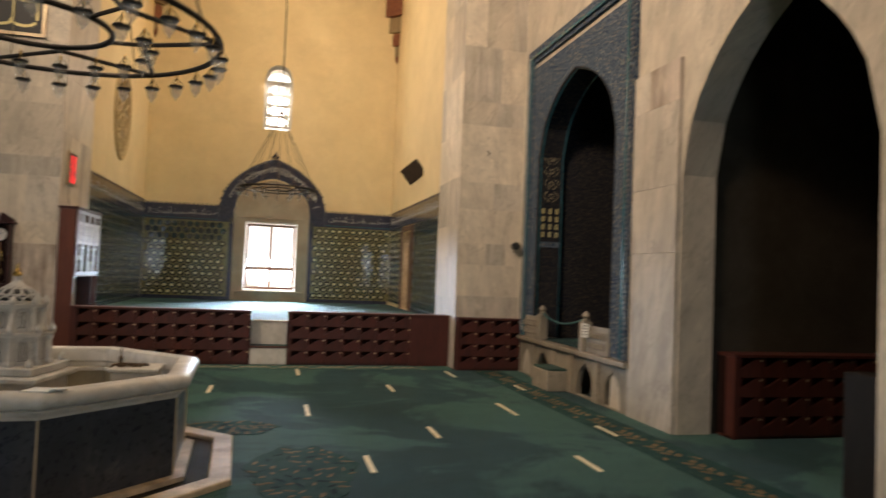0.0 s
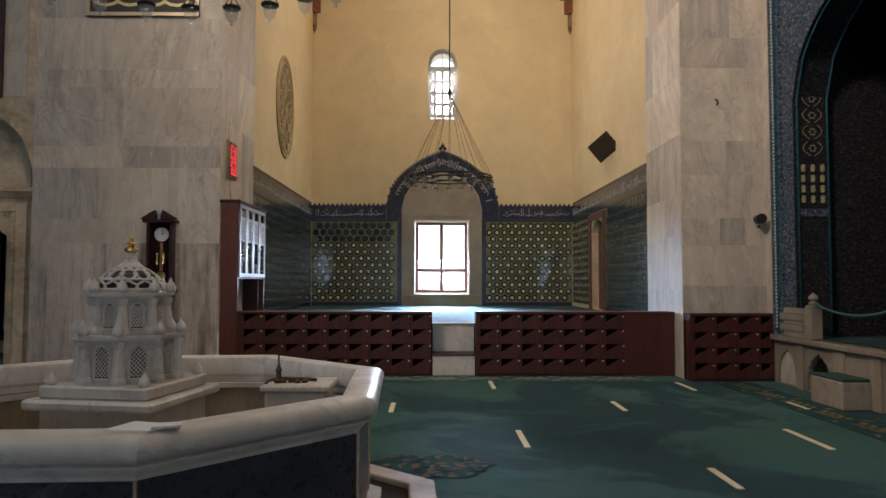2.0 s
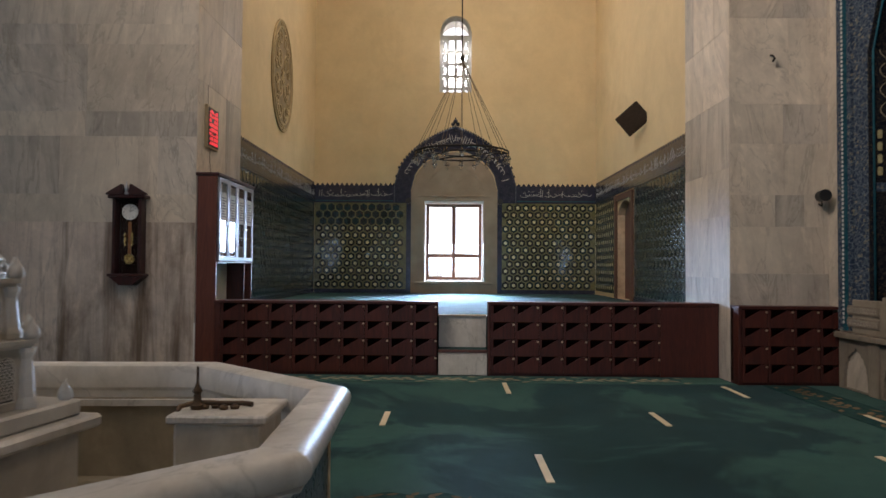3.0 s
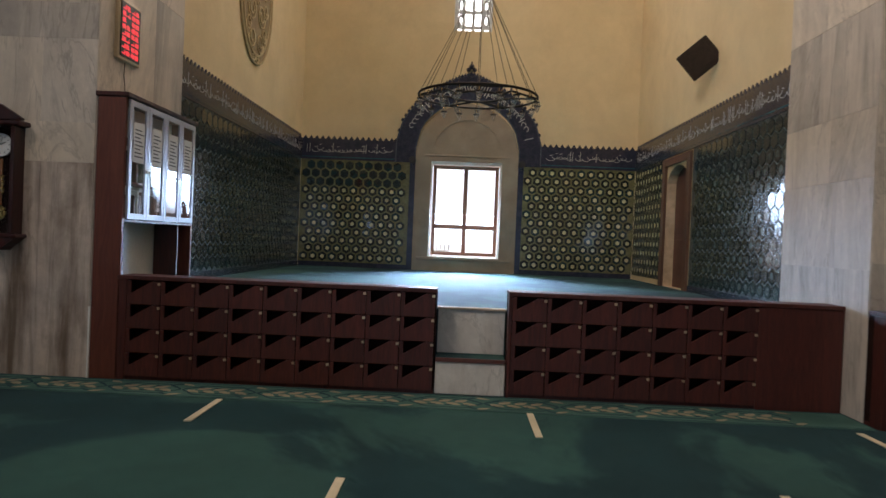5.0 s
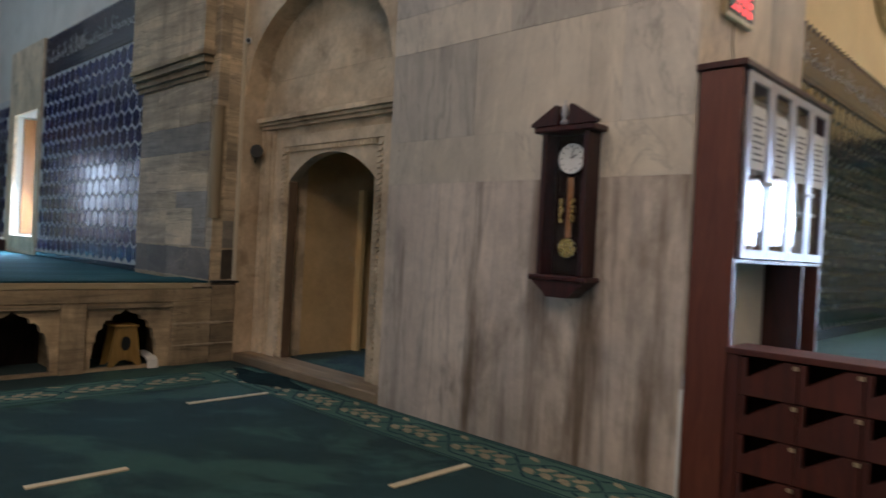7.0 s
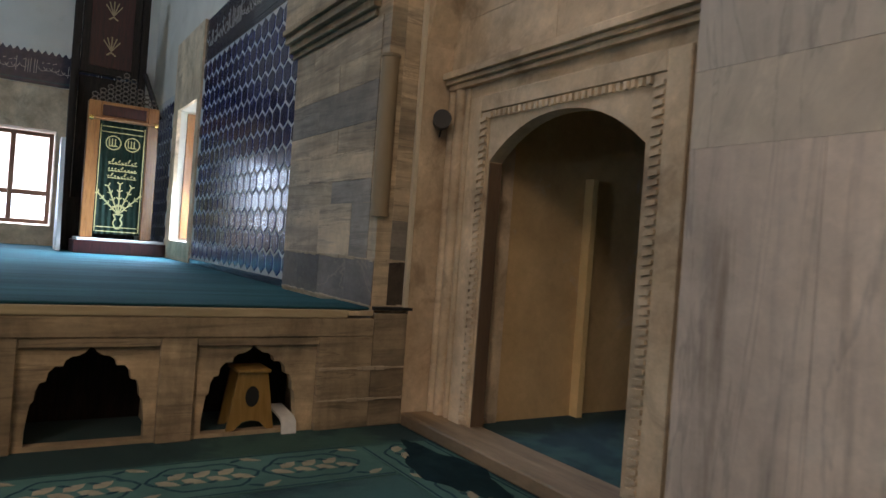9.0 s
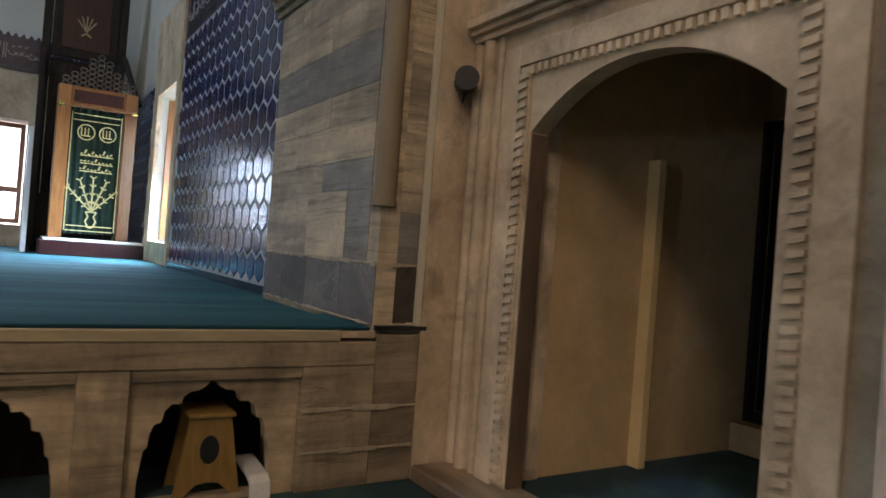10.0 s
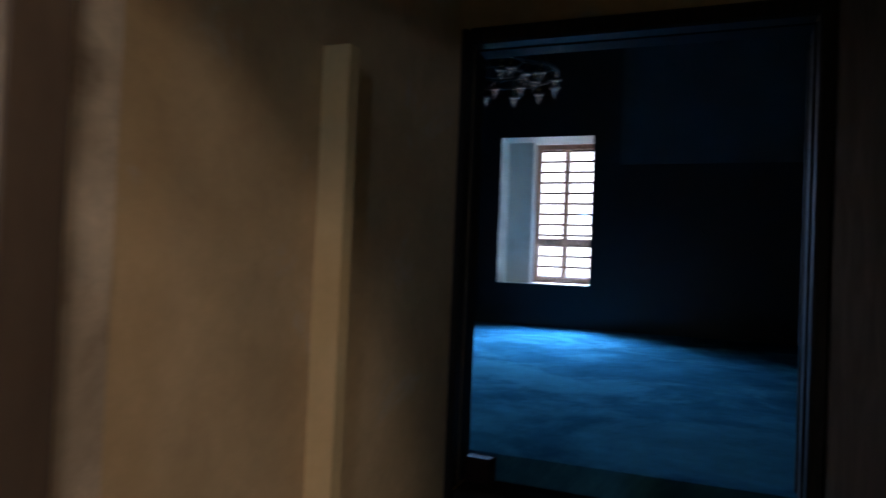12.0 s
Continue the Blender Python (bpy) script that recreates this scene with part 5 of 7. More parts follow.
casement("window_3", "x", -20.98, 9.12, 10.6, 1.33, 3.27, 1.98, "wooden four-light window at the far end of the prayer hall", 0, 0.08)
backdrop("backdrop_prayer", [(-23.5, 5, -0.5), (-23.5, 15, -0.5), (-23.5, 15, 9), (-23.5, 5, 9)], 3.2)
casement("window_4", "y", 12.98, -17.33, -15.87, 1.24, 3.6, 2.1, "wooden window in a bright reveal beside the blue tiles")
backdrop("backdrop_prayer_north", [(-20, 15.2, -0.5), (-13.5, 15.2, -0.5), (-13.5, 15.2, 9), (-20, 15.2, 9)], 3.2)
tagged(part("carved_shutter", boxed(-17.345, 12.56, 1.26, -17.30, 12.9, 3.58, 0.006), M_ORANGE), "open carved wooden shutter folded into the window reveal", "shutter")
structure("window_splay", boxed(-10.455, 23.36, 1.165, -10.03, 23.74, 3.505), M_WHITEWASH, "white splayed window reveal", "reveal")
casement("window_5", "y", 23.55, -10.02, -8.985, 1.18, 3.49, 1.86, "wooden window with outside grille bars in the side room", 13, 0.085)
backdrop("backdrop_side_room", [(-13, 26, -1), (-6, 26, -1), (-6, 26, 8), (-13, 26, 8)], 3.0)
backdrop("backdrop_south", [(-3, -11, -0.5), (4, -11, -0.5), (4, -11, 8), (-3, -11, 8)], 3.0)
casement("window_6", "y", -8.8, -0.53, 0.93, 1.08, 3.27, 1.9, "wooden four-light window of the opposite iwan")
# white garden chair outside the iwan window
structure("terrace", boxed(-3.4, 22.2, 0.2, 3.8, 24.4, 0.95), M_STONE, "stone terrace outside the window", "terrace")
t = thing("garden_chair", (-0.35, 22.75, 0.95), "white plastic garden chair outside the window", "chair")
part("seat", boxed(-0.57, 22.55, 1.15, -0.13, 22.95, 1.18, 0.01), M_WHITE, t)
for x in (-0.55, -0.15):
    for y in (22.57, 22.93):
        part("leg", rod(bmesh.new(), (x, y, 0.95), (x, y, 1.15), 0.018, 8), M_WHITE, t)
b = pipe(bmesh.new(), [(-0.55, 22.93, 1.18), (-0.56, 22.97, 1.48), (-0.45, 22.98, 1.57), (-0.25, 22.98, 1.57), (-0.14, 22.97, 1.48), (-0.15, 22.93, 1.18)], 0.02, 8)
for x in (-0.45, -0.35, -0.25):
    rod(b, (x, 22.94, 1.18), (x, 22.98, 1.56), 0.015, 6)
part("backrest", b, M_WHITE, t)

# ---- side iwan: tile dado, inscription band, window niche ----


def ribbon(bm, pts, w, lift, flat):
    """A flat stroke along pts; flat turns (u, z) into a place."""
    for (u0, z0), (u1, z1) in zip(pts, pts[1:]):
        d = math.hypot(u1 - u0, z1 - z0) or 1
        nu, nz = -(z1 - z0) / d * w / 2, (u1 - u0) / d * w / 2
        prism(bm, [flat(u0 - nu, z0 - nz), flat(u1 - nu, z1 - nz), flat(u1 + nu, z1 + nz), flat(u0 + nu, z0 + nz)], lift)


def strokes(bm, u0, u1, z0, z1, flat, lift, seed, w=0.011):
    """Unreadable lettering: uprights and low bows in a row."""
    rng = random.Random(seed)
    h, u = z1 - z0, u0
    while u < u1 - 0.12:
        k = rng.random()
        if k < 0.4:
            ribbon(bm, [(u, z0 + h * 0.15), (u + 0.01, z1 - h * rng.uniform(0, 0.25))], w, lift, flat)
            u += rng.uniform(0.03, 0.07)
        else:
            r = rng.uniform(0.05, 0.10)
            c = z0 + h * rng.uniform(0.25, 0.5)
            ribbon(bm, [(u + r - r * math.cos(a), c - h * 0.2 * math.sin(a) + h * 0.1) for a in [math.pi * i / 5 for i in range(6)]], w, lift, flat)
            if rng.random() < 0.5:
                ribbon(bm, [(u + r * 0.7, c + h * 0.3), (u + r * 1.4, c + h * 0.36)], w, lift, flat)
            u += 2 * r * 0.62
    return bm


def band(name, axis, d, out, u0, u1, z0, z1, seed, crest=True):
    """Dark glazed inscription band, standing out of the wall, with pale strokes and a toothed crest."""
    s = 1 if out > 0 else -1
    flat = (lambda u, z: (d + out + s * 0.0005, u, z)) if axis == "x" else (lambda u, z: (u, d + out + s * 0.0005, z))
    lift = (s * 0.004, 0, 0) if axis == "x" else (0, s * 0.004, 0)
    a, b = (d + s * 0.001, d + out)
    bm = boxed(min(a, b), u0, z0, max(a, b), u1, z1) if axis == "x" else boxed(u0, min(a, b), z0, u1, max(a, b), z1)
    ob = structure(name, bm, M_BAND, "dark blue glazed inscription band", "tile band")
    h = z1 - z0
    part("lettering", strokes(bmesh.new(), u0 + 0.1, u1 - 0.1, z0 + h * 0.25, z1 - h * 0.15, flat, lift, seed), M_SCRIPT, ob, "pale raised lettering strokes")
    bm = bmesh.new()
    ribbon(bm, [(u0 + 0.01, z0 + h * 0.12), (u1 - 0.01, z0 + h * 0.12)], 0.02, lift, flat)
    part("lower_line", bm, M_TURQ, ob)
    if crest:
        bm, u = bmesh.new(), u0 + 0.06
        flat0 = (lambda u, z: (d + s * 0.002, u, z)) if axis == "x" else (lambda u, z: (u, d + s * 0.002, z))
        while u < u1 - 0.05:
            prism(bm, [flat0(u - 0.05, z1), flat0(u + 0.05, z1), flat0(u + 0.028, z1 + 0.035), flat0(u, z1 + 0.075), flat0(u - 0.028, z1 + 0.035)],
                  (out * 0.8, 0, 0) if axis == "x" else (0, out * 0.8, 0))
            u += 0.125
        part("crest", bm, M_BAND, ob)
    return ob


BZ0, BZ1 = 3.06, 3.50
band("band_back_west", "y", IB, -0.03, IL + 0.032, -1.36, BZ0, BZ1, 1)
band("band_back_east", "y", IB, -0.03, 1.79, IR - 0.032, BZ0, BZ1, 2)
band("band_west", "x", IL, 0.03, 14.52, IB, BZ0, BZ1, 3)
band("band_east", "x", IR, -0.03, 13.92, IB, BZ0, BZ1, 4)


def hexagon(r, d, depth, turn=30):
    return [(r * math.cos(radians(turn + 60 * i)), r * math.sin(radians(turn + 60 * i))) for i in range(6)]


def hex_mesh(name, axis, s, w, mats, core, core_mat, thick=0.008):
    """A six-sided glazed tile facing along axis (sign s), with a lighter core when core is set."""
    bm = bmesh.new()
    R = w / math.sqrt(3)
    place = (lambda u, z, k: (s * k, u, z)) if axis == "x" else (lambda u, z, k: (u, s * k, z))
    rim = [bm.verts.new(place(u, z, 0)) for u, z in hexagon(R, 0, 0)]
    top = [bm.verts.new(place(u, z, thick)) for u, z in hexagon(R * 0.955, 0, 0)]
    for i in range(6):
        bm.faces.new((rim[i], rim[(i + 1) % 6], top[(i + 1) % 6], top[i]))
    if core:
        mid = [bm.verts.new(place(u, z, thick)) for u, z in hexagon(R * core, 0, 0)]
        for i in range(6):
            bm.faces.new((top[i], top[(i + 1) % 6], mid[(i + 1) % 6], mid[i]))
        f = bm.faces.new(mid)
        f.material_index = core_mat
    else:
        bm.faces.new(top)
    bmesh.ops.recalc_face_normals(bm, faces=bm.faces)
    me = bpy.data.meshes.new(name)
    bm.to_mesh(me)
    bm.free()
    for m in mats:
        me.materials.append(m)
    return me


def hex_field(name, axis, d, s, u0, u1, z0, z1, pitch, size, plain_above, label, backing, mats, core, limit=300, near=None, skip=None):
    """A dado of six-sided tiles on a paler bed; the first 300 from `near` are single tiles, the rest one joined mesh."""
    a, b = d + s * 0.001, d + s * 0.012
    bm = boxed(min(a, b), u0, z0, max(a, b), u1, z1) if axis == "x" else boxed(u0, min(a, b), z0, u1, max(a, b), z1)
    bed = structure(name, bm, backing, label, "tile dado")
    full, bare = hex_mesh("tile", axis, s, size, mats, core, 1), hex_mesh("tile", axis, s, size, mats[:1], 0, 0)
    rng = random.Random(name)
    spots, row, z = [], 0, z0 + pitch * 0.55
    while z < z1 - pitch * 0.45:
        u = u0 + pitch * (0.55 if row % 2 == 0 else 1.05)
        while u < u1 - pitch * 0.45:
            if not (skip and skip(u, z)):
                spots.append((u, z))
            u += pitch
        row += 1
        z += pitch * 0.866
    if near is not None:
        spots.sort(key=lambda p: abs(p[0] - near))
    rest = []
    for i, (u, z) in enumerate(spots):
        me = bare if z > plain_above else full
        if i < limit:
            t = new("tile", me)
            t.location = (d + s * 0.012, u, z) if axis == "x" else (u, d + s * 0.012, z)
            t.rotation_euler = (rng.uniform(-0.012, 0.012), rng.uniform(-0.012, 0.012), rng.uniform(-0.012, 0.012))
            t.parent = bed
        else:
            rest.append((u, z, me))
    if rest:
        bm = bmesh.new()
        for u, z, me in rest:
            n = len(bm.verts)
            bm.from_mesh(me)
            bm.verts.ensure_lookup_table()
            bmesh.ops.translate(bm, verts=bm.verts[n:], vec=(d + s * 0.012, u, z) if axis == "x" else (u, d + s * 0.012, z))
        tagged(part("further_tiles", bm, mats, bed), kind="stuff")
    return bed


DZ0, DZ1 = PLAT + 0.10, BZ0
HEX = (M_TILE_DK, M_TILE_GOLD)
LAB = "dark green glazed hexagonal tiles with gilded centres"
hex_field("dado_back_west", "y", IB, -1, IL + 0.02, -1.0, DZ0, DZ1, 0.208, 0.172, 2.55, LAB, M_TILE_OLIVE, HEX, 0.47)
hex_field("dado_back_east", "y", IB, -1, 1.4, IR - 0.02, DZ0, DZ1, 0.208, 0.172, 9, LAB, M_TILE_OLIVE, HEX, 0.47)
hex_field("dado_west", "x", IL, 1, 14.52, IB - 0.02, DZ0, DZ1, 0.208, 0.185, 2.45, LAB, M_TILE_BED, HEX2, 0.5, 300, 14.5)
hex_field("dado_east_front", "x", IR, -1, 13.92, 17.55, DZ0, DZ1, 0.208, 0.185, 2.6, LAB, M_TILE_BED, HEX2, 0.5, 300, 14.0)
hex_field("dado_east_rear", "x", IR, -1, 19.15, IB - 0.02, DZ0, DZ1, 0.208, 0.185, 9, LAB, M_TILE_OLIVE, HEX, 0.47)
for nm, bmx in (("skirting_west", boxed(IL + 0.001, 14.52, PLAT, IL + 0.025, IB - 0.03, DZ0)), ("skirting_east", boxed(IR - 0.025, 13.92, PLAT, IR - 0.001, 17.55, DZ0)),
                ("skirting_back_west", boxed(IL + 0.03, IB - 0.025, PLAT, -0.99, IB - 0.001, DZ0)), ("skirting_back_east", boxed(1.39, IB - 0.025, PLAT, IR - 0.03, IB - 0.001, DZ0))):
    structure(nm, bmx, M_BAND, "dark glazed skirting tiles", "baseboard")

# stone surround of the window, under an outer pointed arch of glazed lettering
NX = 0.20
bm = bmesh.new()
wall_holes(bm, "y", IB - 0.05, IB - 0.001, -0.91, 1.30, PLAT, 3.2, [rect_hole(-0.57, 0.955, 1.05, 3.11)])
ws = structure("window_surround", bm, M_STONE_WIN, "worn limestone window surround", "surround")
bm = prism(bmesh.new(), [(u, IB - 0.04, z) for u, z in [(-0.91, 3.201)] + arch_line(-0.91, 1.30, 3.35, 1.02, 20, 0.25) + [(1.30, 3.201)]], (0, 0.039, 0))
part("tympanum", bm, M_STONE_WIN, ws)
inn, outl = arch_line(-0.55, 0.94, 3.30, 0.72, 18, 0.2), arch_line(-0.62, 1.01, 3.30, 0.80, 18, 0.2)
part("inner_arch", strip(bmesh.new(), [(u, IB - 0.062, z) for u, z in inn], [(u, IB - 0.062, z) for u, z in outl], (0, 0.021, 0)), M_STONE_WIN, ws)
part("hood_line", boxed(-0.72, IB - 0.065, 3.215, 1.12, IB - 0.042, 3.25, 0.004), M_STONE_WIN, ws)
part("sill", boxed(-0.80, IB - 0.10, 0.98, 1.19, IB - 0.051, 1.045, 0.008), M_STONE_WIN, ws)

bm = bmesh.new()
for a, b in ((-1.03, -0.912), (1.302, 1.42)):
    box(bm, a, IB - 0.03, PLAT, b, IB - 0.001, BZ0)
frame_in = [(-0.912, BZ0)] + arch_line(-0.912, 1.302, 3.38, 1.06, 24, 0.25) + [(1.302, BZ0)]
frame_out = [(-1.36, BZ0)] + arch_line(-1.36, 1.79, 3.50, 1.50, 24, 0.8) + [(1.79, BZ0)]
strip(bm, [(u, IB - 0.04, z) for u, z in frame_in], [(u, IB - 0.04, z) for u, z in frame_out], (0, 0.039, 0))
ga = structure("glazed_arch", bm, M_BAND, "pointed arch band of dark glazed lettering tiles", "tile band")
mid = [((a[0] + b[0]) / 2, (a[1] + b[1]) / 2) for a, b in zip(frame_in, frame_out)]
bm, rng = bmesh.new(), random.Random(5)
for i in range(2, len(mid) - 2):
    (u, z), (u2, z2) = mid[i], mid[i + 1]
    tu, tz = u2 - u, z2 - z
    n = math.hypot(tu, tz)
    tu, tz = tu / n, tz / n
    for k in range(2):
        a = k * 0.5 * n
        p = (u + tu * a, z + tz * a)
        L = rng.uniform(0.10, 0.17)
        fl = lambda q, r: (q, IB - 0.0405, r)
        if rng.random() < 0.5:
            ribbon(bm, [(p[0] - tz * -L * 0.6, p[1] + tu * -L * 0.6), (p[0] + tz * -L * 0.8, p[1] - tu * -L * 0.8)], 0.018, (0, -0.004, 0), fl)
        else:
            ribbon(bm, [(p[0] + tu * 0.06 * math.cos(q) - tz * 0.05 * math.sin(q), p[1] + tz * 0.06 * math.cos(q) + tu * 0.05 * math.sin(q)) for q in [j * 0.9 for j in range(6)]], 0.016, (0, -0.004, 0), fl)
part("lettering", bm, M_SCRIPT, ga, "pale raised lettering strokes")
for line in (frame_in, frame_out):
    bm = bmesh.new()
    ribbon(bm, [(u + (NX - u) * (0.012 if line is frame_out else -0.012), z) for u, z in line], 0.022, (0, -0.006, 0), lambda q, r: (q, IB - 0.041, r))
    part("edge_bead", bm, M_TURQ_DULL, ga)
bm = bmesh.new()
for i in range(1, len(frame_out) - 2):
    (u, z), (u2, z2) = frame_out[i], frame_out[i + 1]
    for k in (0.0, 0.5):
        lathe(bm, [(0.03, 0), (0.035, 0.03), (0.018, 0.055), (0.004, 0.075)], (u + (u2 - u) * k, IB - 0.03, z + (z2 - z) * k - 0.01), 6)
part("crest", bm, M_BAND, ga)
bm = lathe(bmesh.new(), [(0.05, 0), (0.03, 0.06), (0.05, 0.09), (0.03, 0.12)], (0.215, IB - 0.05, 4.9), 8)
for x, z, r in ((0.15, 5.09, 0.05), (0.28, 5.09, 0.05), (0.215, 5.16, 0.06)):
    bmesh.ops.create_uvsphere(bm, u_segments=8, v_segments=6, radius=r, matrix=Matrix.Translation((x, IB - 0.05, z)))
rod(bm, (0.215, IB - 0.05, 5.18), (0.215, IB - 0.05, 5.26), 0.02, 6)
part("finial", bm, M_BAND, ga, "dark trefoil finial")

# door niche in the east wall
t = thing("niche_door", (IR + 0.14, 18.36, PLAT), "closed red-brown wooden door in a stone niche of the iwan", "door", "", "structure")
part("leaf", boxed(IR + 0.16, 17.785, PLAT, IR + 0.21, 18.945, 2.86, 0.006), M_RACK_DOOR, t)
for z0, z1 in ((0.95, 1.6), (1.7, 2.5)):
    part("panel", boxed(IR + 0.14, 17.95, z0, IR + 0.159, 18.78, z1, 0.008), M_RACK_DOOR, t)
bm = bmesh.new()
for y0, y1 in ((17.6, 17.779), (18.951, 19.12)):
    box(bm, IR - 0.05, y0, PLAT, IR - 0.001, y1, 3.03, 0.006)
box(bm, IR - 0.05, 17.78, 2.9, IR - 0.001, 18.95, 3.03, 0.006)
structure("niche_door_surround", bm, M_REDSTONE, "reddish stone door surround", "surround")

# oval medallion on the west wall
t = thing("plaster_medallion", (IL, 17.7, 5.35), "oval carved plaster medallion with scrolling relief", "medallion")
MY, MZ, RY, RZ = 17.70, 5.34, 0.86, 1.14
part("ground", prism(bmesh.new(), [(IL + 0.002, MY + RY * math.cos(a), MZ + RZ * math.sin(a)) for a in [i * math.pi / 20 for i in range(40)]], (0.012, 0, 0)), M_MEDALLION, t)
for k in (1.0, 0.88):
    part("rim", pipe(bmesh.new(), [(IL + 0.02, MY + k * RY * math.cos(a), MZ + k * RZ * math.sin(a)) for a in [i * math.pi / 20 for i in range(41)]], 0.022, 6), M_RELIEF, t)
bm = bmesh.new()
for sy in (-1, 1):
    for sz in (-1, 1):
        for cy, cz, r, tw in ((0.30, 0.25, 0.22, 1.6), (0.25, 0.66, 0.19, 1.4), (0.55, 0.12, 0.14, 1.3), (0.5, 0.5, 0.14, 1.5), (0.1, 0.9, 0.1, 1.2)):
            pts = []
            for i in range(13):
                a = i / 12 * tw * 2 * math.pi
                rr = r * (1 - 0.65 * i / 12)
                pts.append((IL + 0.022, MY + sy * (cy * RY + rr * math.cos(a)), MZ + sz * (cz * RZ + rr * math.sin(a))))
            pipe(bm, pts, 0.018, 5)
for a in range(8):
    q = a * math.pi / 4
    rod(bm, (IL + 0.022, MY, MZ), (IL + 0.022, MY + 0.14 * math.cos(q), MZ + 0.17 * math.sin(q)), 0.022, 5)
tagged(part("scrollwork", bm, M_RELIEF, t, "carved scrolling relief"), kind="stuff")

# loudspeaker panel hung askew on the east wall
t = thing("loudspeaker", (3.62, 16.85, 4.5), "dark square loudspeaker hung askew on the yellow wall", "loudspeaker")
part("cabinet", boxed(3.62 - 0.3, 16.85 - 0.07, 4.5 - 0.26, 3.62 + 0.3, 16.85 + 0.01, 4.5 + 0.26, 0.015), M_SPEAKER, t)
part("grille", boxed(3.62 - 0.22, 16.85 - 0.08, 4.5 - 0.19, 3.62 + 0.22, 16.85 - 0.071, 4.5 + 0.19, 0.004), M_SPEAKER, t)
part("bracket", rod(bmesh.new(), (3.62, 16.86, 4.5), (3.62, 17.15, 4.5), 0.02, 6), M_IRON, t)
t.location.z, t.rotation_euler, t.scale = 4.3, (0, radians(-38), radians(-28)), (0.88, 0.88, 0.88)

# painted stalactite ends in the back corners
for x, s in ((IL, 1), (IR, -1)):
    t = thing("painted_stalactite", (x, IB, 8.6), "red painted stalactite end in the iwan's upper corner", "stalactite")
    for k, (r, z0, z1) in enumerate(((0.10, 8.55, 8.9), (0.20, 8.9, 9.3), (0.32, 9.3, 9.8), (0.46, 9.8, 10.4))):
        bm = bmesh.new()
        prism(bm, [(x, IB, z1), (x + s * r, IB, z1), (x, IB - r, z1)], (0, 0, -(z1 - z0) * 0.96))
        part("tier", bm, M_REDPAINT if k % 2 else M_BLUEPAINT, t)
    part("tip", lathe(bmesh.new(), [(0.004, 0), (0.05, 0.12), (0.075, 0.22)], (x + s * 0.04, IB - 0.04, 8.33), 8), M_REDPAINT, t)

# ---- hanging ring lamps ----


def lamp_mesh(k=1.0):
    """One oil-lamp glass: cup, brass collar and three wires, hanging from its origin."""
    cup = lathe(bmesh.new(), [(0.004, -0.245), (0.014, -0.236), (0.010, -0.222), (0.030, -0.208), (0.043, -0.18), (0.050, -0.14), (0.055, -0.10)], (0, 0, 0), 10)
    wires = bmesh.new()
    lathe(wires, [(0.062, -0.118), (0.068, -0.112), (0.068, -0.104), (0.062, -0.098)], (0, 0, 0), 10)
    for i in range(3):
        a = 2 * math.pi * i / 3
        rod(wires, (0.062 * math.cos(a), 0.062 * math.sin(a), -0.1), (0, 0, -0.012), 0.0035, 4)
    stem = bmesh.new()
    rod(stem, (0, 0, 0), (0, 0, -0.085), 0.006, 6)
    rod(stem, (0, 0, -0.085), (0, 0, -0.12), 0.013, 6)
    out = []
    for nm, bm, m in (("glass_cup", cup, M_GLASS), ("wire_holder", wires, M_IRON), ("stem", stem, M_BRASS)):
        bmesh.ops.scale(bm, verts=bm.verts, vec=(k, k, k))
        bmesh.ops.recalc_face_normals(bm, faces=bm.faces)
        me = bpy.data.meshes.new(nm)
        bm.to_mesh(me)
        bm.free()
        me.materials.append(m)
        for p in me.polygons:
            p.use_smooth = True
        out.append((nm, me))
    return out


def ring_lamp(label, cx, cy, z, R, n_out, n_in, apex, top, size=1.0, bar=0.02, ropes=8, star=6):
    t = thing("chandelier", (cx, cy, z), label, "chandelier")
    at = lambda r, a, h=0.0: (cx + r * math.cos(a), cy + r * math.sin(a), z + h)
    for nm, r in (("outer_ring", R), ("inner_ring", R * 0.42)):
        part(nm, pipe(bmesh.new(), [at(r, 2 * math.pi * i / 48) for i in range(49)], bar, 8), M_IRON, t)
    for i in range(star):
        a = 2 * math.pi * i / star
        b = bmesh.new()
        rod(b, at(R, a), at(R * 0.62, a + math.pi / star, 0.05), bar * 0.85, 6)
        part("zigzag_bar", b, M_IRON, t)
        b = bmesh.new()
        rod(b, at(R * 0.62, a + math.pi / star, 0.05), at(R, a + 2 * math.pi / star), bar * 0.85, 6)
        part("zigzag_bar", b, M_IRON, t)
        b = bmesh.new()
        rod(b, at(R * 0.62, a + math.pi / star, 0.05), at(R * 0.42, a + math.pi / star), bar * 0.8, 6)
        part("spoke", b, M_IRON, t)
    for i in range(ropes):
        a = 2 * math.pi * (i + 0.5) / ropes
        part("suspension_wire", rod(bmesh.new(), at(R, a), (cx, cy, apex), 0.0055, 5), M_ROPE, t)
    part("main_cable", rod(bmesh.new(), (cx, cy, apex), (cx, cy, top), 0.016, 6), M_IRON, t)
    part("cable_knot", lathe(bmesh.new(), [(0.01, -0.05), (0.05, 0), (0.04, 0.06), (0.012, 0.12)], (cx, cy, apex), 8), M_IRON, t)
    lamps = [(R, 2 * math.pi * i / n_out, 0.0) for i in range(n_out)] + [(R * 0.62, 2 * math.pi * (i + 0.5) / n_in, 0.04) for i in range(n_in)]
    for r, a, h in lamps:
        first = None
        for nm, me in LAMPS[size]:
            o = new(nm if first else "lamp_glass", me)
            if first is None:
                first = o
                o.parent, o.location = t, Vector(at(r, a, h - bar)) - Vector((cx, cy, z))
            else:
                o.parent = first
    return t


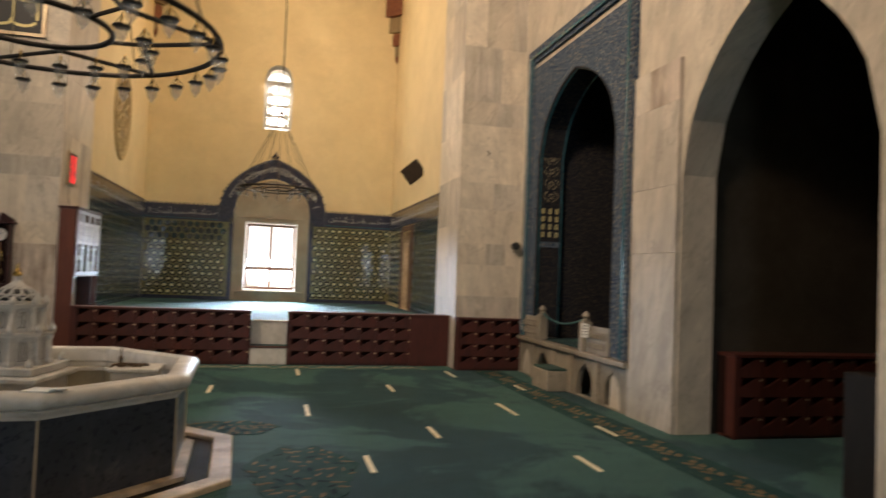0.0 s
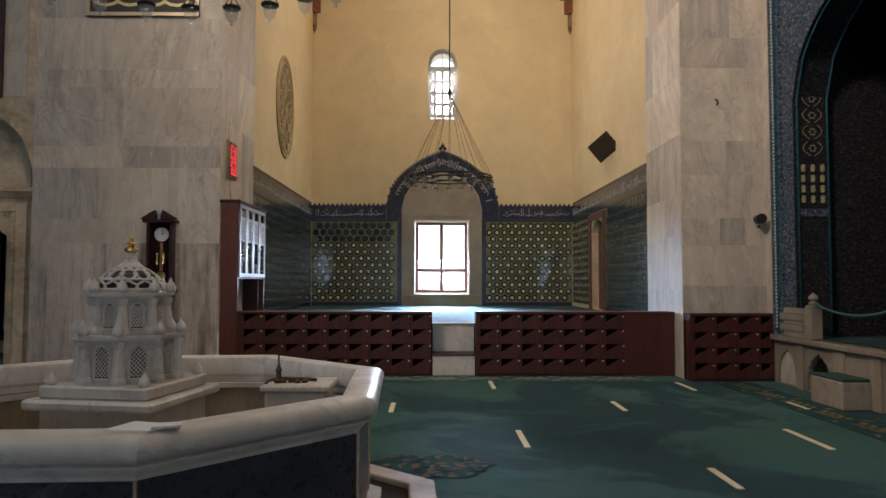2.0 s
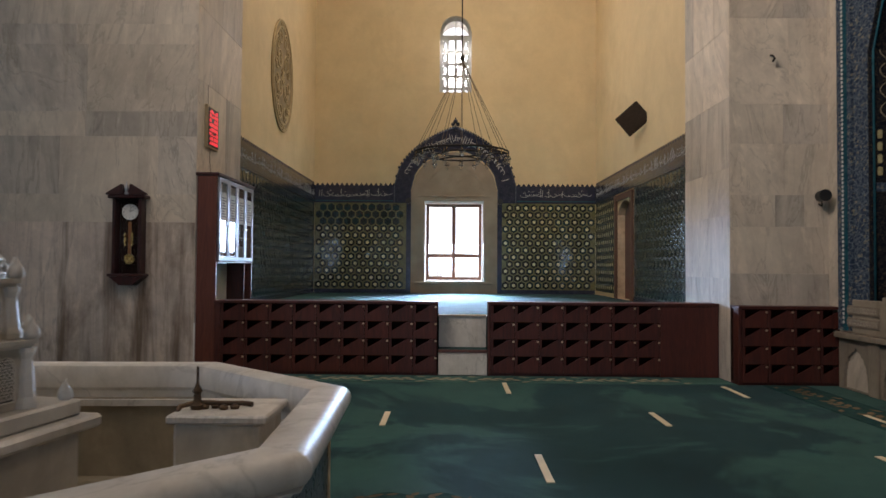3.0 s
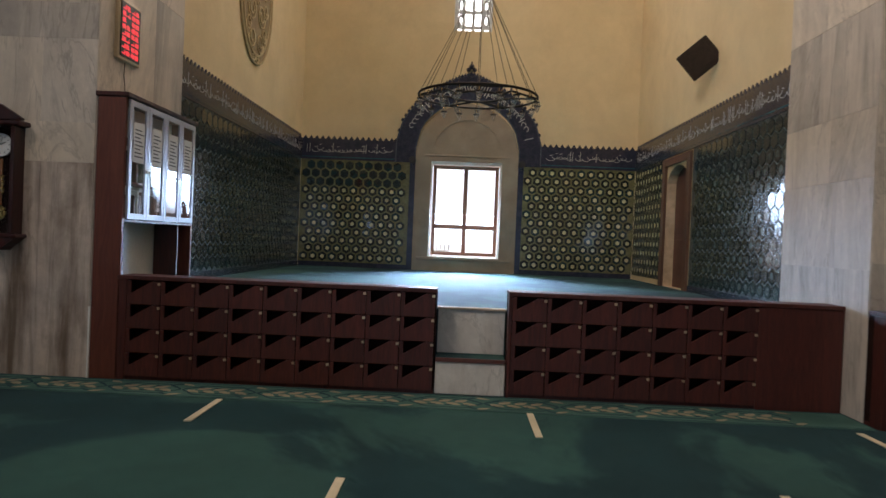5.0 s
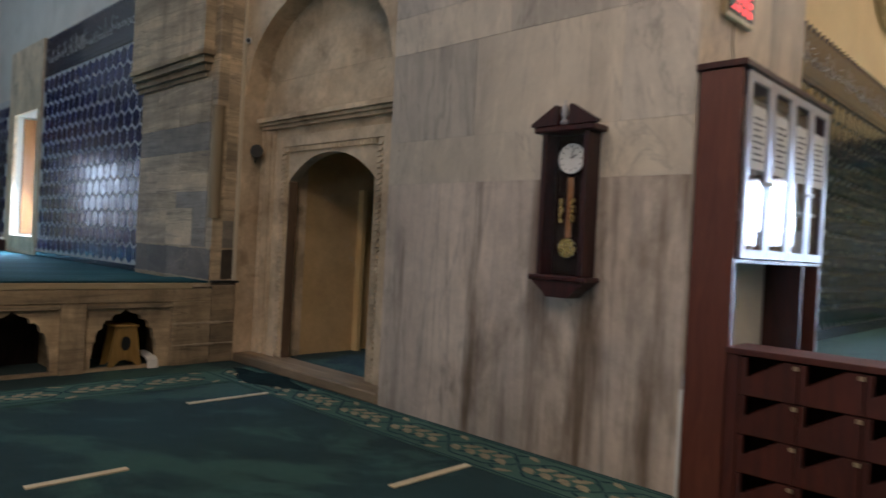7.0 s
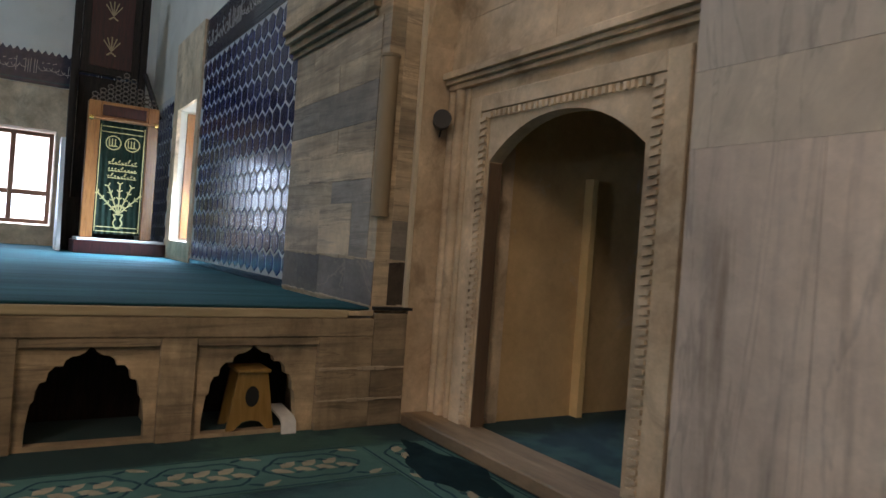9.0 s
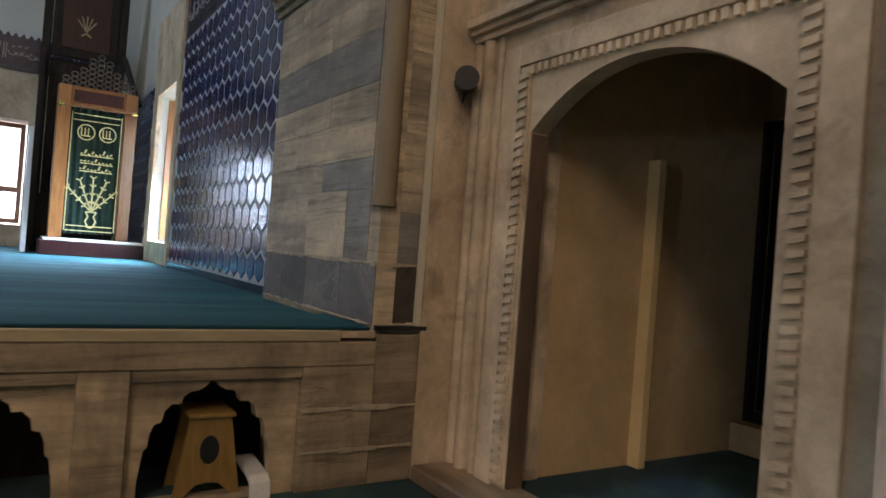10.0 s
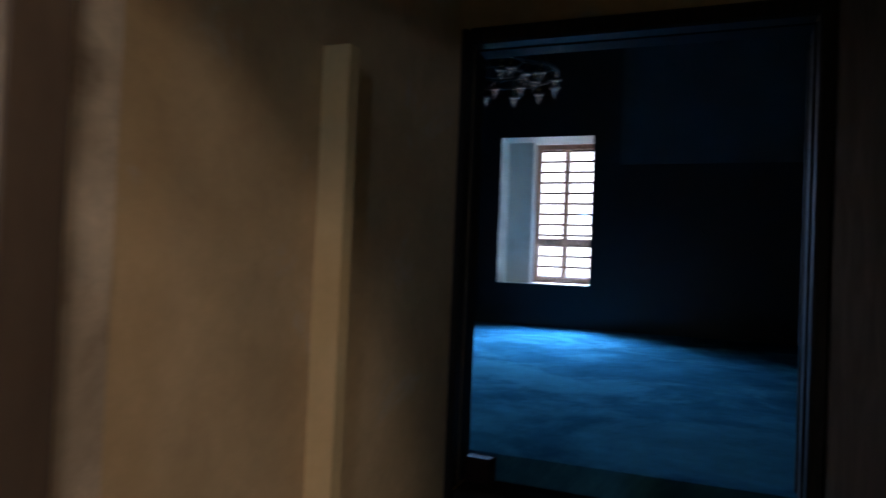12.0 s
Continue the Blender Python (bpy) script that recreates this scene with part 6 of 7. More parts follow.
LAMPS = {1.0: lamp_mesh(1.0), 0.8: lamp_mesh(0.85)}
ring_lamp("large black iron ring chandelier with small glass lamps above the fountain", -1.70, 5.80, 3.58, 1.46, 30, 18, 8.5, 14.4, 1.0, 0.024)
ring_lamp("black iron ring chandelier with glass lamps hanging in the iwan", 0.31, 17.2, 3.68, 0.93, 20, 10, 5.55, 14.4, 0.8, 0.02, 14)
ring_lamp("small ring chandelier with glass lamps in the dark side room", -9.3, 19.0, 3.44, 0.62, 12, 8, 4.6, 6.0, 0.8, 0.014, 6)

# ---- spot lamps and cameras on the walls ----


def spot(at, way, label="round black spotlight on a short wall bracket", big=0.07):
    at, way = Vector(at), Vector(way).normalized()
    t = thing("spotlight", at, label, "spotlight", "black wall spotlights")
    part("housing", rod(bmesh.new(), at + way * 0.07, at + way * 0.20, big, 16), M_BLACK, t)
    part("front_ring", rod(bmesh.new(), at + way * 0.201, at + way * 0.215, big * 1.06, 16), M_BLACK, t)
    part("bracket", rod(bmesh.new(), at, at + way * 0.07, 0.018, 8), M_IRON, t)
    part("wire", pipe(bmesh.new(), [at + Vector((0, 0, -big)) + way * 0.1, at + Vector((0.02, -0.02, -big - 0.05)) + way * 0.05, at + Vector((0, 0, -big - 0.02))], 0.008, 5), M_IRON, t)


spot((-8.70, 12.80, 2.44), (1, -0.55, 0))
spot((4.72, 12.26, 2.33), (-0.1, -1, 0))
spot((-0.97, IB - 0.03, 3.10), (0, -1, 0))
spot((1.36, IB - 0.03, 3.08), (0, -1, 0))
t = thing("security_camera", (-8.72, 12.66, 3.7), "small white security camera on a cable duct", "camera")
part("camera_body", rod(bmesh.new(), (-8.72, 12.66, 3.72), (-8.62, 12.58, 3.70), 0.035, 10), M_WHITE, t)
part("lens_cap", rod(bmesh.new(), (-8.62, 12.58, 3.70), (-8.612, 12.574, 3.698), 0.025, 10), M_BLACK, t)
part("mount", rod(bmesh.new(), (-8.74, 12.66, 3.60), (-8.72, 12.66, 3.70), 0.014, 8), M_WHITE, t)
tagged(part("iron_hook", pipe(bmesh.new(), [(4.13, 12.25, 4.12), (4.13, 12.19, 4.10), (4.15, 12.18, 4.06), (4.13, 12.20, 4.02)], 0.012, 6), M_IRON), "small black iron hook in the marble", "hook")

# framed calligraphy on the marble
for x0, x1, z0, z1 in ((-5.33, -3.62, 5.44, 6.9), (-8.5, -6.56, 4.18, 6.6)):
    t = thing("framed_calligraphy", ((x0 + x1) / 2, WALL - 0.03, z0), "black and gold calligraphy panel in a gilt-edged frame", "picture")
    part("panel", boxed(x0, WALL - 0.04, z0, x1, WALL - 0.012, z1), M_BLACK, t)
    bm = bmesh.new()
    for a in ((x0, z0, x1, z0 + 0.06), (x0, z1 - 0.06, x1, z1), (x0, z0 + 0.061, x0 + 0.06, z1 - 0.061), (x1 - 0.06, z0 + 0.061, x1, z1 - 0.061)):
        box(bm, a[0], WALL - 0.055, a[1], a[2], WALL - 0.041, a[3], 0.004)
    part("frame", bm, M_BRASS_TAG if x0 > -6 else M_DARKWOOD, t)
    bm = bmesh.new()
    fl = lambda q, r: (q, WALL - 0.041, r)
    for i in range(4):
        c = x0 + 0.3 + i * (x1 - x0 - 0.5) / 3.4
        for j in range(2):
            zc = z0 + 0.28 + j * 0.42
            ribbon(bm, [(c + 0.2 * math.cos(a) + 0.05 * j, zc + 0.11 * math.sin(a)) for a in [math.pi + k * 0.55 for k in range(6)]], 0.045, (0, -0.003, 0), fl)
            ribbon(bm, [(c + 0.2, zc), (c + 0.2, zc + 0.3)], 0.04, (0, -0.003, 0), fl)
    part("gold_lettering", bm, M_GOLDTHREAD, t, "gold painted strokes")

# ---- tiled niche with its marble balustrade ----
t = thing("tile_frame", (RX, 9.95, 0.0), "carved blue and turquoise tile frame round the niche", "tile frame", "", "structure")
bm = bmesh.new()
wall_holes(bm, "x", RX - 0.03, RX - 0.001, 8.22, 11.66, 0.70, 5.60, [[(u, 0.70, z) for u, z in arch_line(8.50, 11.38, 3.9, 1.25, 16, 0.6)]])
part("spandrel", bm, M_FAIENCE, t, "dark blue floral faience")
for a, b, x, m, nm in ((7.97, 8.09, 0.075, M_FAIENCE, "outer_border"), (8.092, 8.14, 0.09, M_TURQ, "turquoise_bead"), (8.142, 8.218, 0.05, M_FAIENCE, "inner_border")):
    part(nm, boxed(RX - x, a, 0.70, RX - 0.002, b, 5.95 - (a - 7.97)), m, t)
    e0, e1 = 19.90 - b, 19.90 - a
    part(nm, boxed(RX - x, e0, 0.70, RX - 0.002, e1, 5.95 - (a - 7.97)), m, t)
    part(nm, boxed(RX - x, b + 0.001, 5.95 - (b - 7.97), RX - 0.002, e0 - 0.001, 5.95 - (a - 7.97)), m, t)
bm, rng = bmesh.new(), random.Random(3)
z = 0.75
while z < 5.9:
    box(bm, RX - 0.092, 7.985, z, RX - 0.0755, 8.07, z + 0.03, 0.004)
    z += 0.07
part("toothed_relief", bm, M_TURQ_DULL, t, "dull blue carved relief teeth")
bm = bmesh.new()
z = 0.8
while z < 5.8:
    rod(bm, (RX - 0.09, 11.785, z), (RX - 0.097, 11.785, z), 0.018, 6)
    z += 0.05
part("bead_row", bm, M_JOINT, t)
bm = bmesh.new()
outer = [(8.501, 0.70)] + arch_line(8.501, 11.379, 3.9, 1.249, 16, 0.6) + [(11.379, 0.70)]
inner = [(8.520, 0.70)] + arch_line(8.520, 11.360, 3.9, 1.230, 16, 0.6) + [(11.360, 0.70)]
for k in range(len(outer) - 1):
    ring = [outer[k], outer[k + 1], inner[k + 1], inner[k]]
    if (Vector(outer[k]) - Vector(outer[k + 1])).length > 1e-4:
        prism(bm, [(RX - 0.031, u, z) for u, z in ring], (0.48, 0, 0))
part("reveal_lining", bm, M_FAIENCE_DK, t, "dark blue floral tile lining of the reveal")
bm = bmesh.new()
for x in (RX + 0.02, RX + 0.43):
    pipe(bm, [(x, u + (0.006 if u < 9.9 else -0.006), z - 0.004) for u, z in inner], 0.016, 6)
part("reveal_bead", bm, M_TURQ, t, "turquoise glazed bead")
# floral reveal panel on the far jamb: blossoms and stems
bm = bmesh.new()
for k in range(8):
    zc = 3.22 + k * 0.225
    for s in (-1, 1):
        ribbon(bm, [(RX + 0.225 + s * (0.03 + 0.10 * math.sin(j * 0.55)), zc - 0.10 + j * 0.038) for j in range(6)], 0.009, (0, -0.004, 0), lambda q, r: (q, 11.3585, r))
    for j in range(6):
        a = j * math.pi / 3
        rod(bm, (RX + 0.225 + 0.04 * math.cos(a), 11.3585, zc + 0.04 * math.sin(a)), (RX + 0.225 + 0.04 * math.cos(a), 11.350, zc + 0.04 * math.sin(a)), 0.014, 6)
part("blossoms", bm, M_TILE_GOLD_DULL, t, "pale glazed blossoms")
bm = bmesh.new()
for k in range(3):
    for j in range(4):
        box(bm, RX + 0.06 + k * 0.13, 11.346, 2.90 - j * 0.14, RX + 0.11 + k * 0.13, 11.3585, 3.0 - j * 0.14, 0.012)
part("gilded_plaques", bm, M_TILE_GOLD, t, "gilded relief plaques")
part("door_void_frame", boxed(RX + 0.03, 11.350, 2.30, RX + 0.44, 11.3585, 2.40, 0.003), M_FAIENCE, t)

# marble dais with arched shoe niches
FOIL = [(0, 0.64), (0.03, 0.60), (0.07, 0.575), (0.11, 0.57), (0.145, 0.545), (0.155, 0.51), (0.20, 0.51), (0.235, 0.475), (0.245, 0.42), (0.28, 0.41), (0.30, 0.36), (0.305, 0.30), (0.325, 0.28), (0.335, 0.20), (0.345, 0.12)]


def foil_hole(c, k, base, zk=1.0):
    right = [(c + u * k, base, base + (z - 0.02) * zk) for u, z in FOIL]
    left = [(2 * c - u, lo, hi) for u, lo, hi in right[:0:-1]]
    return left + right


DX = 4.84
t = thing("marble_dais", (DX + 1.2, 10.0, 0.0), "raised marble dais with scalloped shoe niches below the tiled recess", "dais")
bm = wall_holes(bmesh.new(), "x", DX - 0.02, DX + 0.06, 7.98, 12.0, 0.0, 0.60, [foil_hole(8.40, 0.68, 0.02, 0.78), foil_hole(9.25, 0.80, 0.02, 0.80), foil_hole(10.88, 0.80, 0.02, 0.80), foil_hole(11.66, 0.68, 0.02, 0.78)])
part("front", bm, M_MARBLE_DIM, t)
# Black sheet behind the arches, put in for the shade of the niches.
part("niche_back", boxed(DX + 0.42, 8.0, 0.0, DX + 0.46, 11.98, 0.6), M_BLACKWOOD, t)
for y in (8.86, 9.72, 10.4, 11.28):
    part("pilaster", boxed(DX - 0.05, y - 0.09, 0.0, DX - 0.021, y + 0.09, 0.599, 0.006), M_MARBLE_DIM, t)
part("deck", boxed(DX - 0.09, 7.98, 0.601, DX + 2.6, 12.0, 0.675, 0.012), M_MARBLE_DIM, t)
part("deck_carpet", boxed(DX + 0.1, 8.5, 0.676, DX + 2.55, 11.36, 0.69), M_CARPET, t)
t = thing("balustrade", (DX, 10.1, 0.676), "carved marble balustrade with ball-topped posts and a rope across its gap", "balustrade")
for y0, y1 in ((8.5, 9.22), (11.08, 11.9)):
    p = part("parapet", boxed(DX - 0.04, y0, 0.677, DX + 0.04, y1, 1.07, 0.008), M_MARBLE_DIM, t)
    for z0, z1 in ((0.75, 0.86), (0.89, 1.0)):
        part("carved_panel", boxed(DX - 0.052, y0 + 0.08, z0, DX - 0.041, y1 - 0.08, z1, 0.004), M_RELIEF_ST, p)
    bm, rng = bmesh.new(), random.Random(int(y0 * 10))
    for z0 in (0.805, 0.945):
        y = y0 + 0.12
        while y < y1 - 0.12:
            rod(bm, (DX - 0.056, y, z0 - 0.03), (DX - 0.056, y + 0.04, z0 + 0.03), 0.007, 4)
            rod(bm, (DX - 0.056, y + 0.04, z0 - 0.03), (DX - 0.056, y, z0 + 0.03), 0.007, 4)
            y += 0.055
    tagged(part("tracery", bm, M_MARBLE_DIM, p), kind="stuff")
for y in (9.30, 11.0):
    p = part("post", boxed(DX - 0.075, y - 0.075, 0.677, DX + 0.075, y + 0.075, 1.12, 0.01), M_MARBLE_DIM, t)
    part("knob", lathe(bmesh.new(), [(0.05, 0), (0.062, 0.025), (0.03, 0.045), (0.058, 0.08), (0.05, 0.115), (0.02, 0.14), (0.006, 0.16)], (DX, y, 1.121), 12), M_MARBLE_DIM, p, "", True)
bm = pipe(bmesh.new(), [(DX - 0.02, 9.38 + 1.54 * k / 10, 1.14 - 0.11 * (1 - (2 * k / 10 - 1) ** 2)) for k in range(11)], 0.016, 6)
part("rope", bm, M_TEAL_ROPE, t, "sagging teal rope")
t = thing("paper_sign", (DX - 0.09, 9.22, 0.95), "white printed paper sign fixed to the balustrade post", "sign")
part("sheet", boxed(DX - 0.084, 9.03, 0.90, DX - 0.081, 9.26, 1.10), M_PAPER, t)
bm = bmesh.new()
for k in range(4):
    box(bm, DX - 0.0855, 9.06, 0.935 + k * 0.042, DX - 0.0845, 9.23 - 0.02 * (k % 2), 0.95 + k * 0.042)
part("printed_text", bm, M_INK, t)
t = thing("step_block", (4.6, 10.1, 0), "small marble step block with a carpet pad before the dais", "step")
part("block", boxed(4.46, 9.78, 0.0, DX - 0.052, 10.42, 0.31, 0.012), M_MARBLE_DIM, t)
part("pad", boxed(4.47, 9.79, 0.311, DX - 0.055, 10.41, 0.345, 0.008), M_PAD, t, "dark green carpet pad")
structure("dark_stand", boxed(4.98, 4.22, 0.0, 5.25, 4.66, 1.05, 0.01), M_GLOSSWOOD, "dark wooden panel inside the corridor arch", "panel")

# ---- prayer hall edge ----
t = thing("platform_front", (PX, 10.5, 0.0), "worn stone platform front with scalloped shoe niches", "platform")
HOLES = [foil_hole(c, 0.98, 0.03) for c in (9.33, 10.37, 11.41)]
bm = wall_holes(bmesh.new(), "x", PX - 0.08, PX, 8.85, 11.88, 0.0, 0.70, HOLES)
part("niche_front", bm, M_STONE_BAND, t)
for y0, y1 in ((8.966, 9.734), (9.966, 10.774), (11.006, 11.88)):
    part("panel_head", boxed(PX + 0.001, y0, 0.64, PX + 0.04, y1, 0.699, 0.006), M_STONE_BAND, t)
for y in (8.85, 9.85, 10.89):
    part("pilaster", boxed(PX + 0.001, y - 0.115, 0.0, PX + 0.045, y + 0.115, 0.699, 0.006), M_STONE_BAND, t)
# Back sheet coloured black to give the cavity its shade.
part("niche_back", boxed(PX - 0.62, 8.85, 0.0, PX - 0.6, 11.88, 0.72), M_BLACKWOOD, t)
part("niche_floor", boxed(PX - 0.6, 8.86, 0.001, PX - 0.081, 11.87, 0.03), M_CARPET, t)
for y in (9.85, 10.89):
    part("niche_cheek", boxed(PX - 0.59, y - 0.12, 0.031, PX - 0.081, y + 0.12, 0.7), M_STONE_BAND, t)
part("end_block", boxed(PX - 0.6, 11.881, 0.0, PX + 0.045, 12.32, 0.70, 0.006), M_STONE_BAND, t)
part("end_block", boxed(PX - 0.025, 12.321, 0.0, PX + 0.04, 12.617, 0.88, 0.006), M_STONE_BAND, t)
part("ledge", boxed(PX - 0.6, 8.85, 0.701, PX + 0.05, 12.32, 0.84, 0.008), M_STONE_BAND, t)
part("wooden_edge", boxed(PX - 0.04, 4.0, 0.842, PX + 0.055, 12.09, 0.905, 0.006), M_EDGE, t, "pale wooden edge board")
part("carpet_lip", boxed(PX - 0.66, -0.3, 0.9055, PX + 0.03, 12.28, 0.925, 0.006), M_CARPET_PRAYER, t)
part("rear_front", boxed(PX - 0.62, -0.3, 0.0, PX + 0.001, 8.849, 0.84), M_STONE_BAND, t)
# Black strip placed where there is only a shaded gap.
part("black_gap", boxed(PX - 0.02, 12.325, 0.905, PX + 0.035, 12.66, 0.93), M_BLACK, t)
part("folded_edge", boxed(PX - 0.04, 12.095, 0.86, PX + 0.04, 12.31, 0.9, 0.004), M_STONE, t)

# wooden step stool in the niche, and a white offcut beside it
SX = PX + 0.02
t = thing("step_stool", (SX - 0.14, 11.42, 0.031), "ochre wooden step stool with an oval hand hole in the niche", "stool")
for x in (SX - 0.05, SX - 0.26):
    side = [(11.25, 0.031), (11.30, 0.031), (11.36, 0.09), (11.42, 0.10), (11.48, 0.09), (11.54, 0.031), (11.59, 0.031), (11.525, 0.44), (11.315, 0.44)]
    hole = [(11.42 + 0.05 * math.cos(a), 0.27 + 0.075 * math.sin(a)) for a in [i * math.pi / 8 for i in range(16)]]
    bm = prism(bmesh.new(), [(x, y, z) for y, z in side], (0.022, 0, 0))
    p = part("side_board", bm, M_STOOL, t)
    # The board is uncut; a black disc shows the hole's shade.
    part("hand_hole", prism(bmesh.new(), [(x + 0.0225, y, z) for y, z in hole], (0.001, 0, 0)), M_BLACK, p)
part("seat_board", boxed(SX - 0.28, 11.30, 0.441, SX + 0.0, 11.54, 0.465, 0.005), M_STOOL, t)
bm = bmesh.new()
prof = [(SX - 0.30, 0.145), (SX - 0.02, 0.115), (SX + 0.03, 0.09), (SX + 0.045, 0.002), (SX + 0.028, 0.002), (SX + 0.015, 0.075), (SX - 0.03, 0.098), (SX - 0.30, 0.128)]
prism(bm, [(x, 11.63, z) for x, z in prof], (0, 0.11, 0))
tagged(part("white_bracket", bm, M_WHITE), "bent white plastic strip lying in the niche", "bracket")

# cable duct, colonnette, cornice
tagged(part("cable_duct", boxed(-8.742, 12.583, 0.93, -8.702, 12.6195, TOP - 0.2, 0.004), M_WHITE_WARM), "white plastic cable duct up the stone corner", "cable duct", "", "structure")
t = thing("corner_colonnette", (-8.80, 12.36, 1.62), "plain round colonnette set into the pier's corner", "column")
part("shaft", rod(bmesh.new(), (-8.79, 12.35, 1.67), (-8.79, 12.35, 2.90), 0.07, 16), M_COLONNETTE, t, "", True)
part("foot", rod(bmesh.new(), (-8.79, 12.35, 1.64), (-8.79, 12.35, 1.669), 0.078, 16), M_COLONNETTE, t)
part("cap", rod(bmesh.new(), (-8.79, 12.35, 2.901), (-8.79, 12.35, 2.925), 0.078, 16), M_COLONNETTE, t)
bm = bmesh.new()
for k, (o, z0, z1) in enumerate(((0.03, 3.28, 3.34), (0.07, 3.341, 3.42), (0.12, 3.421, 3.5), (0.155, 3.501, 3.56))):
    box(bm, -10.95, 12.319 - o, z0, -9.05 + o * 1.2, 12.318, z1, 0.006)
structure("pier_cornice", bm, M_STONE_BAND, "projecting stone cornice on the pier", "trim")
structure("pier_upper", boxed(-10.95, 12.19, 3.561, -8.9, 12.318, TOP, 0.0), M_MARBLE_WARM, "upper part of the striped stone pier", "wall")

# blue tiles, band and surround in the prayer hall
hex_field("blue_dado", "y", 12.432, -1, -15.62, -10.86, 0.97, 4.14, 0.276, 0.238, -1, "large dark cobalt hexagonal tiles with pale joints", M_JOINT, (M_TILE_BLUE,), 0, 300, -11.0)
band("prayer_band", "y", 12.45, -0.03, -15.62, -10.96, 4.16, 4.80, 11)
band("prayer_band_far", "x", -20.6, 0.03, 6.0, 12.2, 4.22, 4.86, 12)
structure("prayer_skirting", boxed(-15.62, 12.40, QF, -10.86, 12.449, 0.968), M_BAND, "dark glazed skirting tiles", "baseboard")
bm = wall_holes(bmesh.new(), "y", 12.39, 12.449, -17.75, -15.63, QF, 4.9, [rect_hole(-17.35, -15.85, 1.22, 3.62)])
structure("prayer_window_surround", bm, M_STONE, "grey stone window surround", "surround")
hex_field("blue_dado_far", "y", 12.432, -1, -20.5, -17.76, 0.97, 4.0, 0.276, 0.238, -1, "large dark cobalt hexagonal tiles with pale joints", M_JOINT, (M_TILE_BLUE,), 0, 300, -17.8)
bm = wall_holes(bmesh.new(), "x", -20.599, -20.54, 8.6, 11.15, QF, 4.2, [rect_hole(9.1, 10.62, 1.3, 3.3)])
structure("far_window_surround", bm, M_STONE, "grey stone window surround", "surround")
structure("far_dado", boxed(-20.599, 0.0, QF, -20.56, 8.6, 4.2), M_TILE_BLUE_FLAT, "dark blue glazed tiles beside the far window", "tile dado")

# embroidered curtain in its wooden case
KX = -18.0
t = thing("curtain_case", (KX, 11.6, QF), "orange wooden display case holding a gold-embroidered green curtain", "display case")
part("plinth", boxed(KX - 0.55, 10.85, QF + 0.003, KX + 0.45, 12.38, 1.12, 0.01), M_DARKWOOD, t)
part("step_slab", boxed(KX - 0.5, 10.9, 1.121, KX + 0.42, 12.36, 1.165, 0.008), M_WHITE, t)
for y0, y1 in ((10.97, 11.17), (11.97, 12.17)):
    part("post", boxed(KX - 0.12, y0, 1.166, KX + 0.12, y1, 3.66, 0.012), M_ORANGE, t)
part("lintel", boxed(KX - 0.11, 11.171, 3.36, KX + 0.11, 11.969, 3.66, 0.01), M_ORANGE, t)
part("carved_board", boxed(KX + 0.111, 11.2, 3.40, KX + 0.125, 11.94, 3.60, 0.006), M_DARKWOOD, t, "dark carved inscription board")
part("rail", rod(bmesh.new(), (KX + 0.15, 11.02, 3.335), (KX + 0.15, 12.12, 3.335), 0.028, 10), M_ORANGE, t)
for y in (11.02, 12.12):
    part("rail_end", rod(bmesh.new(), (KX + 0.15, y - 0.035, 3.335), (KX + 0.15, y + 0.035, 3.335), 0.045, 10), M_BRASS, t)
bm = bmesh.new()
n = 40
pts = [(KX + 0.05 + 0.018 * math.sin(i * 1.15), 11.175 + 0.79 * i / n) for i in range(n + 1)]
for (x0, y0), (x1, y1) in zip(pts, pts[1:]):
    prism(bm, [(x0, y0, 1.25), (x1, y1, 1.25), (x1, y1, 3.34), (x0, y0, 3.34)], (-0.008, 0, 0))
bmesh.ops.remove_doubles(bm, verts=bm.verts, dist=0.0005)
c = part("curtain", bm, M_VELVET, t, "dark green velvet curtain")
fl = lambda q, r: (KX + 0.073, q, r)
up = (0.003, 0, 0)
for yc in (11.42, 11.74):
    part("embroidered_ring", (lambda b: (ribbon(b, [(yc + 0.125 * math.cos(a), 2.93 + 0.125 * math.sin(a)) for a in [i * math.pi / 10 for i in range(21)]], 0.02, up, fl), b)[1])(bmesh.new()), M_GOLDTHREAD, c)
    bm = bmesh.new()
    for k in range(3):
        ribbon(bm, [(yc - 0.07 + k * 0.05, 2.88), (yc - 0.07 + k * 0.05, 3.0)], 0.018, up, fl)
    ribbon(bm, [(yc - 0.075, 2.87), (yc + 0.07, 2.87)], 0.02, up, fl)
    part("embroidered_strokes", bm, M_GOLDTHREAD, c)
bm, rng = bmesh.new(), random.Random(8)
for row, z in enumerate((2.58, 2.45, 2.32)):
    y = 11.36
    while y < 11.82:
        ribbon(bm, [(y, z), (y + 0.03, z + rng.uniform(-0.03, 0.07))], 0.024, up, fl)
        ribbon(bm, [(y, z - 0.03), (y + 0.05, z - 0.03)], 0.022, up, fl)
        y += 0.055
part("embroidered_lines", bm, M_GOLDTHREAD, c)
bm = bmesh.new()
for k in range(5):
    a = radians(90 + (k - 2) * 24)
    ribbon(bm, [(11.58 + j * 0.12 * math.cos(a), 1.62 + j * 0.14 * math.sin(a)) for j in range(5)], 0.024, up, fl)
    for j in range(1, 5):
        for s in (-1, 1):
            p = (11.58 + j * 0.12 * math.cos(a), 1.62 + j * 0.14 * math.sin(a))
            ribbon(bm, [p, (p[0] + 0.06 * math.cos(a + s * 0.9), p[1] + 0.06 * math.sin(a + s * 0.9))], 0.02, up, fl)
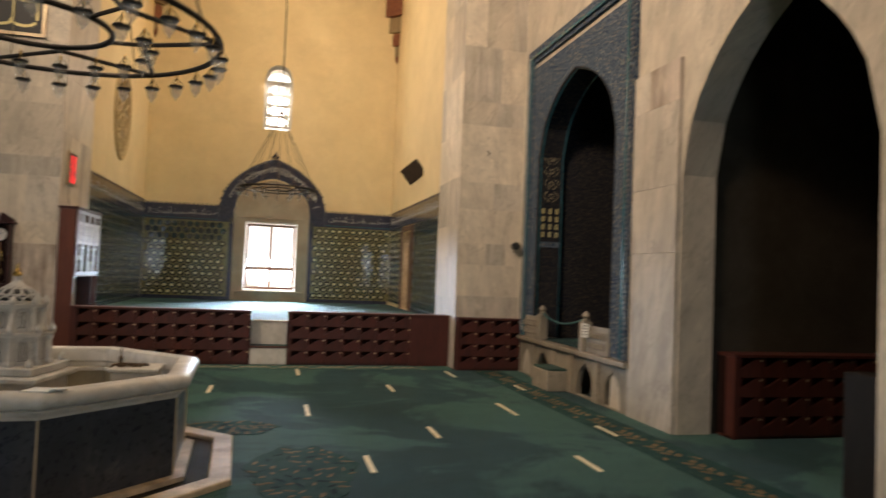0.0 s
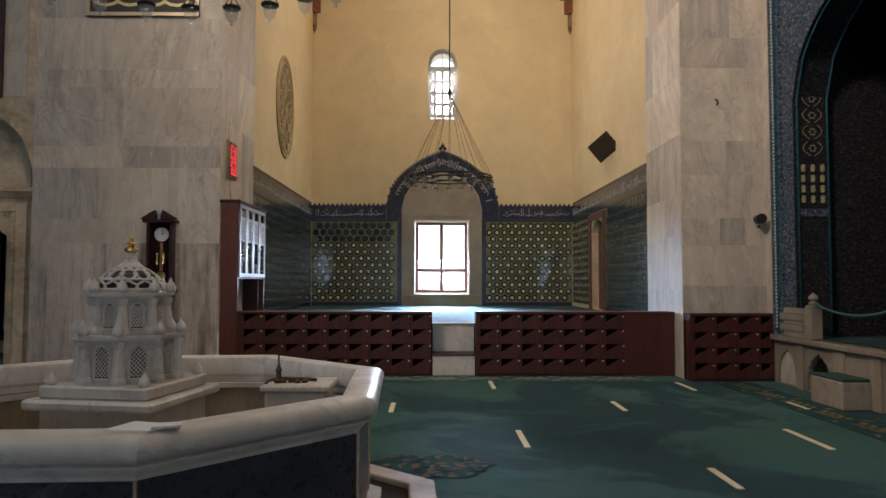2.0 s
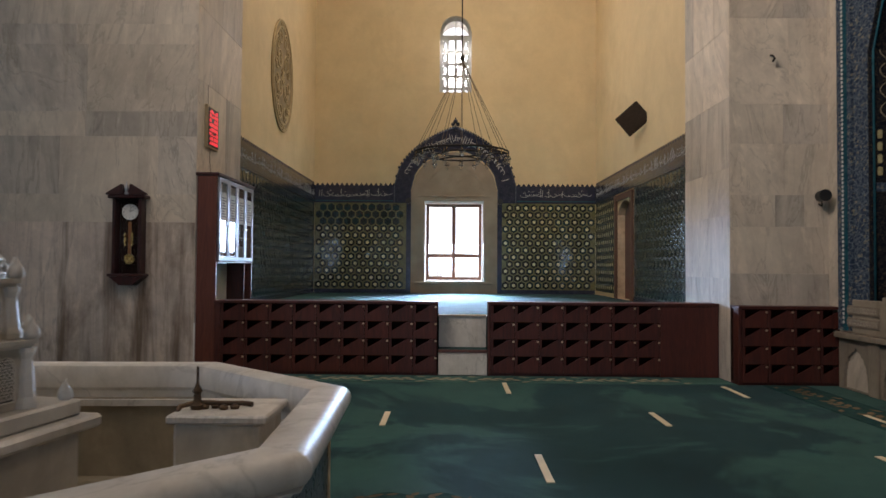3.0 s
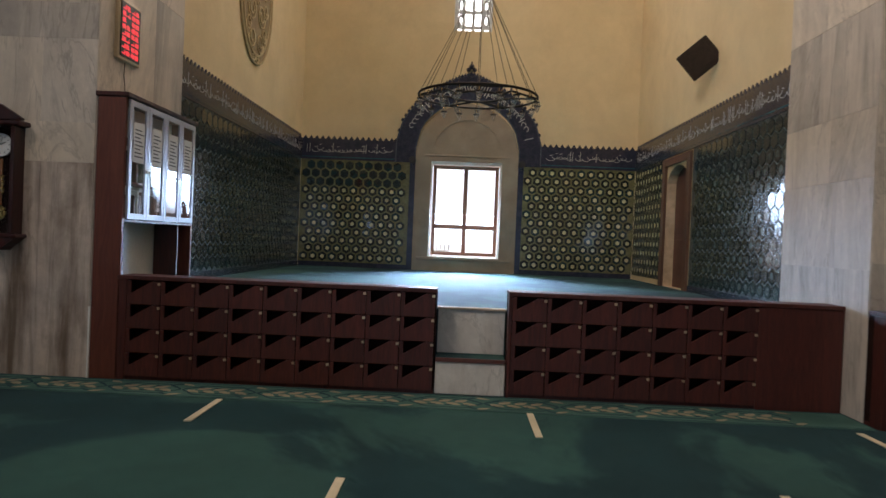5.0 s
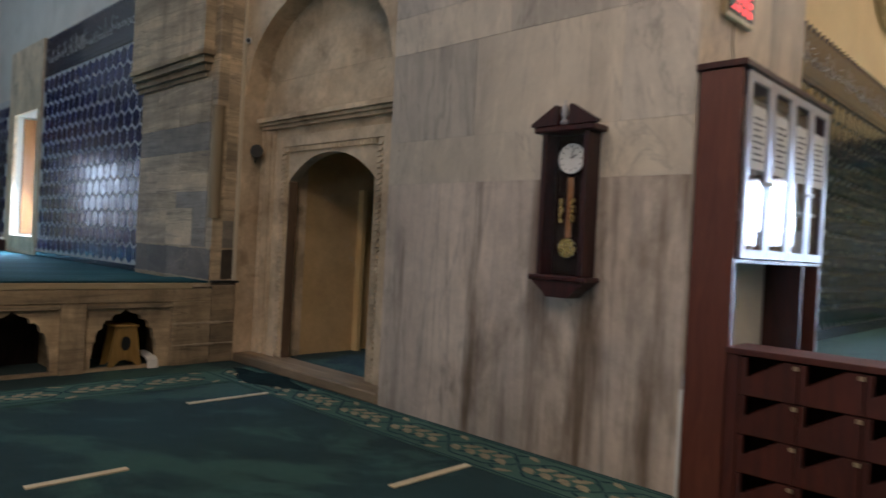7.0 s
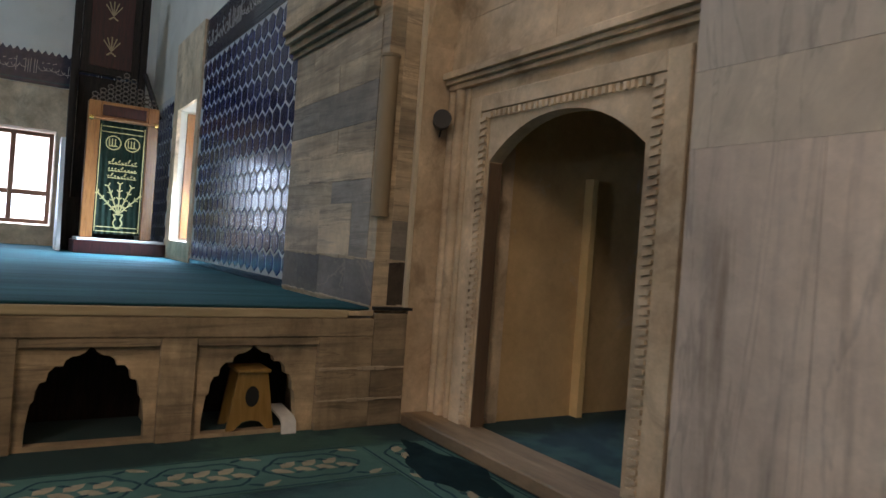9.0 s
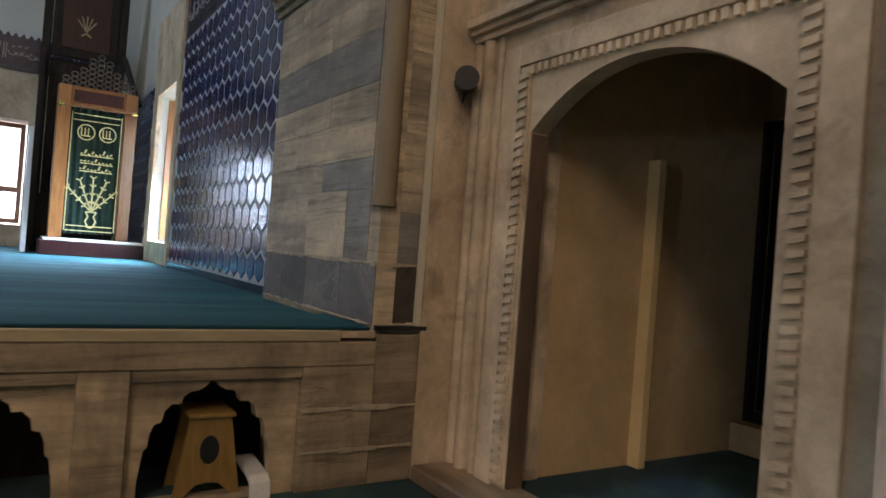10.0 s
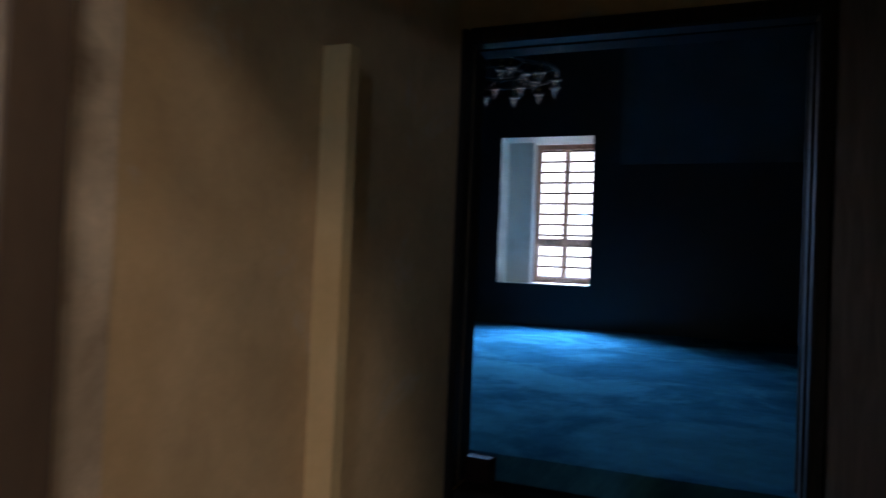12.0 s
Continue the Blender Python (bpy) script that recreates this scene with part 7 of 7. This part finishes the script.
ribbon(bm, [(11.50, 1.62), (11.54, 1.54), (11.50, 1.46), (11.55, 1.36), (11.61, 1.36), (11.66, 1.46), (11.62, 1.54), (11.66, 1.62), (11.50, 1.62)], 0.024, up, fl)
part("embroidered_vase", bm, M_GOLDTHREAD, c)
bm = bmesh.new()
for y in (11.2, 11.94):
    ribbon(bm, [(y, 1.3), (y, 3.25)], 0.016, up, fl)
for z in (1.30, 1.38, 3.12, 3.22):
    ribbon(bm, [(11.22, z), (11.92, z)], 0.016, up, fl)
part("embroidered_border", bm, M_GOLDTHREAD, c)
bm = bmesh.new()
for k in range(9):
    y = 11.07 + k * 0.125
    h = 0.10 + 0.36 * math.exp(-((k - 4) / 2.2) ** 2)
    for j in range(int(h / 0.07) + 1):
        pts = [(KX, y + 0.05 * math.cos(a), 3.70 + j * 0.085 + 0.04 * math.sin(a)) for a in [i * math.pi / 4 for i in range(9)]]
        pipe(bm, pts, 0.011, 5)
tagged(part("openwork_crest", bm, M_CREST, t, "dark carved openwork crest"), kind="stuff")

# pulpit of dark wood behind it
t = thing("pulpit", (-19.4, 11.4, QF), "tall dark wooden pulpit with painted panels and a steep stair", "pulpit")
part("stair_base", boxed(-20.4, 10.75, QF + 0.002, -18.75, 11.0, 1.9, 0.01), M_BLACKWOOD, t)
for y in (10.78, 11.98):
    part("tall_post", boxed(-19.2, y - 0.07, QF + 0.002, -19.05, y + 0.07, 6.6, 0.01), M_BLACKWOOD, t)
part("gate_panel", boxed(-19.17, 10.86, QF + 0.01, -19.1, 11.9, 4.3, 0.006), M_BLACKWOOD, t)
p = part("upper_panel", boxed(-19.19, 10.86, 4.35, -19.04, 11.9, 6.6, 0.01), M_BLACKWOOD, t)
part("inset", boxed(-19.039, 11.0, 4.5, -19.03, 11.76, 6.4, 0.006), M_DARKWOOD, p)
fl2 = lambda q, r: (-19.029, q, r)
for z in (4.95, 5.65, 6.2):
    bm = bmesh.new()
    for k in range(5):
        a = radians(30 + k * 30)
        ribbon(bm, [(11.38, z - 0.12), (11.38 + 0.17 * math.cos(a), z + 0.17 * math.sin(a))], 0.022, up, fl2)
    ribbon(bm, [(11.30, z - 0.2), (11.38, z - 0.14), (11.46, z - 0.2)], 0.03, up, fl2)
    part("painted_flower", bm, M_TILE_GOLD_DULL, p)
bm = prism(bmesh.new(), [(-19.0, 10.70, 4.4), (-18.9, 10.70, 4.4), (-18.35, 10.70, 1.0), (-18.5, 10.70, 1.0)], (0, 0.08, 0))
part("slanting_rail", bm, M_BLACKWOOD, t)
bm = prism(bmesh.new(), [(-19.02, 10.62, 3.0), (-18.7, 10.62, 3.0), (-18.1, 10.62, 1.05), (-18.1, 10.62, QF + 0.003), (-19.02, 10.62, QF + 0.003)], (0, 0.07, 0))
part("marble_cheek", bm, M_WHITE, t, "white marble cheek")
part("brace", rod(bmesh.new(), (-19.0, 12.02, 4.5), (-18.6, 12.28, 3.6), 0.05, 8), M_BLACKWOOD, t)

# ---- doorway carving ----
t = thing("doorway_surround", (-7.35, RB, 0.0), "carved limestone door surround with toothed moulding", "door surround", "", "structure")
part("cornice", (lambda b: [box(b, -8.66, RB - o, z0, -6.09, RB - 0.001, z1, 0.004) for o, z0, z1 in ((0.05, 2.70, 2.74), (0.085, 2.741, 2.775), (0.12, 2.776, 2.83), (0.06, 2.831, 2.85))][0])(bmesh.new()), M_STONE, t)
for x, w in ((-8.64, 0.05), (-8.53, 0.06), (-8.42, 0.03)):
    part("jamb_moulding", rod(bmesh.new(), (x, RB - 0.005, 0.02), (x, RB - 0.005, 2.695), w * 0.8, 10), M_STONE, t, "", True)
part("jamb_band", boxed(-8.36, RB - 0.03, 0.02, -8.21, RB - 0.001, 2.60, 0.004), M_STONE, t)
part("jamb_band", boxed(-6.46, RB - 0.03, 0.02, -6.30, RB - 0.001, 2.60, 0.004), M_STONE, t)
part("head_band", boxed(-8.209, RB - 0.03, 2.48, -6.461, RB - 0.001, 2.60, 0.004), M_STONE, t)
for x0 in (-8.205, -6.545):
    part("tooth_backing", boxed(x0, RB - 0.018, 0.12, x0 + 0.085, RB - 0.001, 2.475), M_STONE, t)
    z = 0.14
    while z < 2.44:
        bm = prism(bmesh.new(), [(x0 + 0.008, RB - 0.0185, z), (x0 + 0.077, RB - 0.0185, z + 0.012), (x0 + 0.077, RB - 0.0185, z + 0.038), (x0 + 0.008, RB - 0.0185, z + 0.034)], (0, -0.02, 0))
        part("tooth", bm, M_STONE, t)
        z += 0.055
x = -8.11
while x < -6.6:
    bm = prism(bmesh.new(), [(x, RB - 0.0005, 2.425), (x + 0.03, RB - 0.0005, 2.425), (x + 0.03, RB - 0.0005, 2.472), (x, RB - 0.0005, 2.472)], (0, -0.028, 0))
    part("tooth", bm, M_STONE, t)
    x += 0.058
part("worn_jamb", boxed(-8.0995, RB + 0.002, 0.105, -8.088, RB + 0.118, 2.09, 0.002), M_JAMB, t, "dark worn wooden jamb edge")
part("threshold", boxed(-8.66, 12.60, 0.0, -6.09, 13.0, 0.10, 0.012), M_THRESH, t, "worn stone threshold")

# inner door of the side room
t = thing("inner_door", (-7.45, 15.29, 0.3), "open dark wooden door with its frame in the passage", "door", "", "structure")
for a in ((-8.30, 0.29, -8.222, 2.57), (-6.725, 0.29, -6.66, 2.57)):
    part("frame_post", boxed(a[0], 15.24, a[1], a[2], 15.35, a[3], 0.012), M_BLACKWOOD, t)
# Added board filling in for the open door leaf beside the frame.
part("side_board", boxed(-6.658, 15.255, 0.29, -6.452, 15.288, 2.57, 0.006), M_SIDEBOARD, t, "grey-brown board in place of an open leaf, gloss in its colour")
part("frame_head", boxed(-8.221, 15.24, 2.49, -6.726, 15.35, 2.57, 0.012), M_BLACKWOOD, t)
for x0, x1 in ((-8.224, -8.212), (-6.735, -6.721)):
    part("frame_lining", boxed(x0, 15.351, 0.372, x1, 15.468, 2.484), M_GLOSSWOOD, t)
part("frame_lining", boxed(-8.224, 15.351, 2.485, -6.721, 15.468, 2.499), M_GLOSSWOOD, t)
part("sill", boxed(-8.21, 15.24, 0.29, -6.74, 15.469, 0.37, 0.012), M_BLACKWOOD, t)
part("sill_plate", boxed(-7.9, 15.30, 0.371, -6.9, 15.36, 0.377, 0.002), M_IRON, t, "worn metal strip")
part("leaf", boxed(-6.74, 15.50, 0.51, -5.45, 15.545, 2.45, 0.006), M_GLOSSWOOD, t)
part("leaf_handle", rod(bmesh.new(), (-5.6, 15.546, 1.45), (-5.6, 15.61, 1.45), 0.02, 8), M_BRASS, t)
structure("passage_step", boxed(-8.2545, 15.1, 0.0885, -6.46, 15.287, 0.298), M_PLASTER, "plastered step below the inner door", "step")
bm = prism(bmesh.new(), [(-8.20, 15.38, 0.3705), (-8.08, 15.38, 0.3705), (-8.06, 15.44, 0.3705), (-8.20, 15.46, 0.3705)], (0, 0, 0.12))
tagged(part("door_stop", bm, M_RACK_IN), "small black door stop on the dark sill", "door stop")
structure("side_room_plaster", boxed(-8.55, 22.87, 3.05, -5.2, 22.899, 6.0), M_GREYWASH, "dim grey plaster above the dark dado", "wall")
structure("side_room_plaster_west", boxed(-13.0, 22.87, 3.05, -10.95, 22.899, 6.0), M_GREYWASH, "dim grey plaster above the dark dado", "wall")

# ---- marble and stone slabs of the piers, laid last ----
SLAB = {}


def slab_mesh(mat):
    if mat.name not in SLAB:
        bm = boxed(-0.5, -0.5, -0.5, 0.5, 0.5, 0.5)
        me = bpy.data.meshes.new("slab")
        bm.to_mesh(me)
        bm.free()
        me.materials.append(mat)
        SLAB[mat.name] = me
    return SLAB[mat.name]


def clad(wall, axis, d, s, u0, u1, rows, mat, wmin, wmax, seed, proud=0.006, joint=0.004, keep=None):
    """Slabs in courses over a wall's face at d, facing along s; each stands slightly unevenly proud."""
    rng = random.Random(seed)
    for z0, z1 in zip(rows, rows[1:]):
        u = u0
        while u < u1 - 0.01:
            w = rng.uniform(wmin, wmax)
            if u1 - u - w < wmin * 0.6:
                w = u1 - u
            if keep is None or keep(u, u + w, z0, z1):
                k = proud + rng.uniform(0, 0.004)
                o = new("slab", slab_mesh(rng.choice(mat) if isinstance(mat, tuple) else mat))
                o.parent = wall
                c, du, dz = d + s * k / 2, w - joint, z1 - z0 - joint
                o.location = (c, u + w / 2, (z0 + z1) / 2) if axis == "x" else (u + w / 2, c, (z0 + z1) / 2)
                o.scale = (k, du, dz) if axis == "x" else (du, k, dz)
            u += w


W = bpy.data.objects


def mortar(wall, axis, d, s, u0, u1, z, seed):
    """A ragged line of mortar pressed out of a bed joint."""
    rng, bm, u = random.Random(seed), bmesh.new(), u0
    while u < u1 - 0.02:
        w = min(rng.uniform(0.04, 0.12), u1 - u)
        k, h = rng.uniform(0.008, 0.016), rng.uniform(0.006, 0.02)
        a, b = d, d + s * k
        if axis == "x":
            box(bm, min(a, b), u, z - h, max(a, b), u + w, z + h * 0.7, 0.003)
        else:
            box(bm, u, min(a, b), z - h, u + w, max(a, b), z + h * 0.7, 0.003)
        u += w
    tagged(part("mortar_line", bm, M_MORTAR, wall, "pale ragged mortar"), kind="stuff")


mortar(W["wall_prayer_pier"], "x", -8.7595, 1, 12.42, 12.62, 1.295, 1)
mortar(W["wall_prayer_pier"], "x", -8.7595, 1, 12.42, 12.62, 0.935, 2)
mortar(W["wall_prayer_pier"], "y", 12.3195, -1, -10.84, -8.77, 1.295, 3)
mortar(W["wall_prayer_pier"], "y", 12.3195, -1, -10.84, -8.77, 0.93, 4)
for z in (0.22, 0.46):
    mortar(W["platform_front"], "x", PX + 0.044, 1, 11.89, 12.61, z, int(z * 100))
ROWS_A = [0.0, 1.98, 2.35, 3.12, 3.45, 4.35, 4.62, 5.42, 6.4, 7.5, 8.6, 10.0, 12.0]
clad(W["wall_pier_clock"], "y", WALL, -1, -6.08, -3.27, ROWS_A[1:], (M_MARBLE, M_MARBLE, M_MARBLE_GREY), 0.85, 1.6, 11, 0.006, 0.002)
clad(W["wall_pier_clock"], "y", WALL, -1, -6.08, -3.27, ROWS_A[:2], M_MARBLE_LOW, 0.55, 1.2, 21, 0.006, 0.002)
clad(W["wall_pier_clock"], "x", -3.27, 1, 12.62, 14.5, [0.0, 2.6, 3.9, 4.9, 6.2, 7.6, 9.2, 12.0], (M_MARBLE, M_MARBLE, M_MARBLE_GREY), 0.9, 1.4, 12)
ROWS_B = [0.0, 1.36, 1.95, 2.35, 3.0, 3.5, 4.6, 5.05, 6.1, 7.2, 8.6, 10.2, 12.0]
clad(W["wall_pier_east"], "y", 12.27, -1, 3.62, 4.85, ROWS_B, (M_MARBLE, M_MARBLE, M_MARBLE_GREY), 0.35, 0.75, 13)
clad(W["wall_pier_east"], "x", 3.62, -1, 12.27, 13.9, [0.0, 1.3, 2.1, 2.7, 3.6, 4.5, 5.6, 7.0, 9.0, 12.0], (M_MARBLE, M_MARBLE, M_MARBLE_GREY), 0.5, 1.1, 14)
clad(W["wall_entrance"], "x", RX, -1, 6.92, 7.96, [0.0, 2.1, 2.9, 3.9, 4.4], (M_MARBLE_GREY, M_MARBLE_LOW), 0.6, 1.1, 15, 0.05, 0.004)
clad(W["wall_prayer_pier"], "x", -8.76, 1, 12.45, 12.86, [1.30, 1.62, 1.95, 2.22, 2.6, 2.85, 3.2, 3.5, 3.9, 4.3, 4.8, 5.4, 6.2], (M_MARBLE_WARM, M_MARBLE_WARM, M_MARBLE_WARM, M_STRIPE_GREY), 0.25, 0.45, 16)
clad(W["wall_prayer_pier"], "y", 12.32, -1, -10.84, -8.9, [1.30, 1.75, 1.95, 2.2, 2.42, 2.75, 3.0, 3.27], (M_MARBLE_WARM, M_MARBLE_WARM, M_MARBLE_WARM, M_STRIPE_GREY), 0.45, 1.3, 17)
clad(W["wall_prayer_pier"], "x", -8.76, 1, 12.45, 12.86, [0.93, 1.29], M_BASE_BLOCK, 0.25, 0.45, 31)
clad(W["wall_prayer_pier"], "y", 12.32, -1, -10.84, -8.76, [0.93, 1.29], M_BASE_GREY, 0.4, 0.8, 32)
clad(W["wall_recess"], "y", WALL, -1, -8.72, -6.21, [4.2, 4.9, 5.7, 6.6, 7.6, 9.0, 12.0], (M_MARBLE, M_MARBLE, M_MARBLE_GREY), 0.7, 1.2, 18)
clad(W["wall_doorway"], "y", RB, -1, -8.5, -6.25, [2.86, 3.25, 4.15], M_STONE, 0.6, 1.3, 19, 0.008)
